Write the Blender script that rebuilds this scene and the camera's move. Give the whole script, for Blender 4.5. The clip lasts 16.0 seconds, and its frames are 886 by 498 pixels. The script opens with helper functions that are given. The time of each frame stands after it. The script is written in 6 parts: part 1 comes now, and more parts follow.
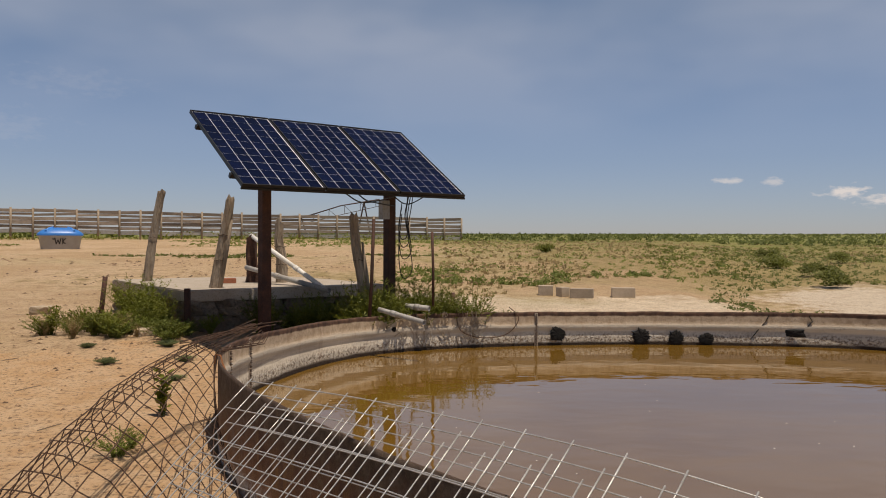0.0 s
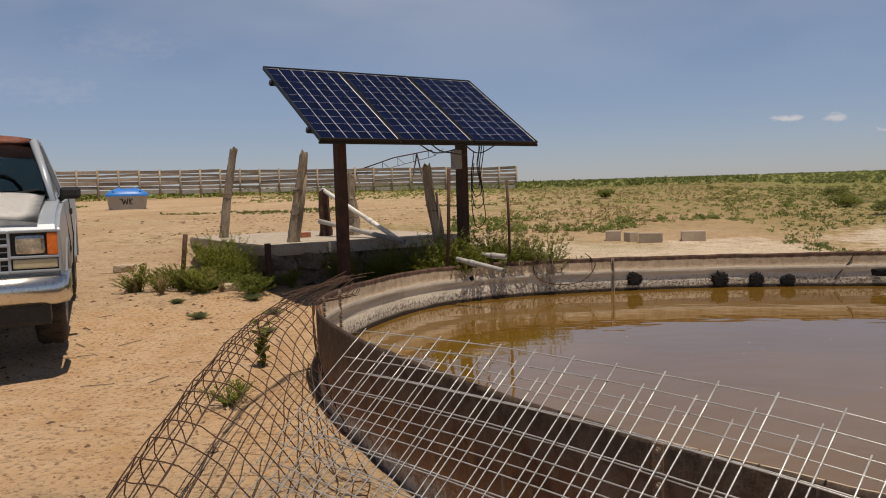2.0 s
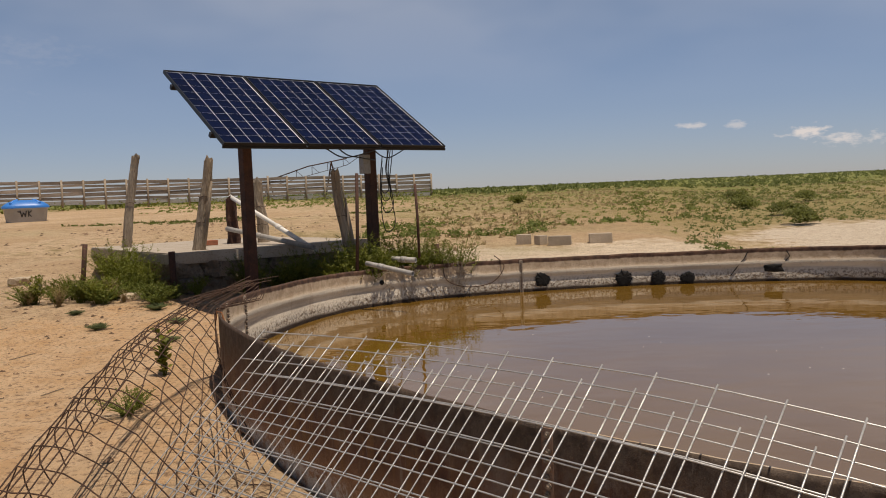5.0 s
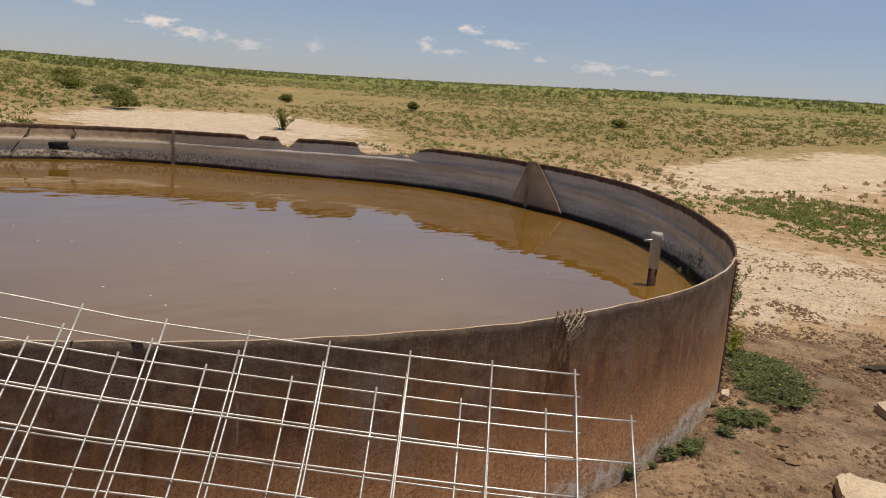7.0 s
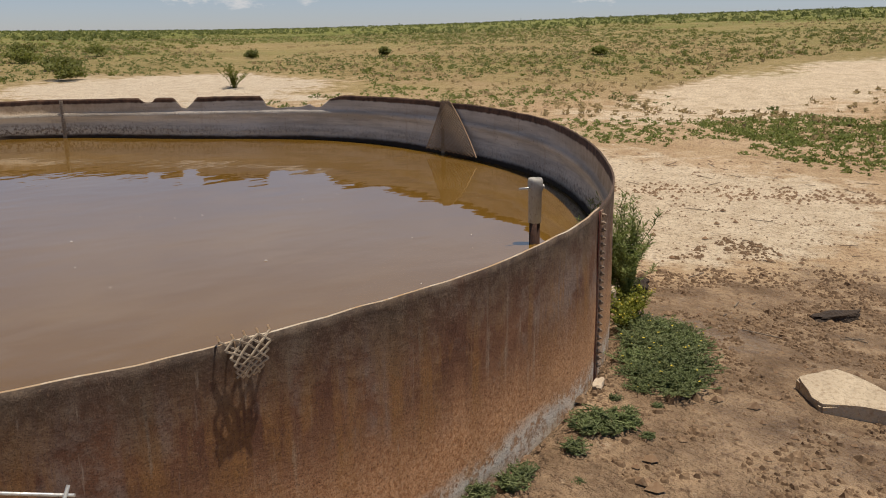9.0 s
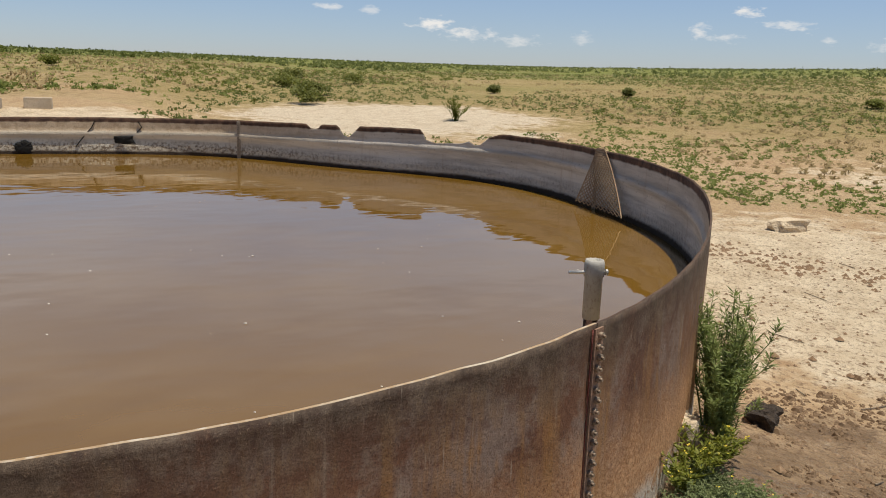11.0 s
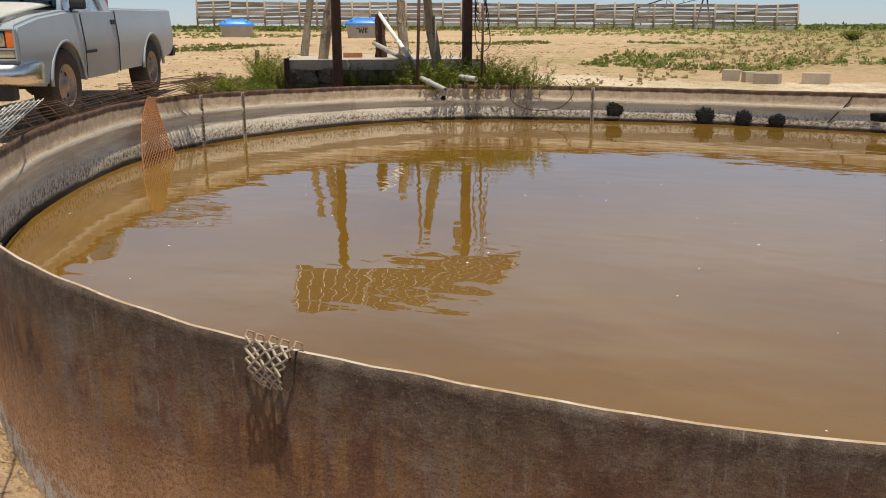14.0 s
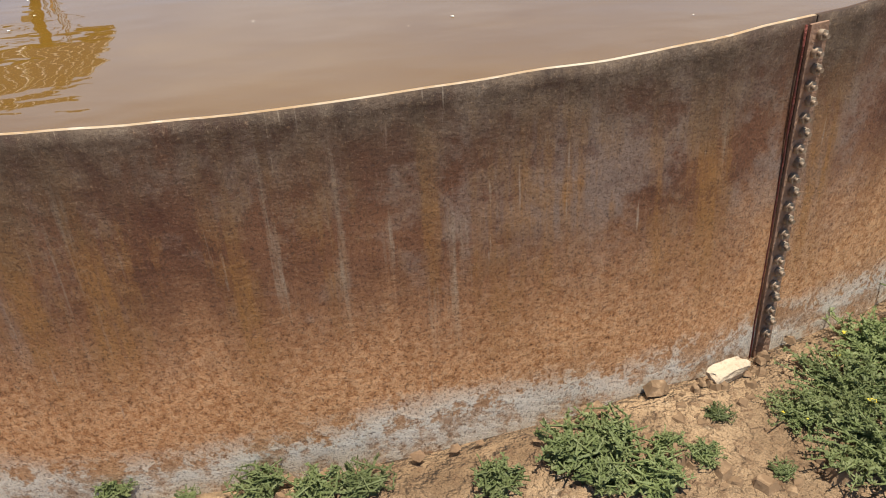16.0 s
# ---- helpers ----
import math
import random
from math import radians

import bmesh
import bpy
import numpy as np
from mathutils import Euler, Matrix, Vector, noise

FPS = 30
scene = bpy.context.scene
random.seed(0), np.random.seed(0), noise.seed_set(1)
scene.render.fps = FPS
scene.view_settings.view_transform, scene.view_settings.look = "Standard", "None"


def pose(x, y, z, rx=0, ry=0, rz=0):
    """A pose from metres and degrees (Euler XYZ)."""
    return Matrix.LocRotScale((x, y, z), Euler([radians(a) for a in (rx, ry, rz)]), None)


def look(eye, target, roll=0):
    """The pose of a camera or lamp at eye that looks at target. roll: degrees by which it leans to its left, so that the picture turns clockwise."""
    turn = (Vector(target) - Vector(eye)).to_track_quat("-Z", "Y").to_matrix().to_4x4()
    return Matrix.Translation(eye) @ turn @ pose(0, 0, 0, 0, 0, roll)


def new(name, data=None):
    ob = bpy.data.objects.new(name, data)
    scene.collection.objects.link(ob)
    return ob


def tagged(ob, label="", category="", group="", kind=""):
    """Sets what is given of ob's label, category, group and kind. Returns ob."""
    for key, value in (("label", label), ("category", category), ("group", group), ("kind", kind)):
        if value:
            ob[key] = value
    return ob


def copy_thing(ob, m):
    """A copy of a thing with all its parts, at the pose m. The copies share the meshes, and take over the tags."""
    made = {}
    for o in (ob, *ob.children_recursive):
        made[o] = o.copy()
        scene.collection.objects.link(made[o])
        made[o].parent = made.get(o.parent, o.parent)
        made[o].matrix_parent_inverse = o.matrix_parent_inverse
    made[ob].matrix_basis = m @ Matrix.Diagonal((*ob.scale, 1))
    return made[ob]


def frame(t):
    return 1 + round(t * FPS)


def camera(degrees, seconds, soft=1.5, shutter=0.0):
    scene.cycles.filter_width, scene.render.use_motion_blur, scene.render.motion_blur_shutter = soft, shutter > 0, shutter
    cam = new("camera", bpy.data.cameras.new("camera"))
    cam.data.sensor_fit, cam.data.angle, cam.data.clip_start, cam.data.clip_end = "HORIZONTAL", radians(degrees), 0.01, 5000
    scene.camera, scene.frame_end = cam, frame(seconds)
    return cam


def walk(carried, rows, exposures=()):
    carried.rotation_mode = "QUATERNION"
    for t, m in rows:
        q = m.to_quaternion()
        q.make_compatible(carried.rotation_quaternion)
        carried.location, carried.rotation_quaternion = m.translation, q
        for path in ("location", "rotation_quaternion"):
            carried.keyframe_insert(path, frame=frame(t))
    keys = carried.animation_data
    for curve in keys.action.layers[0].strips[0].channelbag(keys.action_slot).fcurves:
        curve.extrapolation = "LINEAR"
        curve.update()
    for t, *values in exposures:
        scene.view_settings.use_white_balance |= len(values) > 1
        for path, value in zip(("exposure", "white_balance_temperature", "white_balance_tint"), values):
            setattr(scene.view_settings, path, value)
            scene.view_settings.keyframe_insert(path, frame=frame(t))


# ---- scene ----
cam = camera(56.5, 16.0, soft=1.0, shutter=0.0)
PATH = [
    (0, (0.000, 0.000, 1.595), (-0.000, 2.000, 1.581), 0.12),
    (0.5, (-0.205, -0.000, 1.607), (-0.329, 1.995, 1.574), -0.63),
    (1, (-0.262, 0.002, 1.610), (-0.393, 1.995, 1.516), -0.53),
    (1.5, (-0.291, -0.001, 1.608), (-0.427, 1.991, 1.483), -1.17),
    (2, (-0.273, -0.025, 1.591), (-0.402, 1.967, 1.457), -1.70),
    (2.5, (-0.263, -0.030, 1.571), (-0.401, 1.961, 1.435), -2.08),
    (3, (-0.303, -0.010, 1.560), (-0.511, 1.975, 1.430), -1.49),
    (5.5, (-0.168, -0.053, 1.535), (0.169, 1.915, 1.412), -3.32),
    (6, (-0.188, -0.062, 1.527), (0.927, 1.588, 1.343), -3.99),
    (6.5, (0.134, -0.261, 1.465), (1.529, 1.151, 1.224), 3.79),
    (7, (0.489, -0.312, 1.449), (1.895, 1.063, 1.083), 4.37),
    (7.5, (0.854, -0.312, 1.469), (2.390, 0.909, 1.079), 5.13),
    (8, (1.181, -0.392, 1.461), (2.644, 0.910, 1.056), 1.34),
    (10.5, (2.995, -0.082, 1.314), (4.189, 1.415, 0.737), 0.97),
    (11, (3.311, -0.113, 1.366), (4.206, 1.627, 0.951), 2.00),
    (11.5, (3.568, 0.007, 1.332), (4.278, 1.808, 0.830), 1.76),
    (12, (3.722, 0.234, 1.348), (4.366, 2.062, 0.851), 5.99),
    (12.5, (3.781, 0.233, 1.313), (3.759, 2.159, 0.772), 1.54),
    (13, (3.761, 0.069, 1.313), (3.138, 1.893, 0.778), -0.69),
    (13.5, (3.788, 0.040, 1.330), (3.003, 1.807, 0.819), -0.30),
    (14, (3.813, 0.046, 1.326), (3.006, 1.808, 0.829), -0.03),
    (14.5, (3.839, 0.050, 1.326), (3.115, 1.846, 0.825), 0.47),
    (15, (3.902, 0.081, 1.298), (3.483, 1.946, 0.711), -1.01),
    (15.5, (4.043, 0.146, 1.262), (3.896, 1.982, 0.486), -3.01),
    (16, (3.964, 0.184, 1.160), (3.988, 1.893, 0.121), -3.87),
]
EXPOSURES = [(0.0, -0.18, 7300, 14), (5.5, -0.18, 7300, 14), (6.5, -0.04, 7400, 14), (8.0, -0.10, 7250, 13), (10.5, 0.16, 6900, 8), (11.0, 0.15, 6850, 7), (12.5, 0.26, 6900, 8), (15.0, 0.49, 6950, 6), (16.0, 0.74, 6950, 8)]
walk(cam, [(t, look(eye, target, roll)) for t, eye, target, roll in PATH], EXPOSURES)

# ---- sky and sun ----
SUN_TO = Vector((0.165, -0.155, 1.0)).normalized()
world = bpy.data.worlds.new("sky")
scene.world = world
world.use_nodes = True
wn, wl = world.node_tree.nodes, world.node_tree.links
sky = wn.new("ShaderNodeTexSky")
sky.sky_type = "NISHITA"
sky.sun_disc = False
sky.sun_elevation = math.asin(SUN_TO.z)
sky.sun_rotation = math.atan2(SUN_TO.x, SUN_TO.y)
sky.altitude, sky.air_density, sky.dust_density, sky.ozone_density = 300, 1.0, 0.15, 2.2
wcoord = wn.new("ShaderNodeTexCoord")
wsep = wn.new("ShaderNodeSeparateXYZ")
wl.new(wcoord.outputs["Generated"], wsep.inputs[0])
wmap = wn.new("ShaderNodeMapping")
wmap.inputs["Scale"].default_value = (1.0, 1.0, 2.6)
wl.new(wcoord.outputs["Generated"], wmap.inputs["Vector"])


def wmath(op, a, b=None, clamp=False):
    m = wn.new("ShaderNodeMath")
    m.operation, m.use_clamp = op, clamp
    for i, v in enumerate((a, b)):
        if isinstance(v, (int, float)):
            m.inputs[i].default_value = v
        elif v is not None:
            wl.new(v, m.inputs[i])
    return m.outputs[0]


wno = wn.new("ShaderNodeTexNoise")
wno.inputs["Scale"].default_value = 62.0
wno.inputs["Detail"].default_value = 6.0
wno.inputs["Roughness"].default_value = 0.62
wl.new(wmap.outputs[0], wno.inputs["Vector"])
ragged = wmath("MULTIPLY", wmath("SUBTRACT", wno.outputs["Fac"], 0.5), 4.2)
azimuth = wmath("ARCTAN2", wsep.outputs["X"], wsep.outputs["Y"])
# small fair-weather clouds low over the plain: azimuth, height, half width, half height, density
CLOUDS = [(0.333, 0.071, 0.0137, 0.0048, 0.6), (0.382, 0.070, 0.0123, 0.0041, 0.5), (0.453, 0.057, 0.0212, 0.0075, 0.95), (0.492, 0.047, 0.0308, 0.0075, 0.75),
          (0.554, 0.041, 0.0274, 0.0060, 0.5), (0.630, 0.045, 0.0103, 0.0075, 0.4), (0.759, 0.056, 0.0130, 0.0075, 0.7), (0.782, 0.049, 0.0206, 0.0050, 0.6),
          (0.809, 0.078, 0.0158, 0.0060, 0.85), (0.851, 0.063, 0.0212, 0.0060, 0.6), (0.893, 0.049, 0.0075, 0.0041, 0.5), (0.964, 0.045, 0.0308, 0.0070, 0.5),
          (1.029, 0.044, 0.0171, 0.0040, 0.6), (-0.50, 0.125, 0.060, 0.018, 0.07), (-0.42, 0.175, 0.070, 0.014, 0.06)]
cover = 0.0
for az0, h0, w0, k0, dens in CLOUDS:
    dx = wmath("DIVIDE", wmath("SUBTRACT", azimuth, az0), w0)
    dz = wmath("DIVIDE", wmath("SUBTRACT", wsep.outputs["Z"], h0), k0)
    d = wmath("ADD", wmath("SQRT", wmath("ADD", wmath("MULTIPLY", dx, dx), wmath("MULTIPLY", dz, dz))), ragged)
    cover = wmath("MAXIMUM", cover, wmath("MULTIPLY", wmath("MULTIPLY", wmath("SUBTRACT", 1.05, d), 1.0, True), dens))
wmix = wn.new("ShaderNodeMix")
wmix.data_type = "RGBA"
wmix.inputs["B"].default_value = (8.3, 8.2, 8.4, 1)
wl.new(cover, wmix.inputs["Factor"])
wno2 = wn.new("ShaderNodeTexNoise")
wno2.inputs["Scale"].default_value = 3.2
wno2.inputs["Detail"].default_value = 3.0
wl.new(wmap.outputs[0], wno2.inputs["Vector"])
wthin = wn.new("ShaderNodeValToRGB")
wthin.color_ramp.elements[0].position = 0.34
wthin.color_ramp.elements[1].position = 0.62
wthin.color_ramp.elements[1].color = (0.85, 0.85, 0.85, 1)
wl.new(wno2.outputs["Fac"], wthin.inputs[0])
whigh = wn.new("ShaderNodeValToRGB")
whigh.color_ramp.elements[0].position = 0.10
whigh.color_ramp.elements[1].position = 0.24
whigh.color_ramp.elements[1].color = (0.22, 0.22, 0.22, 1)
whe = whigh.color_ramp.elements.new(0.40)
whe.color = (0.0, 0.0, 0.0, 1)
wl.new(wsep.outputs["Z"], whigh.inputs[0])
wmul2 = wn.new("ShaderNodeMath")
wmul2.operation = "MULTIPLY"
wl.new(wthin.outputs[0], wmul2.inputs[0])
wl.new(whigh.outputs[0], wmul2.inputs[1])
wmix2 = wn.new("ShaderNodeMix")
wmix2.data_type = "RGBA"
wmix2.inputs["B"].default_value = (9.6, 9.8, 10.2, 1)
wl.new(wmul2.outputs[0], wmix2.inputs["Factor"])
wl.new(wmix.outputs["Result"], wmix2.inputs["A"])
wbg = wn["Background"]
wbg.inputs["Strength"].default_value = 0.091
whaze = wn.new("ShaderNodeValToRGB")
whaze.color_ramp.elements[0].color = (0.63, 0.70, 1.00, 1)
whaze.color_ramp.elements[1].position = 0.30
whaze.color_ramp.elements[1].color = (1.06, 1.03, 1.03, 1)
hm = whaze.color_ramp.elements.new(0.46)
hm.color = (0.66, 0.65, 0.68, 1)
hz = whaze.color_ramp.elements.new(1.0)
hz.color = (0.38, 0.38, 0.41, 1)
wl.new(wsep.outputs["Z"], whaze.inputs[0])
wtint = wn.new("ShaderNodeMix")
wtint.data_type, wtint.blend_type = "RGBA", "MULTIPLY"
wtint.inputs["Factor"].default_value = 1.0
wl.new(sky.outputs[0], wtint.inputs["A"])
wl.new(whaze.outputs[0], wtint.inputs["B"])
wl.new(wtint.outputs["Result"], wmix.inputs["A"])
wl.new(wmix2.outputs["Result"], wbg.inputs["Color"])
sun = new("sun", bpy.data.lights.new("sun", "SUN"))
sun.data.energy, sun.data.angle, sun.data.color = 4.4, radians(0.55), (1.0, 0.94, 0.85)
sun.matrix_world = look((0, 0, 60), Vector((0, 0, 60)) - SUN_TO)


# ---- materials ----
def nodes_of(name):
    m = bpy.data.materials.new(name)
    m.use_nodes = True
    return m, m.node_tree.nodes, m.node_tree.links, m.node_tree.nodes["Principled BSDF"]


def noise_node(n, l, vec, scale, detail=5.0, rough=0.6):
    t = n.new("ShaderNodeTexNoise")
    t.inputs["Scale"].default_value = scale
    t.inputs["Detail"].default_value = detail
    t.inputs["Roughness"].default_value = rough
    l.new(vec, t.inputs["Vector"])
    return t.outputs["Fac"]


def ramp(n, l, fac, stops):
    r = n.new("ShaderNodeValToRGB")
    el = r.color_ramp.elements
    while len(el) < len(stops):
        el.new(0.5)
    for e, (pos, col) in zip(el, stops):
        e.position = pos
        e.color = (col, col, col, 1) if isinstance(col, (int, float)) else (*col, 1)
    l.new(fac, r.inputs[0])
    return r.outputs[0]


def mixc(n, l, fac, a, b, mode="MIX"):
    m = n.new("ShaderNodeMix")
    m.data_type, m.blend_type = "RGBA", mode
    for key, v in (("Factor", fac), ("A", a), ("B", b)):
        if isinstance(v, tuple):
            m.inputs[key].default_value = (*v, 1)
        elif isinstance(v, (int, float)):
            m.inputs[key].default_value = v
        else:
            l.new(v, m.inputs[key])
    return m.outputs["Result"]


def mathn(n, l, op, a, b=None, clamp=False):
    m = n.new("ShaderNodeMath")
    m.operation, m.use_clamp = op, clamp
    for i, v in enumerate((a, b)):
        if v is None:
            continue
        if isinstance(v, (int, float)):
            m.inputs[i].default_value = v
        else:
            l.new(v, m.inputs[i])
    return m.outputs[0]


def bumpn(n, l, bsdf, height, strength, dist=0.01):
    b = n.new("ShaderNodeBump")
    b.inputs["Strength"].default_value = strength
    b.inputs["Distance"].default_value = dist
    l.new(height, b.inputs["Height"])
    l.new(b.outputs[0], bsdf.inputs["Normal"])


def coords(n, l, scale=(1, 1, 1), kind="Object"):
    c = n.new("ShaderNodeTexCoord")
    mp = n.new("ShaderNodeMapping")
    mp.inputs["Scale"].default_value = scale
    l.new(c.outputs[kind], mp.inputs["Vector"])
    return mp.outputs[0]


def surface(name, c1, c2, c3, scale=6.0, fine=60.0, rough=0.8, metal=0.0, bump=0.3, dist=0.01, stretch=(1, 1, 1), vary=0.15):
    """Two-scale mottled surface: c1/c2 patches with c3 flecks."""
    m, n, l, b = nodes_of(name)
    v = coords(n, l, stretch)
    big, small = noise_node(n, l, v, scale), noise_node(n, l, v, fine, 4.0)
    col = mixc(n, l, ramp(n, l, big, [(0.35, 0.0), (0.65, 1.0)]), c1, c2)
    col = mixc(n, l, ramp(n, l, small, [(0.52, 0.0), (0.72, 0.75)]), col, c3)
    info = n.new("ShaderNodeObjectInfo")
    val = mathn(n, l, "ADD", mathn(n, l, "MULTIPLY", info.outputs["Random"], 2 * vary), 1 - vary)
    hsv = n.new("ShaderNodeHueSaturation")
    l.new(col, hsv.inputs["Color"])
    l.new(val, hsv.inputs["Value"])
    l.new(hsv.outputs[0], b.inputs["Base Color"])
    b.inputs["Roughness"].default_value = rough
    b.inputs["Metallic"].default_value = metal
    if bump:
        bumpn(n, l, b, mathn(n, l, "ADD", small, mathn(n, l, "MULTIPLY", big, 2.0)), bump, dist)
    return m


M_WOOD = surface("weathered_wood", (0.27, 0.205, 0.145), (0.42, 0.345, 0.26), (0.06, 0.042, 0.03), 6, 34, 0.9, 0, 0.9, 0.02, (3, 3, 0.35))
M_BOARD = surface("grey_boards", (0.21, 0.17, 0.135), (0.36, 0.30, 0.245), (0.08, 0.06, 0.045), 0.6, 6, 0.9, 0, 0.3, 0.02, (1, 1, 6), 0.35)
M_RUSTPOST = surface("rusty_steel", (0.045, 0.022, 0.016), (0.085, 0.036, 0.022), (0.14, 0.06, 0.03), 8, 70, 0.75, 0.2, 0.4)
M_RUSTNET = surface("orange_rust", (0.36, 0.15, 0.05), (0.27, 0.11, 0.045), (0.16, 0.07, 0.035), 14, 90, 0.85, 0.1, 0.4)
M_OLDNET = surface("brown_rust", (0.40, 0.28, 0.18), (0.30, 0.20, 0.12), (0.16, 0.10, 0.06), 14, 90, 0.85, 0.1, 0.4)
M_CONCRETE = surface("old_concrete", (0.46, 0.40, 0.33), (0.38, 0.32, 0.25), (0.22, 0.17, 0.12), 3, 45, 0.92, 0, 0.7, 0.02)
M_MASON = surface("rough_masonry", (0.20, 0.15, 0.105), (0.30, 0.24, 0.18), (0.10, 0.07, 0.048), 4, 26, 0.95, 0, 1.0, 0.05)
M_BLOCK = surface("pale_blocks", (0.50, 0.41, 0.31), (0.40, 0.33, 0.25), (0.28, 0.22, 0.16), 5, 50, 0.93, 0, 0.7, 0.01)
M_ROCK = surface("pale_caliche_rock", (0.62, 0.51, 0.37), (0.52, 0.42, 0.30), (0.36, 0.26, 0.17), 5, 40, 0.93, 0, 0.9, 0.02)
M_GALV = surface("galvanised_wire", (0.64, 0.64, 0.62), (0.52, 0.51, 0.49), (0.34, 0.31, 0.28), 20, 120, 0.42, 0.6, 0.1)
M_RUSTWIRE = surface("rusty_wire", (0.10, 0.050, 0.028), (0.055, 0.032, 0.022), (0.16, 0.095, 0.055), 20, 120, 0.8, 0.2, 0.2)
M_PIPE = surface("grey_pipe", (0.44, 0.43, 0.40), (0.34, 0.32, 0.29), (0.20, 0.16, 0.12), 9, 60, 0.6, 0.0, 0.2)
M_PVC = surface("white_pvc", (0.72, 0.71, 0.67), (0.62, 0.60, 0.55), (0.42, 0.37, 0.30), 7, 60, 0.5, 0.0, 0.1)
M_BLACK = surface("black_rubber", (0.012, 0.012, 0.012), (0.022, 0.020, 0.018), (0.04, 0.035, 0.03), 12, 80, 0.7, 0, 0.2)
M_TAR = surface("black_tar", (0.005, 0.0045, 0.004), (0.009, 0.008, 0.007), (0.018, 0.015, 0.013), 18, 90, 0.95, 0, 0.7, 0.01)
M_LEAF = surface("weed_leaf", (0.120, 0.145, 0.012), (0.175, 0.188, 0.022), (0.24, 0.225, 0.045), 6, 30, 0.65, 0, 0.0, vary=0.3)
M_SAGE = surface("sage_leaf", (0.115, 0.150, 0.020), (0.165, 0.195, 0.032), (0.23, 0.235, 0.058), 6, 30, 0.7, 0, 0.0, vary=0.3)
M_STRAW = surface("dry_grass", (0.34, 0.25, 0.11), (0.42, 0.32, 0.16), (0.22, 0.17, 0.08), 6, 30, 0.8, 0, 0.0, vary=0.3)
M_FLOWER = surface("yellow_flowers", (0.55, 0.42, 0.03), (0.62, 0.50, 0.06), (0.45, 0.36, 0.03), 20, 60, 0.7, 0, 0.0)
M_DUNG = surface("dark_dung", (0.030, 0.020, 0.014), (0.05, 0.033, 0.022), (0.09, 0.06, 0.04), 14, 50, 0.9, 0, 1.0, 0.02)
M_BLUE = surface("blue_plastic", (0.03, 0.20, 0.62), (0.04, 0.24, 0.70), (0.10, 0.32, 0.72), 4, 40, 0.4, 0, 0.05)
M_GREYPL = surface("grey_plastic", (0.36, 0.36, 0.37), (0.31, 0.31, 0.31), (0.24, 0.20, 0.16), 3, 40, 0.55, 0, 0.05)
M_PAINT = surface("silver_grey_paint", (0.40, 0.445, 0.49), (0.36, 0.405, 0.45), (0.44, 0.45, 0.45), 1.2, 18, 0.33, 0.15, 0.03)
M_CAPROOF = surface("faded_red_roof_paint", (0.34, 0.12, 0.08), (0.28, 0.09, 0.06), (0.42, 0.24, 0.18), 3, 30, 0.6, 0.0, 0.05)
M_HOOD = surface("faded_white_paint", (0.74, 0.73, 0.70), (0.69, 0.68, 0.65), (0.58, 0.56, 0.53), 2, 24, 0.55, 0.0, 0.03)
M_CHROME = surface("dull_chrome", (0.66, 0.65, 0.62), (0.58, 0.56, 0.52), (0.45, 0.40, 0.33), 3, 40, 0.22, 0.95, 0.05)
M_DARK = surface("dark_trim", (0.014, 0.014, 0.015), (0.022, 0.021, 0.02), (0.04, 0.036, 0.03), 10, 60, 0.6, 0, 0.1)
M_TYRE = surface("dusty_tyre", (0.035, 0.030, 0.026), (0.07, 0.055, 0.042), (0.13, 0.09, 0.06), 6, 50, 0.9, 0, 0.3)
M_RIM = surface("dusty_steel_rim", (0.30, 0.24, 0.19), (0.38, 0.33, 0.28), (0.20, 0.14, 0.10), 8, 50, 0.6, 0.4, 0.1)
M_AMBER = surface("amber_lens", (0.72, 0.16, 0.02), (0.62, 0.13, 0.02), (0.80, 0.25, 0.05), 10, 60, 0.25, 0, 0.0)
M_LENS = surface("clear_lens", (0.66, 0.66, 0.64), (0.30, 0.30, 0.29), (0.16, 0.15, 0.14), 14, 60, 0.08, 0.7, 0.1)
M_FOG = surface("yellowed_lens", (0.52, 0.46, 0.30), (0.46, 0.40, 0.25), (0.36, 0.30, 0.2), 10, 60, 0.3, 0, 0.0)
M_PFRAME = surface("black_frame", (0.015, 0.015, 0.017), (0.02, 0.02, 0.022), (0.03, 0.03, 0.03), 12, 60, 0.4, 0.3, 0.0)
M_CELL = surface("solar_cell", (0.0025, 0.005, 0.022), (0.0035, 0.007, 0.030), (0.006, 0.011, 0.045), 3, 25, 0.22, 0.0, 0.0, vary=0.25)
M_CELL.node_tree.nodes["Principled BSDF"].inputs["Specular IOR Level"].default_value = 0.22
M_GRIDLINE = surface("panel_backsheet", (0.78, 0.80, 0.84), (0.74, 0.76, 0.80), (0.70, 0.72, 0.76), 3, 25, 0.25, 0.0, 0.0)
M_BRICK = surface("red_brick", (0.36, 0.14, 0.08), (0.30, 0.11, 0.06), (0.22, 0.09, 0.05), 14, 60, 0.9, 0, 0.5)
M_RUSTBOLT = surface("bolt_steel", (0.34, 0.29, 0.23), (0.22, 0.15, 0.10), (0.12, 0.06, 0.04), 40, 120, 0.7, 0.3, 0.2)
M_CAULK = surface("red_sealant", (0.17, 0.035, 0.025), (0.10, 0.025, 0.02), (0.04, 0.02, 0.015), 20, 80, 0.8, 0, 0.6)


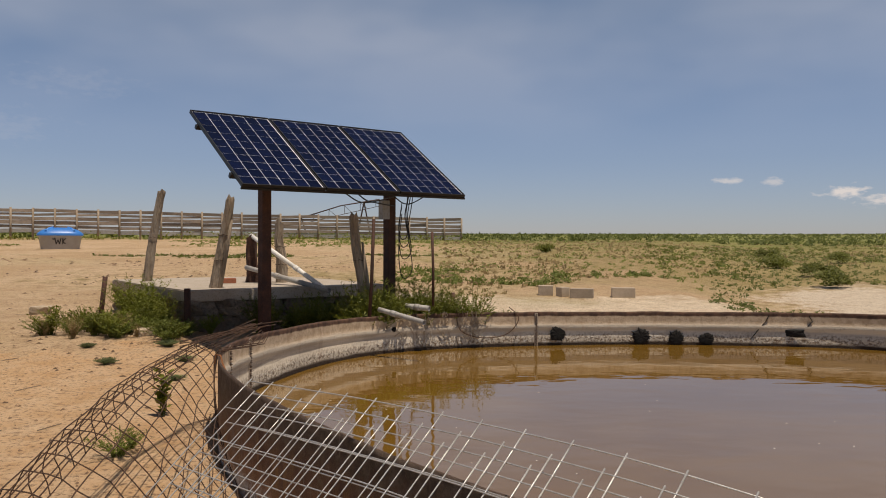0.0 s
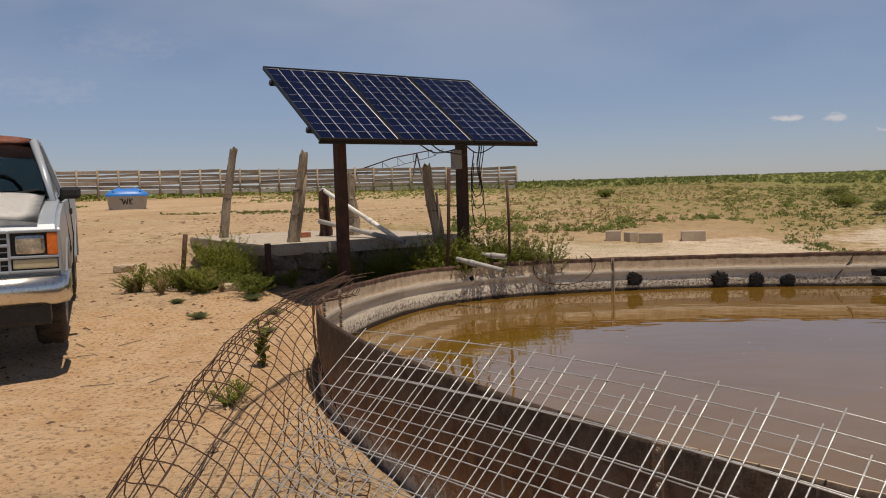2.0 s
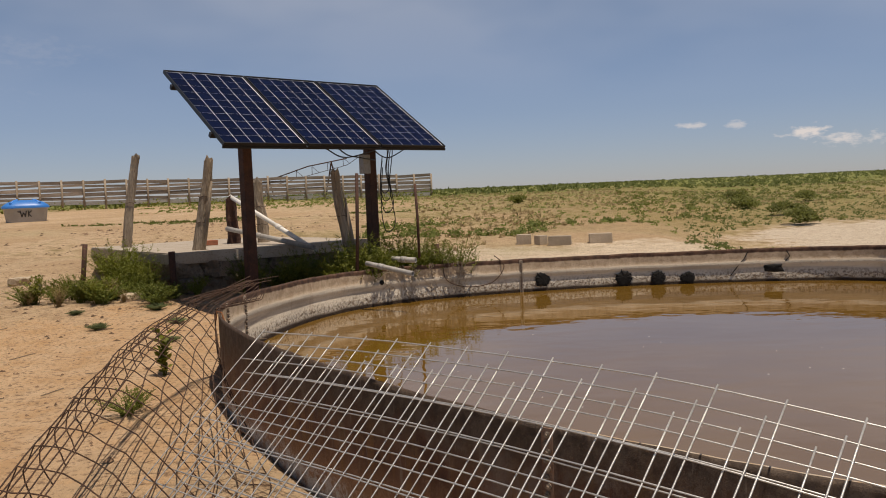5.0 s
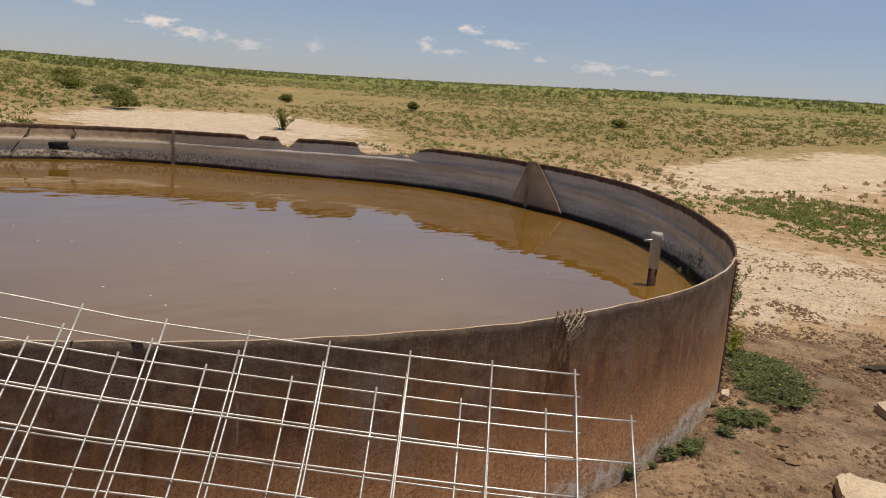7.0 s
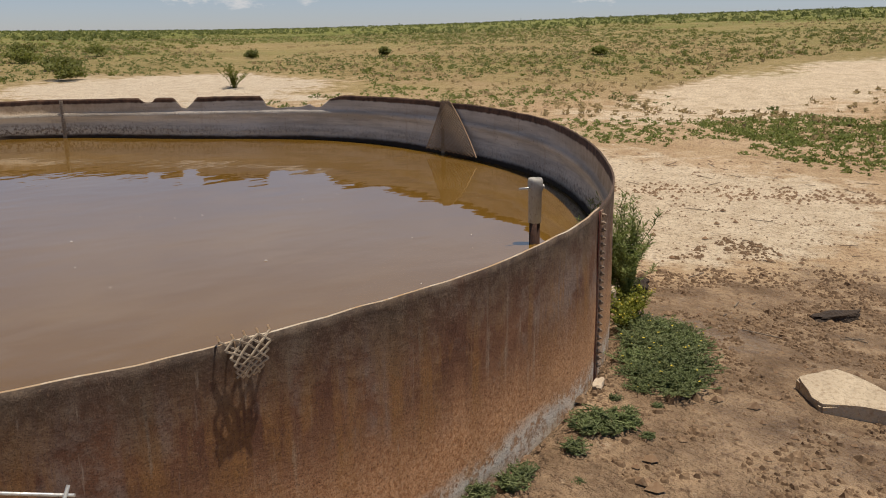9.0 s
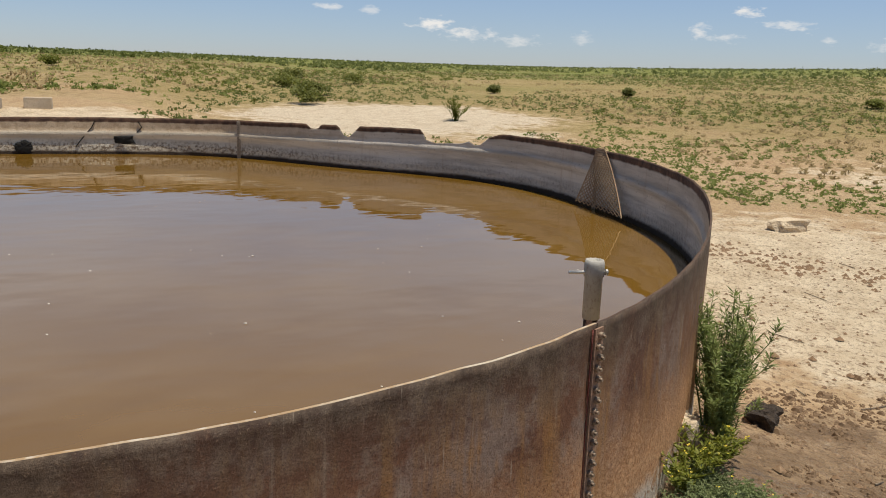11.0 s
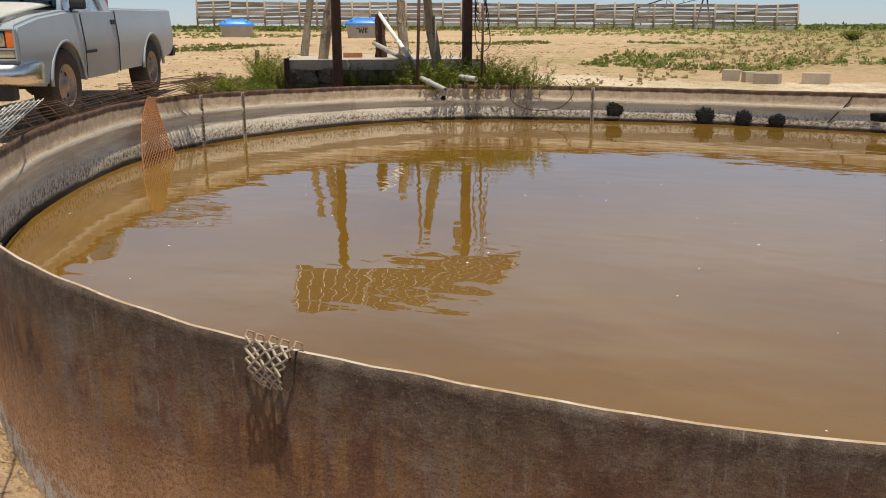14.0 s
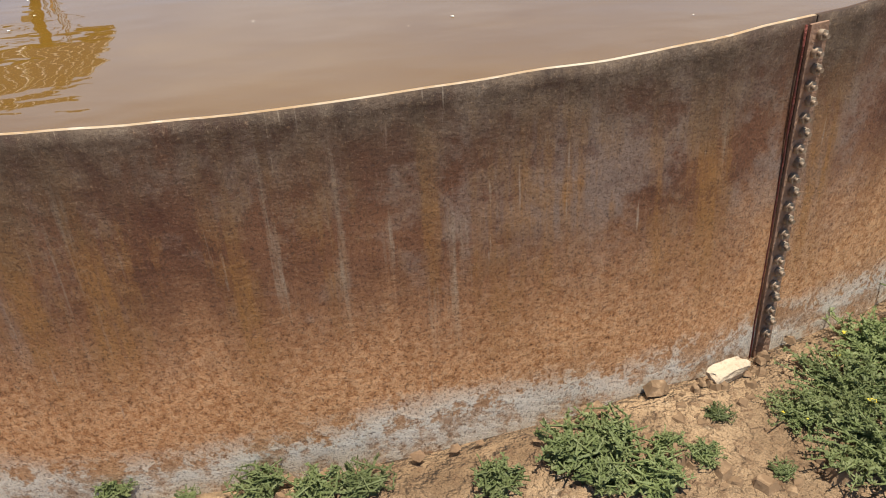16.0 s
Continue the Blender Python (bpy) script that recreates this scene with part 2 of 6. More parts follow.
def leafy(m, share_through=0.35):
    """Thin leaves pass part of the light."""
    n, l = m.node_tree.nodes, m.node_tree.links
    b, out = n["Principled BSDF"], n["Material Output"]
    tr, mx = n.new("ShaderNodeBsdfTranslucent"), n.new("ShaderNodeMixShader")
    l.new(b.inputs["Base Color"].links[0].from_socket, tr.inputs["Color"])
    mx.inputs[0].default_value = share_through
    l.new(b.outputs[0], mx.inputs[1])
    l.new(tr.outputs[0], mx.inputs[2])
    l.new(mx.outputs[0], out.inputs["Surface"])


for leaf_mat in (M_LEAF, M_SAGE, M_STRAW):
    leafy(leaf_mat)


def glass_material():
    m, n, l, b = nodes_of("window_glass")
    b.inputs["Base Color"].default_value = (0.20, 0.27, 0.26, 1)
    b.inputs["Roughness"].default_value = 0.03
    b.inputs["Transmission Weight"].default_value = 1.0
    b.inputs["IOR"].default_value = 1.1
    return m


M_GLASS = glass_material()


# ---- shape of the tank and of the land ----
CX, CY, RAD, RIM, WATER = 2.89, 6.046, 4.601, 0.765, 0.314
WOBBLE = [(0.036, -0.227), (-0.007, 0.121), (0.034, -0.036), (0.026, -0.039), (0.053, 0.034), (-0.017, 0.007), (0.012, 0.027), (-0.025, 0.016)]


def west_dent(a):
    """The west wall is pushed in: 1 at its middle, 0 away from it."""
    d = (math.degrees(a) - 182.0 + 180.0) % 360.0 - 180.0
    return math.exp(-(d / 18.0) ** 2)


def tank_r(a):
    return RAD - 0.250 * west_dent(a) + sum(c * math.cos(k * a) + s * math.sin(k * a) for k, (c, s) in enumerate(WOBBLE, 2))


def notch(a):
    """How far the torn rim is cut down, by the angle in degrees."""
    d = math.degrees(a)
    cut = 0.0
    for pts in (((41.0, 0), (40.3, 0.045), (38.9, 0.05), (38.2, 0)), ((35.4, 0), (34.3, 0.11), (33.4, 0.125), (31.6, 0.0)),
                ((22.2, 0), (22.0, 0.10), (20.3, 0.135), (16.4, 0.12), (15.3, 0.09), (14.6, 0.13), (13.6, 0.12), (12.2, 0.04), (10.2, 0.0))):
        for (d0, c0), (d1, c1) in zip(pts, pts[1:]):
            if d1 <= d <= d0:
                cut = max(cut, c0 + (c1 - c0) * (d0 - d) / (d0 - d1))
    return cut


def rim_z(a):
    return RIM + 0.04 * math.cos(2 * a) + 0.009 * math.sin(2 * a) + 0.005 * math.cos(3 * a) - 0.007 * math.sin(3 * a) + 0.012 * west_dent(a)


def tank_p(a, z, out=0.0):
    r = tank_r(a) + out
    return Vector((CX + r * math.cos(a), CY + r * math.sin(a), z))


def sstep(a, b, v):
    t = min(1.0, max(0.0, (v - a) / (b - a)))
    return t * t * (3 - 2 * t)


def near_ground(x, y):
    return 0.035 * (y - 1.7) - 0.35 * sstep(4.6, 7.4, x) + 0.15 * sstep(2.0, -2.5, x)


def land(x, y):
    """Height of the ground: a shallow hollow round the tank that rises to a far rim."""
    d = math.hypot(x, y)
    if d < 20:
        z = near_ground(x, y)
    else:
        az = math.degrees(math.atan2(x, y))
        k = 20 / d
        z0 = near_ground(x * k, y * k)
        el = 0.62 + 0.75 * sstep(28, 75, az)
        z1 = 1.5 + 420 * math.tan(radians(el))
        if y < 0:
            z1 *= sstep(-400, 0, y) * 0.6 + 0.4
        if d < 420:
            z = z0 + (z1 - z0) * ((d - 20) / 400) ** 0.72
        else:
            z = z1 + 0.004 * (d - 420)
        z += 0.08 * noise.noise((x * 0.03, y * 0.03, 0)) * sstep(20, 60, d)
    z += 0.05 * noise.noise((x * 0.35, y * 0.35, 3)) * sstep(3, 8, d) + 0.018 * noise.noise((x * 1.3, y * 1.3, 7))
    # worn bank of soil against the slab
    z += 0.10 * math.exp(-((x + 3.6) ** 2 + (y - 9.6) ** 2) / 1.6)
    return z


# ---- mesh helpers ----
def part(name, bm, material, parent=None, label="", smooth=False):
    me = bpy.data.meshes.new(name)
    bm.to_mesh(me)
    bm.free()
    if smooth:
        me.shade_smooth()
    for m in material if isinstance(material, (list, tuple)) else [material]:
        me.materials.append(m)
    ob = new(name, me)
    if parent is not None:
        ob.parent = parent
    return tagged(ob, label) if label else ob


def share(name, me, parent, m, label=""):
    ob = new(name, me)
    ob.parent = parent
    ob.matrix_local = m
    return tagged(ob, label) if label else ob


def thing(name, m, label, category, group="", kind=""):
    ob = new(name)
    ob.empty_display_size = 0.1
    ob.matrix_world = m
    return tagged(ob, label, category, group, kind)


def box(bm, c, s, m=None, bevel=0.0, taper=None, mat=0):
    m = Matrix.Identity(4) if m is None else m
    g = bmesh.ops.create_cube(bm, size=1.0)
    for v in g["verts"]:
        q = Vector((v.co.x * s[0], v.co.y * s[1], v.co.z * s[2]))
        if taper and v.co.z > 0:
            q.x, q.y = q.x * taper, q.y * taper
        v.co = m @ (q + Vector(c))
    faces = {f for v in g["verts"] for f in v.link_faces}
    for f in faces:
        f.material_index = mat
    if bevel:
        edges = {e for v in g["verts"] for e in v.link_edges}
        bmesh.ops.bevel(bm, geom=list(edges), offset=bevel, segments=2, affect="EDGES", profile=0.6)
    return bm


def tube(bm, pts, r, seg=8, caps=True, mat=0):
    """A round bar along points; r is one radius or one a point."""
    pts = [Vector(p) for p in pts]
    rs = r if isinstance(r, (list, tuple)) else [r] * len(pts)
    rings, side = [], None
    for i, p in enumerate(pts):
        d = (pts[min(i + 1, len(pts) - 1)] - pts[max(i - 1, 0)]).normalized()
        if side is None:
            side = d.orthogonal().normalized()
        side = (side - d * side.dot(d)).normalized()
        up = d.cross(side)
        rings.append([bm.verts.new(p + rs[i] * (math.cos(2 * math.pi * k / seg) * side + math.sin(2 * math.pi * k / seg) * up)) for k in range(seg)])
    for a, b in zip(rings, rings[1:]):
        for k in range(seg):
            f = bm.faces.new((a[k], a[(k + 1) % seg], b[(k + 1) % seg], b[k]))
            f.smooth = seg > 5
            f.material_index = mat
    if caps:
        bm.faces.new(rings[0][::-1]).material_index = mat
        bm.faces.new(rings[-1]).material_index = mat
    return bm


def prism(bm, outline, axis0, axis1, normal, depth, origin, mat=0):
    """Extrude a 2D outline along normal, centred."""
    o, a, b, nn = Vector(origin), Vector(axis0), Vector(axis1), Vector(normal)
    v0 = [bm.verts.new(o + a * x + b * y - nn * depth / 2) for x, y in outline]
    v1 = [bm.verts.new(o + a * x + b * y + nn * depth / 2) for x, y in outline]
    k = len(outline)
    bm.faces.new(v0[::-1]).material_index = mat
    bm.faces.new(v1).material_index = mat
    for i in range(k):
        bm.faces.new((v0[i], v0[(i + 1) % k], v1[(i + 1) % k], v1[i])).material_index = mat
    return bm


def lump(bm, c, s, seed, sub=2, rough=0.25, flat=0.0):
    """An uneven stone."""
    g = bmesh.ops.create_icosphere(bm, subdivisions=sub, radius=1.0)
    for v in g["verts"]:
        n = v.co.normalized()
        k = 1 + rough * noise.noise(n * 1.3 + Vector((seed * 7.1, seed * 3.3, 0))) + 0.4 * rough * noise.noise(n * 4 + Vector((seed, 0, 0)))
        q = Vector((max(-0.72, min(0.72, n.x * 1.0)), max(-0.72, min(0.72, n.y)), max(-0.62, min(0.62, n.z)))) * k
        v.co = Vector(c) + Vector((q.x * s[0], q.y * s[1], q.z * s[2]))
    return bm


# ---- ground ----
def ground_material():
    m, n, l, b = nodes_of("ground_earth")
    v = coords(n, l)
    geo = n.new("ShaderNodeNewGeometry")
    sep = n.new("ShaderNodeSeparateXYZ")
    l.new(geo.outputs["Position"], sep.inputs[0])
    px, py = sep.outputs["X"], sep.outputs["Y"]
    n1, n2, n3, n4 = noise_node(n, l, v, 0.35, 6), noise_node(n, l, v, 3.2, 6, 0.65), noise_node(n, l, v, 26, 5, 0.7), noise_node(n, l, v, 0.09, 5)
    dist = mathn(n, l, "SQRT", mathn(n, l, "ADD", mathn(n, l, "MULTIPLY", px, px), mathn(n, l, "MULTIPLY", py, py)))

    def blob(x, y, rx, ry, soft=0.55):
        a = mathn(n, l, "DIVIDE", mathn(n, l, "SUBTRACT", px, x), rx)
        c = mathn(n, l, "DIVIDE", mathn(n, l, "SUBTRACT", py, y), ry)
        d = mathn(n, l, "SQRT", mathn(n, l, "ADD", mathn(n, l, "MULTIPLY", a, a), mathn(n, l, "MULTIPLY", c, c)))
        d = mathn(n, l, "ADD", d, mathn(n, l, "MULTIPLY", mathn(n, l, "SUBTRACT", n2, 0.5), 1.1))
        d = mathn(n, l, "ADD", d, mathn(n, l, "MULTIPLY", mathn(n, l, "SUBTRACT", n1, 0.5), 1.2))
        return ramp(n, l, d, [(1 - soft * 0.5, 1.0), (min(1.0, 1 + soft * 0.2), 0.0)])

    sand = mixc(n, l, ramp(n, l, n1, [(0.38, 0.0), (0.62, 1.0)]), (0.50, 0.345, 0.19), (0.63, 0.46, 0.29))
    sand = mixc(n, l, ramp(n, l, n2, [(0.48, 0.0), (0.68, 0.7)]), sand, (0.40, 0.25, 0.135))
    red = mixc(n, l, ramp(n, l, n2, [(0.35, 0.0), (0.65, 1.0)]), (0.60, 0.37, 0.19), (0.70, 0.49, 0.30))
    col = mixc(n, l, blob(-2.7, 6.6, 3.0, 3.4), sand, red)
    pale = mixc(n, l, ramp(n, l, n2, [(0.4, 0.0), (0.7, 1.0)]), (0.70, 0.60, 0.46), (0.58, 0.46, 0.33))
    col = mixc(n, l, blob(11.5, 18.5, 4.8, 4.4), col, pale)
    buff = mixc(n, l, ramp(n, l, n2, [(0.4, 0.0), (0.65, 1.0)]), (0.76, 0.63, 0.46), (0.60, 0.47, 0.32))
    for bx, by, rx, ry in ((24, 8.0, 10, 2.6), (8.8, 5.0, 3.8, 2.3), (2.5, 15.0, 6.5, 1.9), (9.5, 3.2, 2.6, 1.4)):
        col = mixc(n, l, blob(bx, by, rx, ry), col, buff)
    mud = mixc(n, l, ramp(n, l, n2, [(0.35, 0.0), (0.62, 1.0)]), (0.205, 0.128, 0.070), (0.46, 0.315, 0.190))
    mudf = blob(5.9, 1.2, 2.9, 1.6)
    col = mixc(n, l, mudf, col, mud)
    mudn = blob(3.4, 0.9, 3.2, 1.0)
    col = mixc(n, l, mudn, col, mud)
    tan = mixc(n, l, ramp(n, l, n1, [(0.36, 0.0), (0.66, 1.0)]), (0.31, 0.228, 0.088), (0.41, 0.31, 0.138))
    tan = mixc(n, l, ramp(n, l, n2, [(0.50, 0.0), (0.64, 0.75)]), tan, (0.190, 0.150, 0.045))
    away = mathn(n, l, "ADD", dist, mathn(n, l, "MULTIPLY", mathn(n, l, "SUBTRACT", n1, 0.5), 22.0))
    grassy = ramp(n, l, mathn(n, l, "DIVIDE", away, 100.0), [(0.17, 0.0), (0.24, 1.0)])
    keep = blob(11.5, 18.5, 5.2, 4.6)
    keep2 = blob(22, 7.5, 9.5, 3.0)
    bare = blob(-20, 34, 25, 28)
    for k in (keep, keep2, bare):
        grassy = mathn(n, l, "MULTIPLY", grassy, mathn(n, l, "SUBTRACT", 1.0, k))
    col = mixc(n, l, grassy, col, tan)
    green = mixc(n, l, ramp(n, l, n1, [(0.35, 0.0), (0.65, 1.0)]), (0.125, 0.155, 0.018), (0.20, 0.215, 0.040))
    far = mathn(n, l, "ADD", dist, mathn(n, l, "MULTIPLY", mathn(n, l, "SUBTRACT", n4, 0.5), 160.0))
    dry = mathn(n, l, "SUBTRACT", 1.0, blob(-24, 44, 27, 27))
    col = mixc(n, l, mathn(n, l, "MULTIPLY", dry, ramp(n, l, mathn(n, l, "DIVIDE", far, 400.0), [(0.06, 0.0), (0.22, 1.0)])), col, green)
    col = mixc(n, l, ramp(n, l, n3, [(0.52, 0.0), (0.64, 0.8)]), col, (0.19, 0.110, 0.060))
    n5 = noise_node(n, l, v, 8, 6, 0.8)
    col = mixc(n, l, ramp(n, l, n5, [(0.58, 0.0), (0.70, 0.55)]), col, (0.26, 0.155, 0.085))
    col = mixc(n, l, ramp(n, l, n5, [(0.30, 0.5), (0.42, 0.0)]), col, (0.66, 0.52, 0.37))
    l.new(col, b.inputs["Base Color"])
    seep = blob(5.72, 1.60, 0.34, 0.34)
    wet = mathn(n, l, "MULTIPLY", mudf, ramp(n, l, n1, [(0.50, 0.0), (0.60, 1.0)]))
    l.new(mathn(n, l, "SUBTRACT", 0.95, mathn(n, l, "MAXIMUM", mathn(n, l, "MULTIPLY", wet, 0.4), mathn(n, l, "MULTIPLY", seep, 0.62))), b.inputs["Roughness"])
    hgt = mathn(n, l, "ADD", mathn(n, l, "MULTIPLY", n2, 2.0), n3)
    clod = noise_node(n, l, v, 11, 4, 0.7)
    hgt = mathn(n, l, "ADD", hgt, mathn(n, l, "MULTIPLY", clod, mathn(n, l, "ADD", 0.6, mathn(n, l, "MULTIPLY", mudf, 2.0))))
    bumpn(n, l, b, hgt, 1.0, 0.05)
    return m


def make_ground():
    bm = bmesh.new()
    seg = 288
    radii = [("in", -0.9, 0), ("in", -0.03, 0), ("at", 0.0, 0)]
    r = 0.06
    while r < 4500:
        radii.append(("out", r, 0))
        r = r * 1.065 + 0.035
    rings = []
    for kind, d, z in radii:
        ring = []
        for k in range(seg):
            a = 2 * math.pi * k / seg
            if kind == "in":
                q = tank_p(a, -0.35, d)
            else:
                q = tank_p(a, 0, d)
                q.z = land(q.x, q.y)
                if d < 0.4:
                    q.z += 0.012 * (1 - d / 0.4) - 0.045 * math.exp(-(d / 0.055) ** 2) + 0.015 * noise.noise((q.x * 5, q.y * 5, 1))
            ring.append(bm.verts.new(q))
        rings.append(ring)
    for a, b in zip(rings, rings[1:]):
        for k in range(seg):
            bm.faces.new((a[k], b[k], b[(k + 1) % seg], a[(k + 1) % seg])).smooth = True
    bm.faces.new(rings[0])
    bmesh.ops.recalc_face_normals(bm, faces=bm.faces)
    ob = part("ground", bm, ground_material())
    if ob.data.polygons[len(ob.data.polygons) // 2].normal.z < 0:
        ob.data.flip_normals()
    tagged(ob, "dry sandy ranch ground with pale caliche and scrub", "ground", kind="structure")


make_ground()


# ---- water ----
def water_material():
    m, n, l, b = nodes_of("muddy_water")
    v = coords(n, l, (1.0, 1.6, 1.0))
    big, mid = noise_node(n, l, v, 0.45, 4), noise_node(n, l, v, 1.6, 5)
    col = mixc(n, l, ramp(n, l, big, [(0.35, 0.0), (0.65, 1.0)]), (0.162, 0.084, 0.011), (0.195, 0.106, 0.018))
    col = mixc(n, l, ramp(n, l, mid, [(0.50, 0.0), (0.70, 0.6)]), col, (0.210, 0.118, 0.026))
    l.new(col, b.inputs["Base Color"])
    b.inputs["Roughness"].default_value = 0.02
    b.inputs["IOR"].default_value = 2.25
    calm = noise_node(n, l, v, 0.7, 2, 0.5)
    w1, w2 = noise_node(n, l, v, 1.9, 2, 0.5), noise_node(n, l, v, 6.0, 2, 0.5)
    w = mathn(n, l, "ADD", w1, mathn(n, l, "MULTIPLY", w2, 0.14))
    bumpn(n, l, b, mathn(n, l, "MULTIPLY", w, ramp(n, l, calm, [(0.35, 0.35), (0.65, 1.0)])), 0.12, 0.05)
    return m


bm = bmesh.new()
bm.faces.new([bm.verts.new(tank_p(2 * math.pi * k / 180, WATER, -0.012)) for k in range(180)])
tagged(part("water", bm, water_material()), "still muddy brown water filling the stock tank", "water", kind="structure")
bm = bmesh.new()
for k in range(110):
    a, rr = random.uniform(0, 6.28), 4.2 * math.sqrt(random.random())
    c, s = Vector((CX + rr * math.cos(a), CY + rr * math.sin(a), WATER + 0.002)), random.uniform(0.004, 0.011)
    bm.faces.new([bm.verts.new(c + Vector((s * math.cos(2.1 * j + a), s * 0.7 * math.sin(2.1 * j + a), 0.001 * j))) for j in range(3)])
tagged(part("floating_specks", bm, M_PVC), "tiny pale flecks floating on the brown water", "debris", kind="stuff")


# ---- tank ----
def outer_rust():
    m, n, l, b = nodes_of("tank_outer_rust")
    v = coords(n, l)
    geo = n.new("ShaderNodeNewGeometry")
    sep = n.new("ShaderNodeSeparateXYZ")
    l.new(geo.outputs["Position"], sep.inputs[0])
    z = sep.outputs["Z"]
    n0, n1, n2 = noise_node(n, l, v, 1.3, 6, 0.62), noise_node(n, l, v, 3.6, 8, 0.68), noise_node(n, l, v, 15, 7, 0.72)
    n3, n4 = noise_node(n, l, v, 75, 6, 0.8), noise_node(n, l, v, 210, 3, 0.7)
    st = noise_node(n, l, coords(n, l, (9, 9, 0.7)), 1.0, 7, 0.72)
    st2 = noise_node(n, l, coords(n, l, (24, 24, 1.1)), 1.0, 6, 0.7)

    def centred(a, k):
        return mathn(n, l, "MULTIPLY", mathn(n, l, "SUBTRACT", a, 0.5), k)

    def plus(*terms):
        out = terms[0]
        for t in terms[1:]:
            out = mathn(n, l, "ADD", out, t)
        return out

    # dark red-brown body with grey-lavender bloom and ochre runs
    col = mixc(n, l, ramp(n, l, n1, [(0.36, 0.0), (0.62, 1.0)]), (0.090, 0.028, 0.015), (0.27, 0.125, 0.066))
    col = mixc(n, l, ramp(n, l, plus(n0, centred(n2, 0.5)), [(0.51, 0.0), (0.62, 0.85)]), col, (0.30, 0.225, 0.190))
    col = mixc(n, l, ramp(n, l, plus(st, centred(n2, 0.35)), [(0.49, 0.0), (0.63, 0.9)]), col, (0.36, 0.175, 0.055))
    col = mixc(n, l, ramp(n, l, plus(st2, centred(n1, 0.5)), [(0.60, 0.0), (0.74, 0.8)]), col, (0.42, 0.34, 0.26))
    # orange scale low down
    zz = plus(z, centred(st, 0.34), centred(n1, 0.34), centred(n2, 0.16))
    orange = mixc(n, l, ramp(n, l, n3, [(0.40, 0.0), (0.60, 1.0)]), (0.50, 0.22, 0.085), (0.84, 0.50, 0.275))
    col = mixc(n, l, ramp(n, l, zz, [(0.16, 1.0), (0.42, 0.0)]), col, orange)
    # grey-black weathered strip under the rim
    top = mixc(n, l, ramp(n, l, n2, [(0.38, 0.0), (0.66, 1.0)]), (0.032, 0.021, 0.015), (0.165, 0.125, 0.092))
    col = mixc(n, l, ramp(n, l, zz, [(0.50, 0.0), (0.70, 0.9)]), col, top)
    # chalky blue-grey foot with white crust
    low = mixc(n, l, ramp(n, l, n2, [(0.36, 0.0), (0.60, 1.0)]), (0.38, 0.235, 0.14), (0.74, 0.56, 0.40))
    low = mixc(n, l, ramp(n, l, plus(n1, centred(n3, 0.4)), [(0.49, 0.0), (0.57, 1.0)]), low, (0.66, 0.39, 0.21))
    tc, uvs = n.new("ShaderNodeTexCoord"), n.new("ShaderNodeSeparateXYZ")
    l.new(tc.outputs["UV"], uvs.inputs[0])
    zl = plus(uvs.outputs["Y"], centred(n2, 0.14), centred(n0, 0.16), centred(n1, 0.12))
    col = mixc(n, l, ramp(n, l, zl, [(0.0, 0.75), (0.11, 0.0)]), col, low)
    edge = plus(uvs.outputs["Y"], centred(n2, 0.05), centred(n1, 0.05))
    crust = mathn(n, l, "MAXIMUM", mathn(n, l, "MULTIPLY", ramp(n, l, zl, [(0.045, 1.0), (0.12, 0.0)]), ramp(n, l, plus(n2, centred(n3, 0.5)), [(0.46, 0.0), (0.53, 1.0)])), mathn(n, l, "MULTIPLY", ramp(n, l, edge, [(0.030, 0.95), (0.050, 0.0)]), ramp(n, l, plus(n2, centred(n3, 0.6)), [(0.40, 0.1), (0.56, 1.0)])))
    col = mixc(n, l, crust, col, (0.86, 0.80, 0.71))
    # grains, pits and thin pale scratches
    col = mixc(n, l, ramp(n, l, n3, [(0.57, 0.0), (0.70, 0.45)]), col, (0.45, 0.30, 0.19))
    col = mixc(n, l, ramp(n, l, n3, [(0.30, 0.8), (0.42, 0.0)]), col, (0.055, 0.026, 0.017))
    col = mixc(n, l, ramp(n, l, n4, [(0.36, 0.6), (0.48, 0.0)]), col, (0.05, 0.026, 0.018))
    col = mixc(n, l, ramp(n, l, n4, [(0.60, 0.0), (0.72, 0.28)]), col, (0.50, 0.40, 0.30))
    scr = noise_node(n, l, coords(n, l, (60, 60, 4.0)), 1.0, 5, 0.6)
    col = mixc(n, l, ramp(n, l, scr, [(0.66, 0.0), (0.74, 0.6)]), col, (0.46, 0.39, 0.32))
    col = mixc(n, l, 1.0, col, (0.80, 0.79, 0.78), "MULTIPLY")
    l.new(col, b.inputs["Base Color"])
    b.inputs["Roughness"].default_value = 0.7
    b.inputs["Metallic"].default_value = 0.0
    bumpn(n, l, b, plus(n3, mathn(n, l, "MULTIPLY", n2, 1.5), mathn(n, l, "MULTIPLY", crust, 1.4)), 0.5, 0.010)
    return m


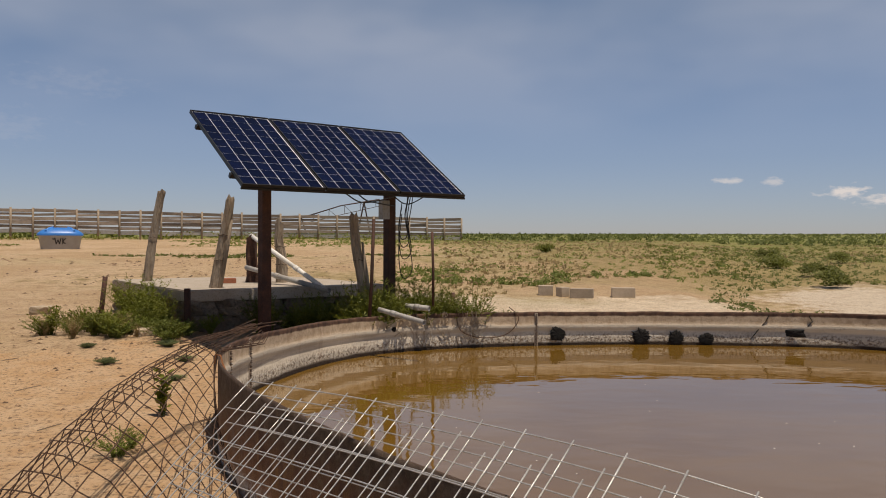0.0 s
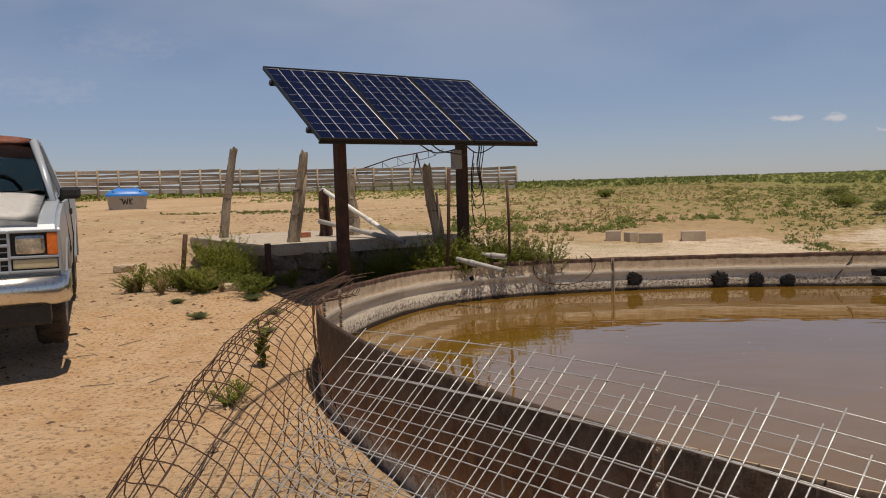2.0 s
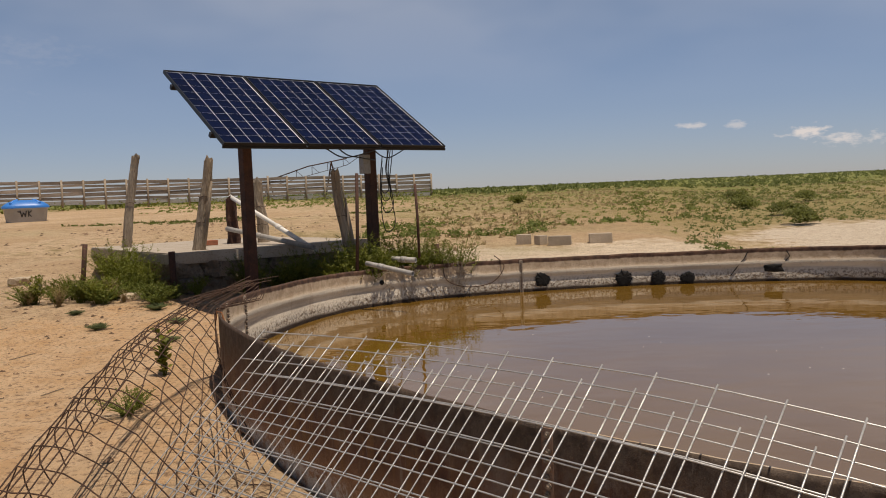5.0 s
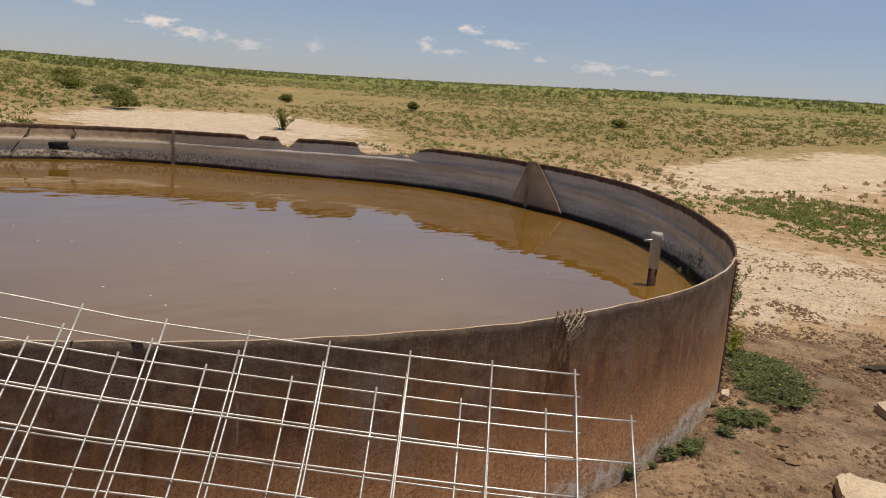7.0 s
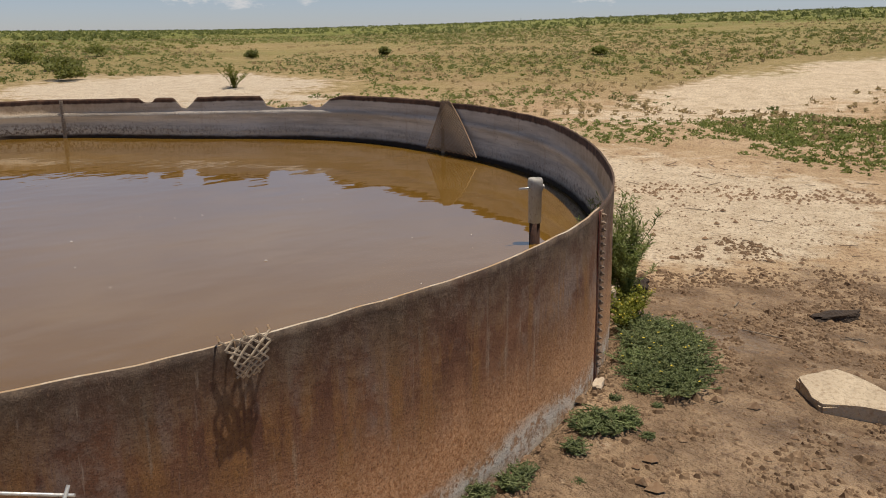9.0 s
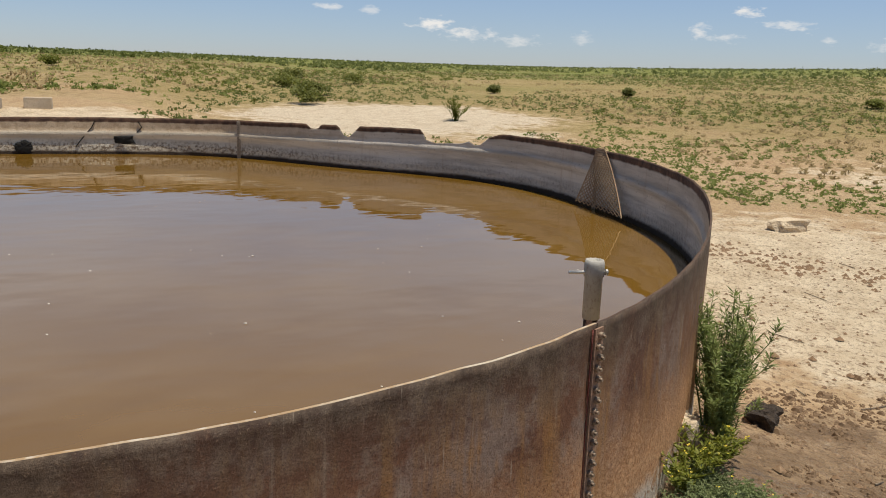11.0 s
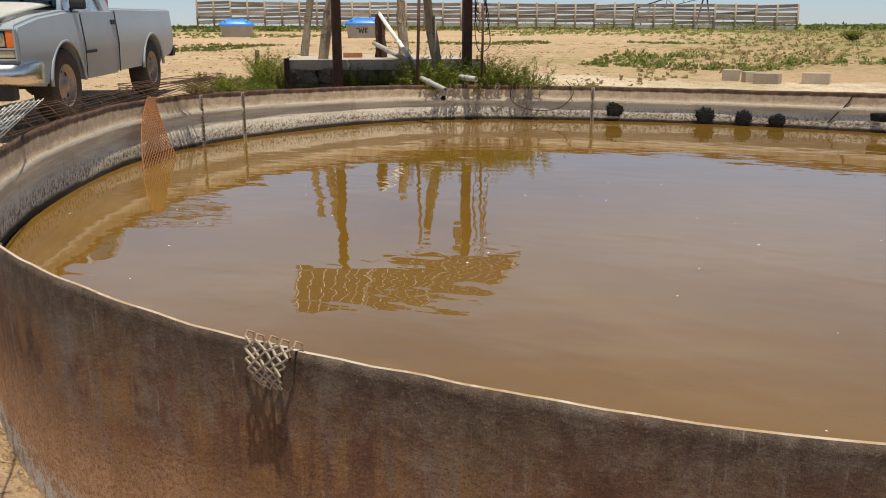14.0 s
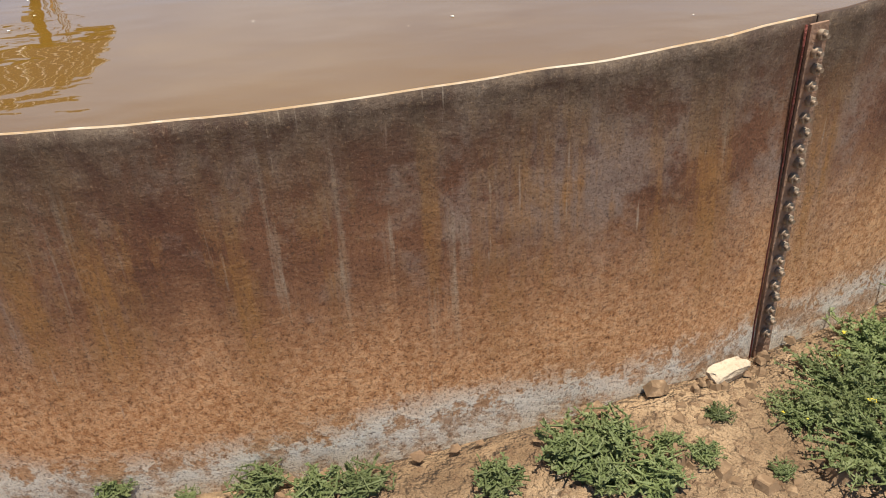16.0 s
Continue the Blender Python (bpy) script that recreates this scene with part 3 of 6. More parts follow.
def inner_scale():
    m, n, l, b = nodes_of("tank_inner_scale")
    v = coords(n, l)
    geo = n.new("ShaderNodeNewGeometry")
    sep = n.new("ShaderNodeSeparateXYZ")
    l.new(geo.outputs["Position"], sep.inputs[0])
    tc, uvs = n.new("ShaderNodeTexCoord"), n.new("ShaderNodeSeparateXYZ")
    l.new(tc.outputs["UV"], uvs.inputs[0])
    n1, n2, n3 = noise_node(n, l, v, 1.6, 5), noise_node(n, l, v, 11, 6, 0.68), noise_node(n, l, v, 34, 5, 0.7)
    flat = noise_node(n, l, coords(n, l, (1.2, 1.2, 16)), 1.0, 5, 0.65)
    st = noise_node(n, l, coords(n, l, (7, 7, 0.6)), 1.0, 6, 0.7)

    def off(a, k):
        return mathn(n, l, "MULTIPLY", mathn(n, l, "SUBTRACT", a, 0.5), k)

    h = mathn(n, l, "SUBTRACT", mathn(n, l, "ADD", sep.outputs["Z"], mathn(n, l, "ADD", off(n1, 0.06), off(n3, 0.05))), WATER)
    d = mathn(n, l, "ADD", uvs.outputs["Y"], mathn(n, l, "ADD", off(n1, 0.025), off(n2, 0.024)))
    # tan plate above, grey limed plate below, thick pale pitted crust over the water
    tan = mixc(n, l, ramp(n, l, n2, [(0.38, 0.0), (0.62, 1.0)]), (0.44, 0.32, 0.21), (0.60, 0.47, 0.33))
    grey = mixc(n, l, ramp(n, l, flat, [(0.38, 0.0), (0.60, 1.0)]), (0.49, 0.42, 0.33), (0.70, 0.61, 0.48))
    col = mixc(n, l, ramp(n, l, d, [(0.135, 0.0), (0.185, 1.0)]), tan, grey)
    # dark line along the rolled swage: groove shading put into the colour
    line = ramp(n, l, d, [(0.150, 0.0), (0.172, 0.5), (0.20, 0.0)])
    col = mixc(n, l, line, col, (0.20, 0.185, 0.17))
    crust = mixc(n, l, ramp(n, l, n3, [(0.47, 0.0), (0.57, 1.0)]), (0.70, 0.635, 0.53), (0.20, 0.145, 0.10))
    col = mixc(n, l, ramp(n, l, h, [(0.10, 0.9), (0.18, 0.0)]), col, crust)
    # greyer colour mixed in over the eastern plates
    east = ramp(n, l, mathn(n, l, "DIVIDE", mathn(n, l, "ADD", uvs.outputs["X"], 7.0), 14.0), [(0.20, 0.0), (0.32, 0.75), (0.66, 0.75), (0.82, 0.0)])
    steel = mixc(n, l, ramp(n, l, flat, [(0.40, 0.0), (0.60, 1.0)]), (0.42, 0.385, 0.35), (0.64, 0.595, 0.55))
    col = mixc(n, l, east, col, steel)
    col = mixc(n, l, ramp(n, l, st, [(0.57, 0.0), (0.74, 0.45)]), col, (0.30, 0.17, 0.09))
    # pits, waterline scum and the rusted upper edge
    col = mixc(n, l, ramp(n, l, n3, [(0.60, 0.0), (0.70, 0.6)]), col, (0.11, 0.075, 0.05))
    col = mixc(n, l, ramp(n, l, h, [(0.028, 1.0), (0.052, 0.0)]), col, (0.045, 0.026, 0.015))
    rust = mixc(n, l, ramp(n, l, n2, [(0.40, 0.0), (0.62, 1.0)]), (0.060, 0.032, 0.022), (0.150, 0.080, 0.050))
    col = mixc(n, l, ramp(n, l, d, [(0.048, 1.0), (0.060, 0.0)]), col, rust)
    l.new(col, b.inputs["Base Color"])
    b.inputs["Roughness"].default_value = 0.9
    low = ramp(n, l, h, [(0.10, 1.0), (0.18, 0.25)])
    bumpn(n, l, b, mathn(n, l, "MULTIPLY", mathn(n, l, "ADD", n2, n3), low), 0.9, 0.03)
    return m


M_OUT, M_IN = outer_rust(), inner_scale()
M_LIP = surface("worn_lit_rim_edge", (0.66, 0.58, 0.46), (0.48, 0.31, 0.16), (0.76, 0.70, 0.60), 6, 40, 0.6, 0.3, 0.5)
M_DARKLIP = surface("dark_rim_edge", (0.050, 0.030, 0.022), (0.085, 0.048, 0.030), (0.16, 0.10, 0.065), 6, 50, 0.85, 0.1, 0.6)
SEAMS = [-128.0, -68.25, -8.5, 53.2, 112.0, 168.0, 180.0 + 52.0]
tank = thing("stock_tank", pose(CX, CY, 0), "round rusty riveted-steel stock tank with torn rim, half full", "water tank")


def lip_wave(a):
    return 0.006 * noise.noise((math.cos(a) * 9, math.sin(a) * 9, 2)) + 0.004 * noise.noise((math.cos(a) * 40, math.sin(a) * 40, 5))


DEPTHS = (0.0, 0.025, 0.06, 0.11, 0.150, 0.163, 0.178, 0.200, 0.216, 0.235, 0.28, 0.35, 0.43, 0.52, 0.62)


def groove(depth):
    """How far the rolled swage stands inward, by the depth under the rim."""
    return 0.016 * sstep(0.150, 0.178, depth) * (1 - sstep(0.200, 0.235, depth))


def make_plate(d0, d1):
    bm = bmesh.new()
    uv = bm.loops.layers.uv.new("UVMap")
    steps = int((d1 - d0) / 0.45)
    grid, where = {}, {}
    last = len(DEPTHS)
    for i in range(steps + 1):
        deg = d0 + (d1 - d0) * i / steps
        a = radians(deg)
        top, cut = rim_z(a) + lip_wave(a), notch((a + math.pi) % (2 * math.pi) - math.pi)
        base = tank_p(a, 0)
        soil = land(base.x, base.y)
        for j in range(last + 1):
            depth = DEPTHS[j] if j < last else top - soil + 0.25
            z = top - (cut + depth * (0.150 - cut) / 0.150 if depth < 0.150 else depth)
            dent = 0.010 * noise.noise((a * 5, z * 2.5, 4)) * (1 - 0.4 * max(0.0, min(1.0, 1 - depth)))
            for side, off in ((0, 0.0045), (1, -0.0045 - groove(depth))):
                q = tank_p(a, z, off + dent)
                v = bm.verts.new((q.x - CX, q.y - CY, q.z))
                grid[i, j, side] = v
                where[v] = (a * RAD, z - soil if side == 0 else top - z)
    for i in range(steps):
        deg = d0 + (d1 - d0) * (i + 0.5) / steps
        # near lip: sunlit brightness put into a paler edge colour; the rest is dark
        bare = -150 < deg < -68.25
        for j in range(last):
            bm.faces.new((grid[i, j + 1, 0], grid[i + 1, j + 1, 0], grid[i + 1, j, 0], grid[i, j, 0])).smooth = True
            f = bm.faces.new((grid[i, j + 1, 1], grid[i, j, 1], grid[i + 1, j, 1], grid[i + 1, j + 1, 1]))
            f.smooth, f.material_index = True, 1
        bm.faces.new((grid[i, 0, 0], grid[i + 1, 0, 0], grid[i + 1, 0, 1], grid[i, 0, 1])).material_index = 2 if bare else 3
    for i in (0, steps):
        for j in range(last):
            bm.faces.new((grid[i, j, 0], grid[i, j + 1, 0], grid[i, j + 1, 1], grid[i, j, 1]))
    for f in bm.faces:
        for lp in f.loops:
            lp[uv].uv = where[lp.vert]
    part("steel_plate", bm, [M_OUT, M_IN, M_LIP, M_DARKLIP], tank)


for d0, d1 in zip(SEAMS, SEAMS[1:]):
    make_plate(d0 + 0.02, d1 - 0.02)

M_STRIP = surface("rusty_joint_strip", (0.20, 0.115, 0.075), (0.32, 0.21, 0.15), (0.09, 0.05, 0.035), 9, 60, 0.8, 0.1, 0.5)
M_INSTRIP = surface("limed_joint_strip", (0.44, 0.36, 0.28), (0.34, 0.28, 0.22), (0.16, 0.11, 0.08), 7, 50, 0.9, 0, 0.5)
# bolted lap joints: a strip outside and inside with a row of bolts
bm = bmesh.new()
tube(bm, [(-0.004, 0, 0), (0.010, 0, 0)], 0.0105, 6)
tube(bm, [(0.009, 0, 0), (0.018, 0, 0)], 0.005, 6)
BOLT = bpy.data.meshes.new("bolt")
bm.to_mesh(BOLT)
bm.free()
BOLT.materials.append(M_RUSTBOLT)
for d in SEAMS[:-1] + [175.7]:
    a = radians(d)
    p0 = tank_p(a, 0)
    foot, top = land(p0.x, p0.y) - 0.1, rim_z(a) - 0.012
    rot = Matrix.Rotation(a, 4, "Z")
    for out, mat in ((1, M_STRIP), (-1, M_INSTRIP)):
        bm = bmesh.new()
        k = 24
        for i in range(k):
            z0, z1 = foot + (top - foot) * i / k, foot + (top - foot) * (i + 1) / k
            q = tank_p(a, (z0 + z1) / 2, out * 0.009)
            box(bm, (q.x - CX, q.y - CY, q.z), (0.006, 0.042, z1 - z0 + 0.001), None)
            for v in bm.verts[-8:]:
                w = v.co - Vector((q.x - CX, q.y - CY, q.z))
                w.rotate(Euler((0, 0, a)))
                v.co = Vector((q.x - CX, q.y - CY, q.z)) + w
        part("joint_strip", bm, mat, tank)
        num = 22
        for i in range(num):
            z = foot + 0.14 + (top - foot - 0.16) * i / (num - 1)
            q = tank_p(a + out * 0.0015 * ((i % 2) - 0.5), z, out * 0.012)
            m = Matrix.Translation((q.x - CX, q.y - CY, z)) @ rot @ (Matrix.Identity(4) if out > 0 else Matrix.Rotation(math.pi, 4, "Z"))
            share("bolt", BOLT, tank, m)
    bm = bmesh.new()
    pts = []
    for i in range(20):
        z = foot + (top - foot) * i / 19
        q = tank_p(a - 0.0058 + 0.0006 * noise.noise((i * 0.7, d, 3)), z, 0.006)
        pts.append((q.x - CX, q.y - CY, z))
    tube(bm, pts, [0.0016 + 0.0022 * abs(noise.noise((i * 0.9, d, 0))) for i in range(20)], 6)
    part("sealant_bead", bm, M_CAULK, tank, "dark red sealant bead")

# black patches of tar over old holes on the far inner wall
for k, (ang, z, w, h) in enumerate(((108.6, 0.46, 0.26, 0.19), (94.9, 0.42, 0.25, 0.20), (89.2, 0.40, 0.22, 0.19), (84.2, 0.39, 0.20, 0.16), (70.5, 0.485, 0.32, 0.14), (134, 0.585, 0.08, 0.06))):
    a = radians(ang)
    bm = bmesh.new()
    q0 = tank_p(a, z, -0.012)
    tdir, ndir = Vector((-math.sin(a), math.cos(a), 0)), Vector((-math.cos(a), -math.sin(a), 0))
    m = 56
    outline = []
    for i in range(m):
        t = 2 * math.pi * i / m
        rr = 1 + 0.22 * noise.noise((math.cos(t) * 1.5, math.sin(t) * 1.5, k * 3)) + (0.65 * max(0, noise.noise((i * 1.3, k * 5, 1))) if k != 4 else 0.1 * noise.noise((i * 0.5, 0, 0)))
        cx, cy = math.cos(t), math.sin(t)
        if k == 4:
            cx, cy = max(-0.8, min(0.8, cx * 1.2)) + 0.15 * cy, max(-0.75, min(0.75, cy * 1.2))
        outline.append((cx * rr * w * 0.44, cy * rr * h * 0.44))
    c = bm.verts.new(q0 + ndir * 0.022 - Vector((CX, CY, 0)))
    ring1 = [bm.verts.new(q0 + tdir * x * 0.7 + Vector((0, 0, y * 0.7)) + ndir * (0.018 + 0.008 * noise.noise((x * 30, y * 30, k))) - Vector((CX, CY, 0))) for x, y in outline]
    ring2 = [bm.verts.new(q0 + tdir * x + Vector((0, 0, y)) + ndir * 0.004 - Vector((CX, CY, 0))) for x, y in outline]
    for i in range(m):
        j = (i + 1) % m
        bm.faces.new((c, ring1[i], ring1[j]))
        bm.faces.new((ring1[i], ring2[i], ring2[j], ring1[j]))
    part("tar_patch", bm, M_TAR, tank, "ragged black tar patch")
# two cracks in the far plate
for pts in (((74.4, 0.70), (74.9, 0.62), (75.7, 0.55), (76.6, 0.46), (77.2, 0.40)), ((68.4, 0.70), (67.9, 0.63), (68.6, 0.57))):
    bm = bmesh.new()
    tube(bm, [tank_p(radians(d), z, -0.010) - Vector((CX, CY, 0)) for d, z in pts], 0.006, 5)
    part("crack", bm, M_TAR, tank, "dark weld crack")


# ---- solar array ----
PB, PAZ, PTILT = Vector((-2.063, 8.473, 2.191)), radians(39.11), radians(34.15)
PU = Vector((math.cos(PAZ), math.sin(PAZ), 0))
PBK = Vector((-math.sin(PAZ), math.cos(PAZ), 0))
PV = PBK * math.cos(PTILT) + Vector((0, 0, math.sin(PTILT)))
PN = PU.cross(PV)
ARRAY = Matrix((PU, PV, PN)).transposed().to_4x4()
ARRAY.translation = PB
array = thing("solar_array", ARRAY, "three framed blue solar panels on two rusty posts", "solar panel")
CELLM = bpy.data.meshes.new("cell")
bm = bmesh.new()
oc = 0.003
cw = 0.1508 / 2
ch = 0.1548 / 2
prism(bm, [(-cw + oc, -ch), (cw - oc, -ch), (cw, -ch + oc), (cw, ch - oc), (cw - oc, ch), (-cw + oc, ch), (-cw, ch - oc), (-cw, -ch + oc)], (1, 0, 0), (0, 1, 0), (0, 0, 1), 0.002, (0, 0, 0))
bm.to_mesh(CELLM)
bm.free()
CELLM.materials.append(M_CELL)
for k in range(3):
    x0 = k * 1.010
    bm = bmesh.new()
    box(bm, (x0 + 0.496, 0.83, -0.012), (0.97, 1.635, 0.018))
    sheet = part("module", bm, M_GRIDLINE, array, "blue silicon module with pale grid lines")
    bm = bmesh.new()
    for c, s in (((x0 + 0.496, 0.006, -0.008), (0.992, 0.012, 0.042)), ((x0 + 0.496, 1.654, -0.008), (0.992, 0.012, 0.042)), ((x0 + 0.006, 0.83, -0.0083), (0.012, 1.636, 0.042)), ((x0 + 0.986, 0.83, -0.0083), (0.012, 1.636, 0.042))):
        box(bm, c, s)
    part("frame", bm, M_PFRAME, array, "thin black aluminium frame")
    for i in range(6):
        for j in range(10):
            share("cell", CELLM, sheet, Matrix.Translation((x0 + 0.496 + (i - 2.5) * 0.158, 0.83 + (j - 4.5) * 0.1615, -0.0015)))
for y in (0.28, 1.36):
    bm = bmesh.new()
    box(bm, (1.51, y, -0.055), (3.06, 0.045, 0.05))
    part("rail", bm, M_PFRAME, array, "dark mounting rail")
bm = bmesh.new()
box(bm, (1.51, 0.002, -0.038), (3.03, 0.018, 0.026))
part("lower_edge", bm, M_PFRAME, array, "black lower edge bar")
inv = ARRAY.inverted()
for i, al in enumerate((0.68, 2.451)):
    foot = PB + PU * al + PBK * 0.844
    foot.z = land(foot.x, foot.y) - 0.3
    topz = PB.z + 0.844 / math.cos(PTILT) * math.sin(PTILT) - 0.09
    bm = bmesh.new()
    w = 0.058
    for c, s in (((0, 0, 0), (0.012, 2 * w, 1)), ((w * 0.0 + 0.05, w, 0), (0.10, 0.012, 1)), ((0.05, -w, 0), (0.10, 0.012, 1)), ((0.1, 0, 0), (0.012, 2 * w, 1))):
        box(bm, c, s)
    for v in bm.verts:
        q = Vector(foot) + PU * (v.co.x - 0.05) + PBK * v.co.y
        q.z = foot.z + (v.co.z + 0.5) * (topz - foot.z)
        v.co = inv @ q
    part("post", bm, M_RUSTPOST, array, "dark rusty square steel post")
    bm = bmesh.new()
    for sg in (1, -1):
        a0 = Vector((foot.x, foot.y, topz - 0.20)) + PBK * sg * 0.05
        a1 = PB + PU * al + PV * (0.844 / math.cos(PTILT) + sg * 0.42) - PN * 0.075
        tube(bm, [inv @ a0, inv @ a1], 0.028, 4)
    part("strut", bm, M_RUSTPOST, array)
    bm = bmesh.new()
    box(bm, (al, 0.844 / math.cos(PTILT), -0.06), (0.12, 1.1, 0.06))
    part("cross_bar", bm, M_RUSTPOST, array)


def cable(name, pts, r, parent=None, mat=M_BLACK):
    """A loose cable through points, smoothed."""
    pts = [Vector(p) for p in pts]
    out = []
    for i in range(len(pts) - 1):
        p0, p1, p2, p3 = pts[max(i - 1, 0)], pts[i], pts[i + 1], pts[min(i + 2, len(pts) - 1)]
        for j in range(8):
            t = j / 8
            out.append(0.5 * (2 * p1 + (p2 - p0) * t + (2 * p0 - 5 * p1 + 4 * p2 - p3) * t * t + (3 * p1 - p0 - 3 * p2 + p3) * t ** 3))
    out.append(pts[-1])
    bm = bmesh.new()
    tube(bm, out, r, 6)
    if parent is not None:
        for v in bm.verts:
            v.co = parent.matrix_world.inverted() @ v.co
    return part(name, bm, mat, parent)


POST_R = PB + PU * 2.451 + PBK * 0.80
POST_L = PB + PU * 0.68 + PBK * 0.80
bpy.context.view_layer.update()
front = -PBK
for k in range(4):
    c = POST_R + PU * 0.10 + front * 0.05
    w = (0.20, 0.16, 0.22, 0.13)[k]
    z0 = 2.35 - 0.05 * k
    drop = (0.95, 0.75, 1.1, 0.55)[k]
    cable("cable", [c + Vector((0, 0, z0 + 0.15)) - Vector((0, 0, 0)) * 1 - Vector((0, 0, c.z)), Vector((c.x, c.y, z0)) + PU * w * 0.9, Vector((c.x, c.y, z0 - drop * 0.45)) + PU * w * 0.6,
                    Vector((c.x, c.y, z0 - drop * 0.9)) + PU * (w * 0.9), Vector((c.x, c.y, z0 - drop)) + PU * w * 0.2, Vector((c.x, c.y, z0 - drop * 0.7)) - PU * 0.02, Vector((c.x, c.y, z0 - drop * 0.25)) + PU * 0.03], 0.0062, array)
for k in range(2):
    lo = PB + PV * 0.3 - PN * 0.08
    cable("cable", [lo + PU * (1.25 + 0.2 * k), lo + PU * (1.45 + 0.25 * k) - Vector((0, 0, 0.13 + 0.05 * k)), lo + PU * (1.7 + 0.2 * k) - Vector((0, 0, 0.22)), POST_R + Vector((0, 0, -0.12 * k)) + front * 0.06], 0.008, array)
cable("cable", [POST_R + front * 0.06, POST_R + PU * 0.3 - Vector((0, 0, 0.08)), PB + PV * 0.4 + PU * 2.95 - PN * 0.08], 0.008, array)
bm = bmesh.new()
bx = POST_R - PU * 0.13 + front * 0.02
box(bm, (0, 0, 0), (0.11, 0.10, 0.24), None, 0.008)
for v in bm.verts:
    v.co = inv @ (Vector((bx.x, bx.y, 2.02)) + PU * v.co.x + PBK * v.co.y + Vector((0, 0, v.co.z)))
part("junction_box", bm, M_GREYPL, array, "small grey junction box")


# ---- slab, posts and pipes behind the tank ----
def on_land(x, y, dz=0.0):
    return Vector((x, y, land(x, y) + dz))


SU, SV = Vector((0.82, 0.572, 0)), Vector((-0.572, 0.82, 0))
S0 = Vector((-3.05, 9.98, 0))


def slab_pt(u, v, z):
    q = S0 + SU * u + SV * v
    return Vector((q.x, q.y, z))


slab = thing("concrete_slab", pose(S0.x, S0.y, 0), "cracked pale concrete well slab on rough stacked masonry", "slab")
bm = bmesh.new()
prism(bm, [(-0.06, -0.05), (1.3, -0.07), (2.75, -0.04), (2.8, 1.8), (2.72, 3.5), (1.2, 3.58), (-0.1, 3.5), (-0.12, 1.5)], SU, SV, (0, 0, 1), 0.14, (0, 0, 0.95))
bmesh.ops.bevel(bm, geom=list(bm.edges), offset=0.015, segments=2, affect="EDGES")
part("slab_top", bm, M_CONCRETE, slab)
for row in range(3):
    u = -0.02 + 0.11 * (row % 2)
    while u < 2.7:
        w = random.uniform(0.32, 0.55)
        bm = bmesh.new()
        q = SU * (u + w / 2) + SV * (0.16 + random.uniform(-0.03, 0.03))
        lump(bm, (0, 0, 0), (w * 0.72, 0.26, 0.165), row * 9 + u, 3, 0.42)
        bmesh.ops.transform(bm, matrix=Matrix.Translation((q.x, q.y, 0.80 - 0.20 * row)) @ Matrix.Rotation(math.atan2(SU.y, SU.x), 4, "Z"), verts=bm.verts)
        part("masonry_stone", bm, M_MASON, slab)
        u += w
    v = 0.3
    while v < 3.4:
        w = random.uniform(0.32, 0.55)
        bm = bmesh.new()
        q = SU * 0.14 + SV * (v + w / 2)
        lump(bm, (0, 0, 0), (0.25, w * 0.72, 0.165), row * 7 + v, 3, 0.42)
        bmesh.ops.transform(bm, matrix=Matrix.Translation((q.x, q.y, 0.80 - 0.20 * row)) @ Matrix.Rotation(math.atan2(SU.y, SU.x), 4, "Z"), verts=bm.verts)
        part("masonry_stone", bm, M_MASON, slab)
        v += w
bm = bmesh.new()
prism(bm, [(0.2, 0.2), (2.65, 0.2), (2.65, 3.4), (0.2, 3.4)], SU, SV, (0, 0, 1), 0.8, (0, 0, 0.48))
part("rubble_core", bm, M_MASON, slab)


def wooden_post(foot, top, r, label, seed, split=False):
    ob = thing("wooden_post", Matrix.Translation(foot), label, "post", "old posts round the slab")
    d = Vector(top) - Vector(foot)
    bm = bmesh.new()
    k, seg = 26, 18
    rings = []
    for i in range(k + 1):
        t = i / k
        c = d * t + Vector((0.03 * noise.noise((t * 2, seed, 0)), 0.03 * noise.noise((t * 2, seed, 9)), 0))
        ring = []
        for j in range(seg):
            a = 2 * math.pi * j / seg
            rr = r * (1.12 - 0.3 * t) * (1 + 0.22 * noise.noise((math.cos(a) * 1.6 + seed, math.sin(a) * 1.6, t * 2.2)) + 0.16 * noise.noise((math.cos(a) * 4, math.sin(a) * 4 + seed, t * 5)) + 0.09 * noise.noise((math.cos(a) * 9, math.sin(a) * 9 + seed, t * 22)))
            jag = (0.12 * noise.noise((j * 0.9, seed * 3, 0)) if i == k else 0.0)
            ring.append(bm.verts.new(c + Vector((rr * math.cos(a), rr * math.sin(a), jag))))
        rings.append(ring)
    for a, b in zip(rings, rings[1:]):
        for j in range(seg):
            bm.faces.new((a[j], a[(j + 1) % seg], b[(j + 1) % seg], b[j]))
    bm.faces.new(rings[-1])
    bm.faces.new(rings[0][::-1])
    part("trunk", bm, M_WOOD, ob)
    if split:
        bm = bmesh.new()
        o = Vector((r * 0.9, -r * 0.3, 0))
        tube(bm, [o, d * 0.5 + o * 1.1, d * 0.78 + o * 1.25], [r * 0.55, r * 0.5, r * 0.2], 7)
        part("split_piece", bm, M_WOOD, ob)
    for t in (0.35, 0.62):
        bm = bmesh.new()
        c = d * t
        tube(bm, [c + Vector((r * 1.12 * math.cos(a * 0.7), r * 1.12 * math.sin(a * 0.7), 0.01 * math.sin(a * 3))) for a in range(10)], 0.004, 5)
        part("wire_tie", bm, M_RUSTWIRE, ob, "loop of rusty fence wire")
    return ob


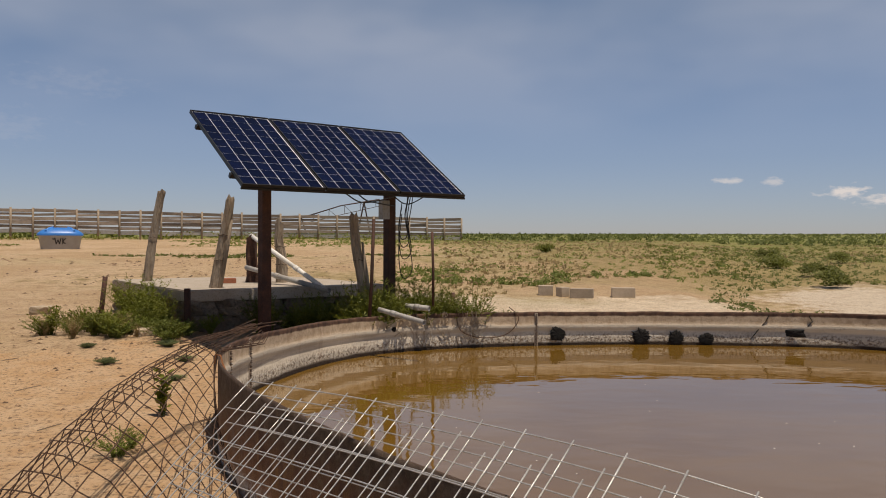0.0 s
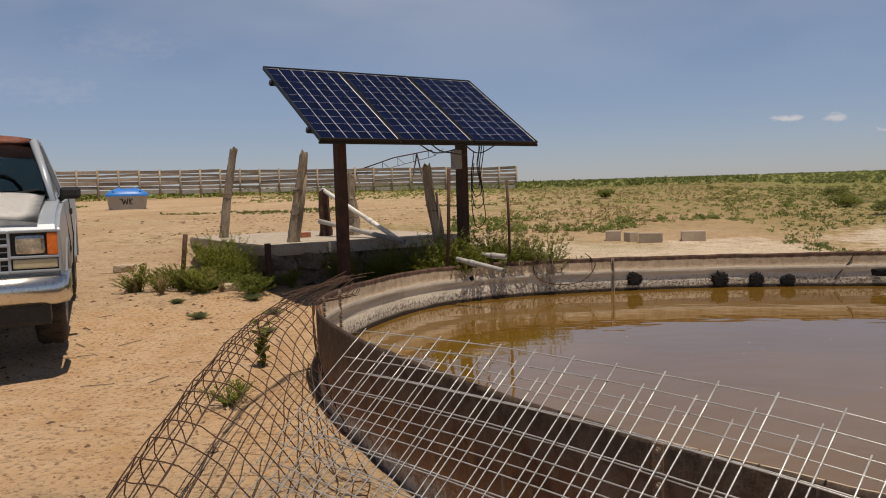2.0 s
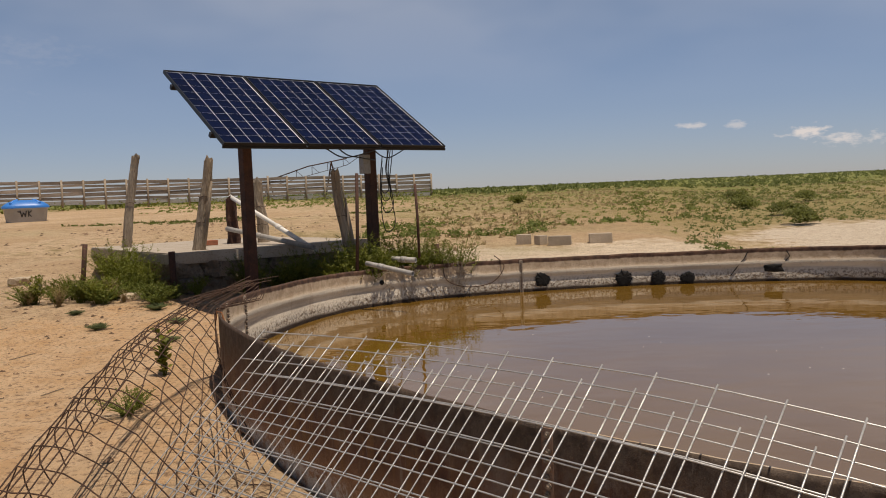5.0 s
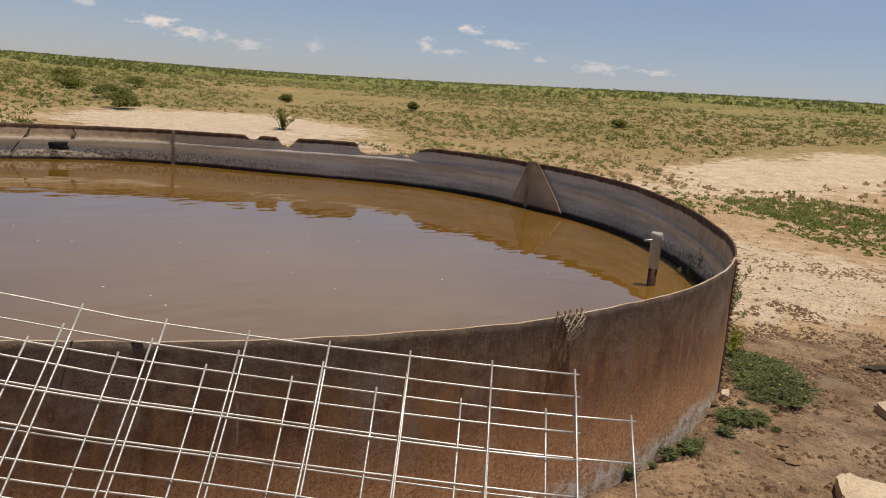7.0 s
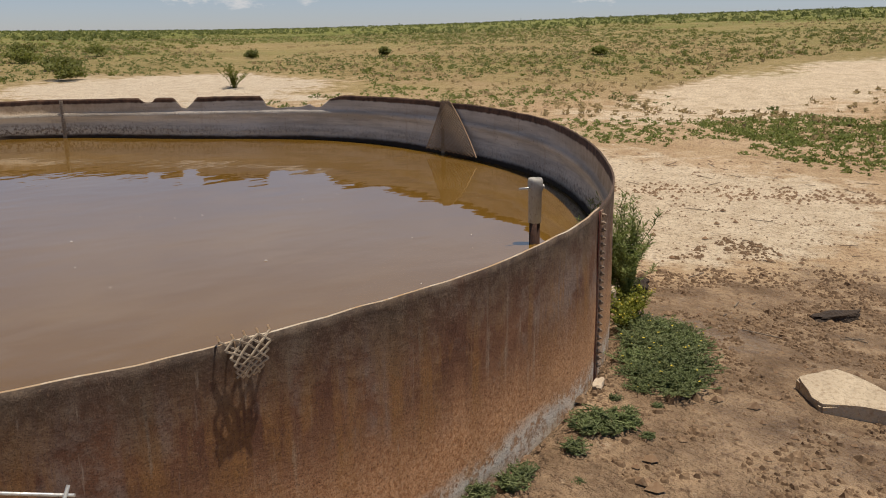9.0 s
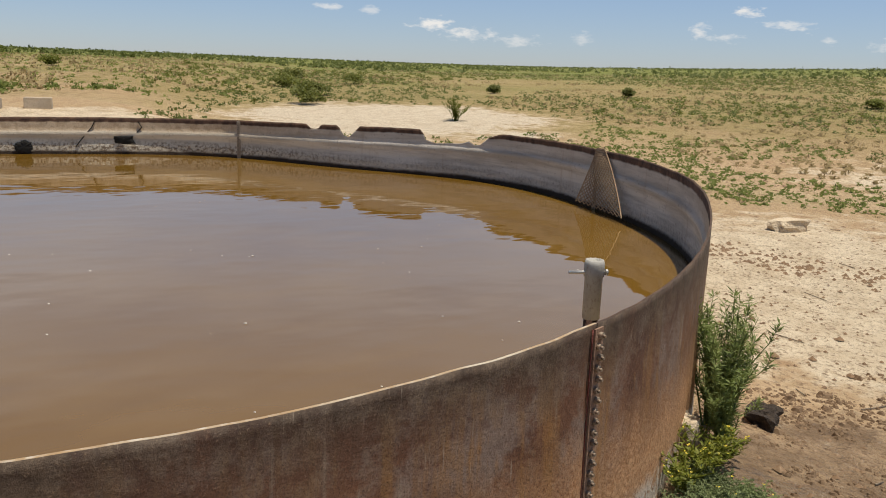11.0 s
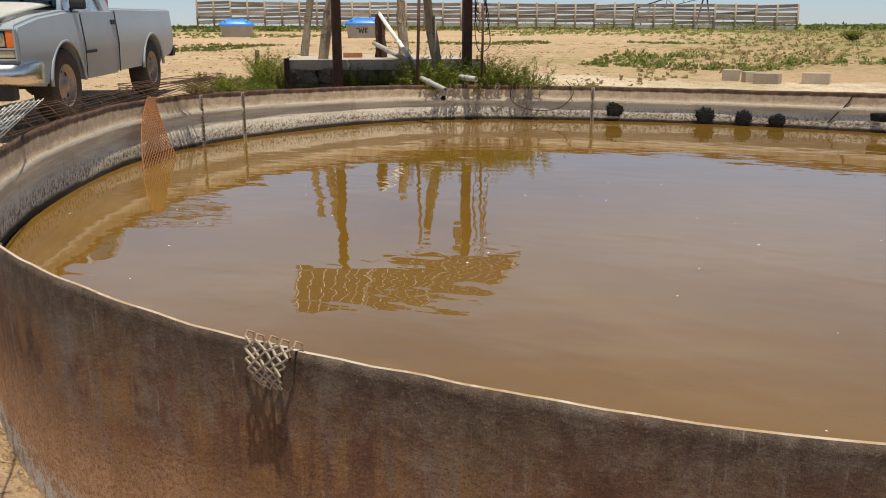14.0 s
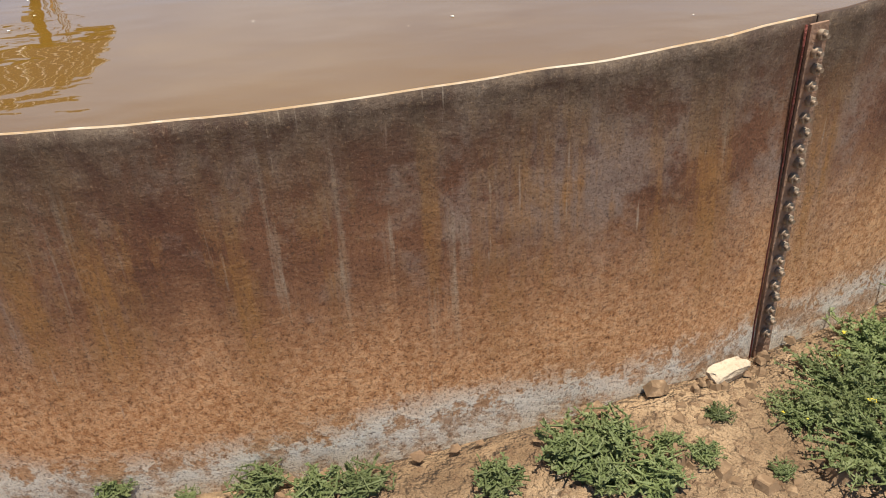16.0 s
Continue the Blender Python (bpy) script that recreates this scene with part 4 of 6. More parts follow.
wooden_post((-4.50, 12.27, 0.55), (-4.22, 12.37, 2.36), 0.068, "leaning weathered grey wooden corner post", 1)
wooden_post((-2.92, 10.52, 0.95), (-2.73, 10.57, 2.15), 0.068, "gnarled pale wooden post standing on the slab", 2, True)
wooden_post((-0.94, 10.35, 0.5), (-1.12, 10.29, 1.92), 0.066, "split weathered wooden post beside the solar array", 3, True)
wooden_post((-2.34, 12.0, 0.95), (-2.39, 12.0, 1.90), 0.075, "short weathered wooden post behind the slab pipes", 4)
wooden_post((-2.79, 12.06, 0.95), (-2.80, 12.06, 1.66), 0.085, "charred dark wooden stub on the slab", 5)
bpy.data.objects["wooden_post.004"].children[0].data.materials[0] = M_RUSTPOST


def rod(name, p0, p1, r, mat, label, category, seg=8):
    ob = thing(name, Matrix.Translation(p0), label, category)
    bm = bmesh.new()
    d = Vector(p1) - Vector(p0)
    tube(bm, [Vector((0, 0, 0)), d * 0.5 + Vector((0.006, 0.004, 0)), d], r, seg)
    part("bar", bm, mat, ob)
    return ob


rod("steel_stake", (-0.115, 9.78, 0.845), (-0.13, 9.83, 1.73), 0.016, M_RUSTPOST, "thin rusty steel riser standing on the overflow pipe", "stake")
rod("steel_stake", (-0.85, 9.41, 0.5), (-0.79, 9.41, 1.87), 0.020, M_RUSTPOST, "tall thin rusty stake among green weeds", "stake")
rod("steel_stake", (-4.70, 11.2, 0.3), (-4.60, 11.23, 1.13), 0.035, M_RUSTPOST, "short rusty pipe stake leaning in weeds", "stake")
rod("steel_stake", (-3.05, 9.80, 0.3), (-3.04, 9.80, 1.05), 0.040, M_RUSTPOST, "stubby rusty stake at the slab corner", "stake")
rod("steel_stake", (0.18, 10.75, 0.3), (0.12, 10.72, 0.95), 0.035, M_RUSTPOST, "short dark stake beside the weed bank", "stake")


def pipe(p0, p1, r, mats, label, cut=0.55):
    ob = thing("water_pipe", Matrix.Translation(p0), label, "pipe")
    d = Vector(p1) - Vector(p0)
    n = d.normalized()
    bm = bmesh.new()
    tube(bm, [Vector((0, 0, 0)), d * cut], r, 14)
    part("upper_length", bm, mats[0], ob)
    bm = bmesh.new()
    tube(bm, [d * (cut - 0.02), d * cut + n * 0.06], r * 1.22, 14)
    part("coupling", bm, mats[1], ob)
    bm = bmesh.new()
    seg = 16
    side = n.orthogonal().normalized()
    up = n.cross(side)
    rings = []
    for p, rr in ((d * cut, r * 1.02), (d, r * 1.02), (d, r * 0.82), (d - n * 0.25, r * 0.82)):
        rings.append([bm.verts.new(p + rr * (math.cos(2 * math.pi * k / seg) * side + math.sin(2 * math.pi * k / seg) * up)) for k in range(seg)])
    for a, b in zip(rings, rings[1:]):
        for k in range(seg):
            bm.faces.new((a[k], a[(k + 1) % seg], b[(k + 1) % seg], b[k])).smooth = True
    bm.faces.new(rings[-1]).material_index = 1
    part("outlet", bm, [mats[1], M_DARK], ob)
    return ob


pipe((-2.80, 12.04, 1.70), (-1.44, 10.58, 0.95), 0.031, (M_PVC, M_PVC), "white plastic pipe sloping down behind green weeds", 0.6)
pipe((-0.72, 9.31, 0.845), (-0.20, 8.88, 0.74), 0.028, (M_PIPE, M_PIPE), "pale plastic outlet pipe sloping over the tank rim", 0.3)
pipe((-2.85, 11.95, 1.24), (-1.45, 10.50, 0.99), 0.034, (M_PIPE, M_PIPE), "old grey pipe lying across the slab edge", 0.4)
pipe((-0.44, 9.84, 0.845), (-0.16, 9.71, 0.825), 0.032, (M_PIPE, M_PIPE), "short grey overflow pipe over the tank rim", 0.4)
bm = bmesh.new()
box(bm, (0, 0, 0), (0.30, 0.14, 0.07), None, 0.006)
b = part("brick", bm, M_BRICK)
b.matrix_world = Matrix.Translation((-3.1, 11.7, 1.058)) @ Matrix.Rotation(0.5, 4, "Z")
tagged(b, "loose red brick lying on the concrete slab", "brick")

# dry roots and a wire that hang down the inner wall under the pipes
bm = bmesh.new()
for k in range(26):
    a = radians(random.uniform(121, 133))
    z = rim_z(a) + 0.02
    pts = []
    for j in range(7):
        pts.append(tank_p(a + 0.012 * noise.noise((k, j * 0.6, 0)) * j, z - j * random.uniform(0.03, 0.07), -0.02 - 0.02 * noise.noise((k * 3, j * 0.5, 4))))
    tube(bm, pts, 0.0035, 4, False)
tagged(part("hanging_roots", bm, M_WOOD), "tangle of dry roots hanging down the inner wall", "roots", kind="stuff")
cable("loose_wire", [tank_p(radians(116), 0.80, 0.03), tank_p(radians(115), 0.66, -0.05), tank_p(radians(117), 0.47, -0.05), tank_p(radians(121), 0.44, -0.05), tank_p(radians(124), 0.55, -0.04), tank_p(radians(124), 0.80, 0.02)], 0.006, None, M_RUSTWIRE)
tagged(bpy.data.objects["loose_wire"], "loop of old wire hung over the tank rim", "wire")


# ---- standpipe and expanded-metal nets ----
stand = thing("standpipe", pose(5.30, 2.44, 0) @ Matrix.Diagonal((0.78, 0.78, 1.0, 1.0)), "corroded grey overflow standpipe rising from the water", "pipe")
bm = bmesh.new()
tube(bm, [(0, 0, -0.1), (0, 0, 0.45)], 0.037, 18)
part("lower_pipe", bm, M_RUSTPOST, stand)
bm = bmesh.new()
seg = 22
prof = [(0.040, 0.43), (0.045, 0.43), (0.046, 0.60), (0.052, 0.605), (0.052, 0.655), (0.046, 0.67), (0.038, 0.67), (0.038, 0.50)]
rings = [[bm.verts.new((r * math.cos(2 * math.pi * k / seg), r * math.sin(2 * math.pi * k / seg), z + 0.004 * noise.noise((k * 0.8, r * 90, 0)))) for k in range(seg)] for r, z in prof]
for a, b in zip(rings, rings[1:]):
    for k in range(seg):
        bm.faces.new((a[k], a[(k + 1) % seg], b[(k + 1) % seg], b[k])).smooth = True
part("sleeve", bm, M_PIPE, stand, "chalky grey sleeve")
bm = bmesh.new()
tube(bm, [(-0.135, 0.03, 0.622), (0.075, -0.02, 0.618)], 0.007, 8)
tube(bm, [(0.058, -0.016, 0.618), (0.07, -0.019, 0.618)], 0.014, 6)
part("cross_bolt", bm, M_GALV, stand)


def diamond_net(bm, corner, cols, rows, r):
    """Expanded metal between four corners: corner(s, t) gives the place."""
    for i in range(-rows, cols + 1):
        for sg in (1, -1):
            pts = []
            for j in range(rows + 1):
                s = (i + (j if sg > 0 else rows - j)) / cols
                if -0.001 <= s <= 1.001:
                    pts.append(corner(s, j / rows))
                elif pts:
                    break
            if len(pts) > 1:
                tube(bm, pts, r, 4, False)


def escape_net(deg, wt, wb, z_low, inward, skew, mat, label):
    ob = thing("wire_net", pose(CX, CY, 0), label, "wire net", "metal nets on the rim")
    a0 = radians(deg)
    top = rim_z(a0) + 0.012

    def corner(s, t):
        half = (wt + (wb - wt) * t) / tank_r(a0)
        a = a0 + half * (s - 0.5) + skew * t
        bulge = -0.015 - inward * t ** 1.3 - 0.02 * math.sin(3.1 * t) * math.sin(3.1 * s)
        q = tank_p(a, top + (z_low - top) * t, bulge)
        return Vector((q.x - CX, q.y - CY, q.z))
    bm = bmesh.new()
    diamond_net(bm, corner, 11, 13, 0.0042)
    tube(bm, [corner(0, t / 8) for t in range(9)], 0.005, 5)
    tube(bm, [corner(1, t / 8) for t in range(9)], 0.005, 5)
    part("mesh", bm, mat, ob)
    bm = bmesh.new()
    tube(bm, [corner(0.5, 0), corner(0.5, 0) + Vector((0.03 * math.cos(a0), 0.03 * math.sin(a0), 0.012)), corner(0.5, 0) + Vector((0.04 * math.cos(a0), 0.04 * math.sin(a0), -0.05))], 0.005, 5)
    part("hook", bm, mat, ob)


escape_net(-9.3, 0.13, 0.86, 0.36, 0.10, -0.050, M_OLDNET, "brown rusty expanded-metal escape net hooked over the rim")
escape_net(-174.0, 0.12, 0.78, 0.28, 0.24, 0.092, M_RUSTNET, "orange rusty expanded-metal escape net hooked over the rim")
clip = thing("wire_net", pose(2.84, 1.33, 0), "torn scrap of pale expanded metal hung on the rim", "wire net", "metal nets on the rim")
CA = math.atan2(1.33 - CY, 2.84 - CX)


def clip_pt(s, t):
    a = CA + (s - 0.5) * 0.027 * (1 - 0.55 * t)
    z = rim_z(a) + 0.010 - 0.095 * t + 0.012 * noise.noise((s * 5, t * 5, 0))
    q = tank_p(a, z if t > 0.05 else rim_z(a) + 0.012, 0.016 + 0.020 * math.sin(t * 3.0) + 0.008 * noise.noise((s * 6, t * 6, 4)))
    return Vector((q.x - 2.84, q.y - 1.33, q.z))


bm = bmesh.new()
diamond_net(bm, clip_pt, 4, 5, 0.0030)
part("mesh", bm, M_BLOCK, clip)
bm = bmesh.new()
for k in range(5):
    s = k / 4.0
    p = clip_pt(s, 0.0)
    inn = Vector((-math.cos(CA), -math.sin(CA), 0))
    tube(bm, [p, p + inn * 0.008 + Vector((0, 0, 0.010)), p + inn * 0.018 + Vector((0.008, 0, 0.004)), p + inn * 0.016 + Vector((0.012, 0, -0.03))], 0.0028, 5)
part("folded_strands", bm, M_OLDNET, clip)


# ---- welded wire panels leaning on the rim ----
GT0, GT1 = Vector((-1.02, 4.48, 0)), Vector((2.27, 0.90, 0))
GN = Vector((-0.736, -0.677, 0))
STAND = Vector((-0.25, -0.03, 1.58))    # the upper edge bows out towards this point


def edge_height(u):
    """Height of the upper edge: it rides up over the bulge of the rim and drops to the free corner."""
    return 0.845 + 0.058 * math.sin(math.pi * min(1.0, max(0.0, u / 0.75))) - 0.105 * sstep(0.5, 1.0, u)


def wire_panel(shift, along, pitch, rows, gap, length, label, lift):
    """A flat sheet that falls from the rim to the ground; along: how far it reaches past the free corner."""
    ob = thing("cattle_panel", Matrix.Translation(GT0), label, "fence panel", "welded wire panels")
    total = (GT1 - GT0).length
    n = int(length / pitch)

    def at(run, d):
        u = 1.0 + (along - run) / total
        q = GT0.lerp(GT1, u)
        q.z = edge_height(u)
        q = STAND.lerp(q, 1.0 - 0.105 * sstep(0.86, 0.48, u))
        dd = d + shift
        z = q.z - 0.80 * dd + lift + 0.005 * noise.noise((run * 1.4, dd * 3, shift * 20))
        q = q + GN * (dd * 0.92) + GN.cross(Vector((0, 0, 1))) * (0.008 * noise.noise((run, dd * 2, shift * 9)))
        ang = math.atan2(q.y - CY, q.x - CX)
        over = tank_r(ang) + 0.02 - math.hypot(q.x - CX, q.y - CY)
        q.z = max(z, land(q.x, q.y) + 0.012, rim_z(ang) + 0.012 + lift if over > 0 else -9.0)
        return q - GT0
    for i in range(rows):
        bm = bmesh.new()
        tube(bm, [at(-0.012 + (n * pitch + 0.024) * k / 36, i * gap) for k in range(37)], 0.0030, 6)
        part("long_wire", bm, M_GALV, ob)
    for k in range(n + 1):
        bm = bmesh.new()
        tube(bm, [at(k * pitch, -0.008 + ((rows - 1) * gap + 0.016) * j / 10) + Vector((0, 0, 0.006)) for j in range(11)], 0.0030, 6)
        part("cross_wire", bm, M_GALV, ob)


wire_panel(0.0, 0.0, 0.2207, 9, 0.140, 4.86, "bright galvanised welded wire panel leaning on the tank rim", 0.0)
wire_panel(0.062, 0.0, 0.2245, 9, 0.145, 4.75, "second galvanised welded wire panel lying on the first", 0.008)
wire_panel(0.092, 0.145, 0.2235, 13, 0.095, 4.75, "third galvanised welded wire panel with closer rows", -0.010)

# bulging sheet of rusty field fence
roll = thing("fence_mesh", pose(-1.7, 5, 0), "bulging crumpled sheet of rusty woven field fence", "wire mesh")


RIDGE = [Vector(p) for p in ((-1.46, 6.30, 0.98), (-1.70, 5.75, 0.92), (-1.80, 5.0, 0.845), (-1.75, 4.2, 0.80), (-1.66, 3.4, 0.73), (-1.62, 2.6, 0.58), (-1.62, 1.8, 0.45))]
SECTION = ((-0.02, -0.24), (-0.06, -0.11), (0.0, 0.0), (0.14, -0.02), (0.30, -0.14), (0.48, -0.36), (0.64, -0.56), (0.80, -0.72))


def along_list(pts, f):
    f = min(max(f, 0.0), 1.0) * (len(pts) - 1)
    i = min(int(f), len(pts) - 2)
    return Vector(pts[i]).lerp(Vector(pts[i + 1]), f - i)


def bulge(u, v):
    top, side = along_list(RIDGE, u), along_list(SECTION, v)
    w = min(1.0, 0.15 + 1.5 * u)
    x = top.x + side.x * w + 0.014 * noise.noise((u * 5, v * 4, 0)) + 0.014 * noise.noise((u * 14, v * 11, 3)) * min(1, 2 * u)
    y = top.y + 0.02 * noise.noise((u * 9, v * 7, 5))
    z = top.z + side.y * w + 0.012 * noise.noise((u * 6, v * 6, 8))
    ang = math.atan2(y - CY, x - CX)
    gap = tank_r(ang) + 0.03 - math.hypot(x - CX, y - CY)
    if gap > 0 and z < rim_z(ang) + 0.015:
        x, y = x + gap * math.cos(ang), y + gap * math.sin(ang)
    return Vector((x + 1.7, y - 5, max(z, land(x, y) + 0.01)))


for i in range(15):
    bm = bmesh.new()
    tube(bm, [bulge(k / 40, i / 14) for k in range(41)], 0.0033, 5)
    part("line_wire", bm, M_RUSTWIRE, roll)
for k in range(5, 31):
    bm = bmesh.new()
    tube(bm, [bulge(k / 30 + 0.003 * noise.noise((k * 0.9, j * 0.7, 0)), j / 18) for j in range(19)], 0.0030, 5)
    part("stay_wire", bm, M_RUSTWIRE, roll)
# loose ends of fence wire that reach over the rim
bundle = thing("wire_bundle", pose(-1.7, 5.7, 0), "loose bent ends of rusty fence wire over the rim", "wire")
for k in range(5):
    run = []
    for j in range(7):
        t = j / 6
        q = Vector((-1.74, 5.45, 0.90)).lerp(Vector((-1.20 - 0.07 * k, 6.16 + 0.09 * k, 1.01 - 0.018 * k)), t)
        run.append(q - Vector((-1.7, 5.7, 0)) + Vector((0, 0, 0.03 * math.sin(3.1 * t + k) + 0.008 * k)))
    bm = bmesh.new()
    tube(bm, run, 0.003, 5)
    part("strand", bm, M_RUSTWIRE, bundle)


# ---- blocks, stones, dung ----
def block(x, y, w, d, h, rz, label):
    ob = thing("concrete_block", Matrix.Translation(on_land(x, y, 0)) @ Matrix.Rotation(rz, 4, "Z"), label, "block", "blocks behind the tank")
    bm = bmesh.new()
    box(bm, (0, 0, h / 2 - 0.01), (w, d, h), None, 0.012)
    for v in bm.verts:
        v.co += Vector((0.006 * noise.noise(v.co * 9), 0.006 * noise.noise(v.co * 9 + Vector((5, 0, 0))), 0))
    part("body", bm, M_BLOCK, ob)


block(2.12, 17.0, 0.30, 0.2, 0.21, -0.1, "small pale concrete block on sandy ground")
block(2.45, 16.85, 0.20, 0.2, 0.20, 0.5, "short concrete block beside a longer one")
block(2.80, 16.6, 0.46, 0.2, 0.20, -0.25, "long pale concrete block on sandy ground")
block(3.62, 16.55, 0.46, 0.2, 0.20, -0.1, "single pale concrete block behind the tank")


def stone(x, y, s, rz, seed, label, dz=0.0, mat=M_ROCK, name="rock", rough=0.3):
    bm = bmesh.new()
    lump(bm, (0, 0, 0), s, seed, 3, rough)
    ob = part(name, bm, mat)
    ob.matrix_world = Matrix.Translation(on_land(x, y, s[2] * 0.45 + dz)) @ Matrix.Rotation(rz, 4, "Z")
    return tagged(ob, label, "rock" if name == "rock" else "dung")


def slab_stone(outline, z, h, label, seed):
    """A flat broken flagstone from its outline in plan."""
    cx = sum(p[0] for p in outline) / len(outline)
    cy = sum(p[1] for p in outline) / len(outline)
    pts = []
    for (x0, y0), (x1, y1) in zip(outline, outline[1:] + outline[:1]):
        for j in range(4):
            t = j / 4
            pts.append((x0 + (x1 - x0) * t - cx + 0.012 * noise.noise((x0 * 9 + t * 4, y0, seed)), y0 + (y1 - y0) * t - cy + 0.012 * noise.noise((x0, y0 * 9 + t * 4, seed))))
    bm = bmesh.new()
    prism(bm, pts, (1, 0, 0), (0, 1, 0), (0, 0, 1), h, (0, 0, 0))
    bmesh.ops.bevel(bm, geom=list(bm.edges), offset=0.012, segments=2, affect="EDGES")
    for v in bm.verts:
        v.co.z += 0.02 * noise.noise((v.co.x * 5, v.co.y * 5, seed)) + 0.02 * v.co.x
    ob = part("flagstone", bm, M_ROCK)
    ob.matrix_world = Matrix.Translation((cx, cy, z))
    return tagged(ob, label, "rock", "pale flagstones")


slab_stone([(5.27, 0.98), (5.49, 0.88), (5.31, 0.54), (5.20, 0.52), (5.08, 0.80)], -0.085, 0.13, "broken pale flagstone lying on dark mud", 1)
slab_stone([(3.99, 0.73), (4.06, 0.68), (4.07, 0.52), (4.20, 0.46), (4.17, 0.30), (3.92, 0.34), (3.78, 0.62)], -0.02, 0.10, "pale caliche flagstone beside the tank wall", 2)
stone(8.95, 1.5, (0.22, 0.13, 0.12), 0.3, 3, "pale boulder half sunk in mud")
stone(10.80, 6.13, (0.29, 0.15, 0.11), -0.1, 4, "long pale stone on bare sand")
stone(-4.12, 10.05, (0.20, 0.13, 0.14), 0.4, 5, "pale stone at the edge of the weeds")
stone(-6.05, 12.4, (0.20, 0.13, 0.11), 0.2, 6, "small pale stone in the sand")
stone(-3.44, 9.5, (0.14, 0.09, 0.08), 0.9, 7, "small broken pale stone beside weeds")
stone(-3.3, 9.75, (0.10, 0.08, 0.08), 0.1, 8, "small pale stone at the slab corner")
stone(5.60, 2.16, (0.09, 0.06, 0.10), 0.6, 9, "jagged white stone against the tank foot", 0.03)
stone(4.56, 1.50, (0.060, 0.026, 0.022), 0.5, 10, "flat tan stone under the tank seam", 0.0, M_BLOCK)
stone(6.36, 2.45, (0.11, 0.09, 0.07), 0.5, 11, "heap of dark dried dung on mud", 0.0, M_DUNG, "dung", 0.6)
stone(7.05, 1.45, (0.20, 0.07, 0.04), -0.5, 12, "flat dark dung strip on wet mud", 0.0, M_DUNG, "dung", 0.6)


# ---- windbreak fence, feeders, irrigation boom ----
F0, F1 = Vector((1.4, 64.9, 0)), Vector((-41.8, 53.3, 0))
fence = thing("windbreak_fence", Matrix.Translation(F0), "long weathered grey board windbreak fence", "fence")
FD = (F1 - F0).normalized()
FN = Vector((-FD.y, FD.x, 0))
if FN.y > 0:
    FN = -FN
nb = 16
seglen = (F1 - F0).length / nb
for k in range(nb * 2 + 1):
    q = F0.lerp(F1, k / (nb * 2))
    z = 1.78 + 0.58 * k / (nb * 2)
    bm = bmesh.new()
    tube(bm, [q - F0 + Vector((0, 0, z - 0.6)) + FN * 0.12, q - F0 + Vector((0.02, 0, z + 1.76 + 0.08 * random.random())) + FN * 0.12], 0.075, 7)
    part("fence_post", bm, M_WOOD, fence)
for k in range(nb):
    for j, (h, w) in enumerate(((0.20, 0.27), (0.50, 0.20), (0.80, 0.26), (1.10, 0.24), (1.38, 0.16), (1.62, 0.22))):
        q0, q1 = F0.lerp(F1, k / nb), F0.lerp(F1, (k + 1) / nb)
        z = 1.78 + 0.58 * (k + 0.5) / nb + h + random.uniform(-0.03, 0.03)
        bm = bmesh.new()
        tilt = random.uniform(-0.05, 0.05)
        a, b = q0 - F0 + Vector((0, 0, z - tilt)), q1 - F0 + Vector((0, 0, z + tilt))
        off = FN * random.uniform(0.0, 0.05)
        v = [bm.verts.new(p + off + FN * sx + Vector((0, 0, sz * w / 2))) for p in (a, b) for sx, sz in ((-0.025, -1), (0.025, -1), (0.025, 1), (-0.025, 1))]
        for f in ((0, 1, 2, 3), (7, 6, 5, 4), (0, 4, 5, 1), (1, 5, 6, 2), (2, 6, 7, 3), (3, 7, 4, 0)):
            bm.faces.new([v[i] for i in f])
        bmesh.ops.recalc_face_normals(bm, faces=bm.faces)
        part("board", bm, M_BOARD if j else M_PIPE, fence)
bank = bmesh.new()
for k in range(260):
    q = F0.lerp(F1, random.random()) + FN * random.uniform(-0.5, 1.6)
    zz = 1.62 + 0.35 * (F0 - q).length / 45
    r = random.uniform(0.12, 0.4)
    for j in range(7):
        d = Vector((random.gauss(0, r), random.gauss(0, r), abs(random.gauss(0, r)) * 0.8))
        c = Vector((q.x, q.y, land(q.x, q.y))) + d
        t = Vector((random.uniform(-1, 1), random.uniform(-1, 1), random.uniform(-0.3, 1))).normalized() * 0.13
        bank.faces.new([bank.verts.new(c), bank.verts.new(c + t), bank.verts.new(c + t.orthogonal() * 0.9)])
tagged(part("fence_weeds", bank, M_LEAF), "green weeds growing along the board fence", "weeds", kind="stuff")


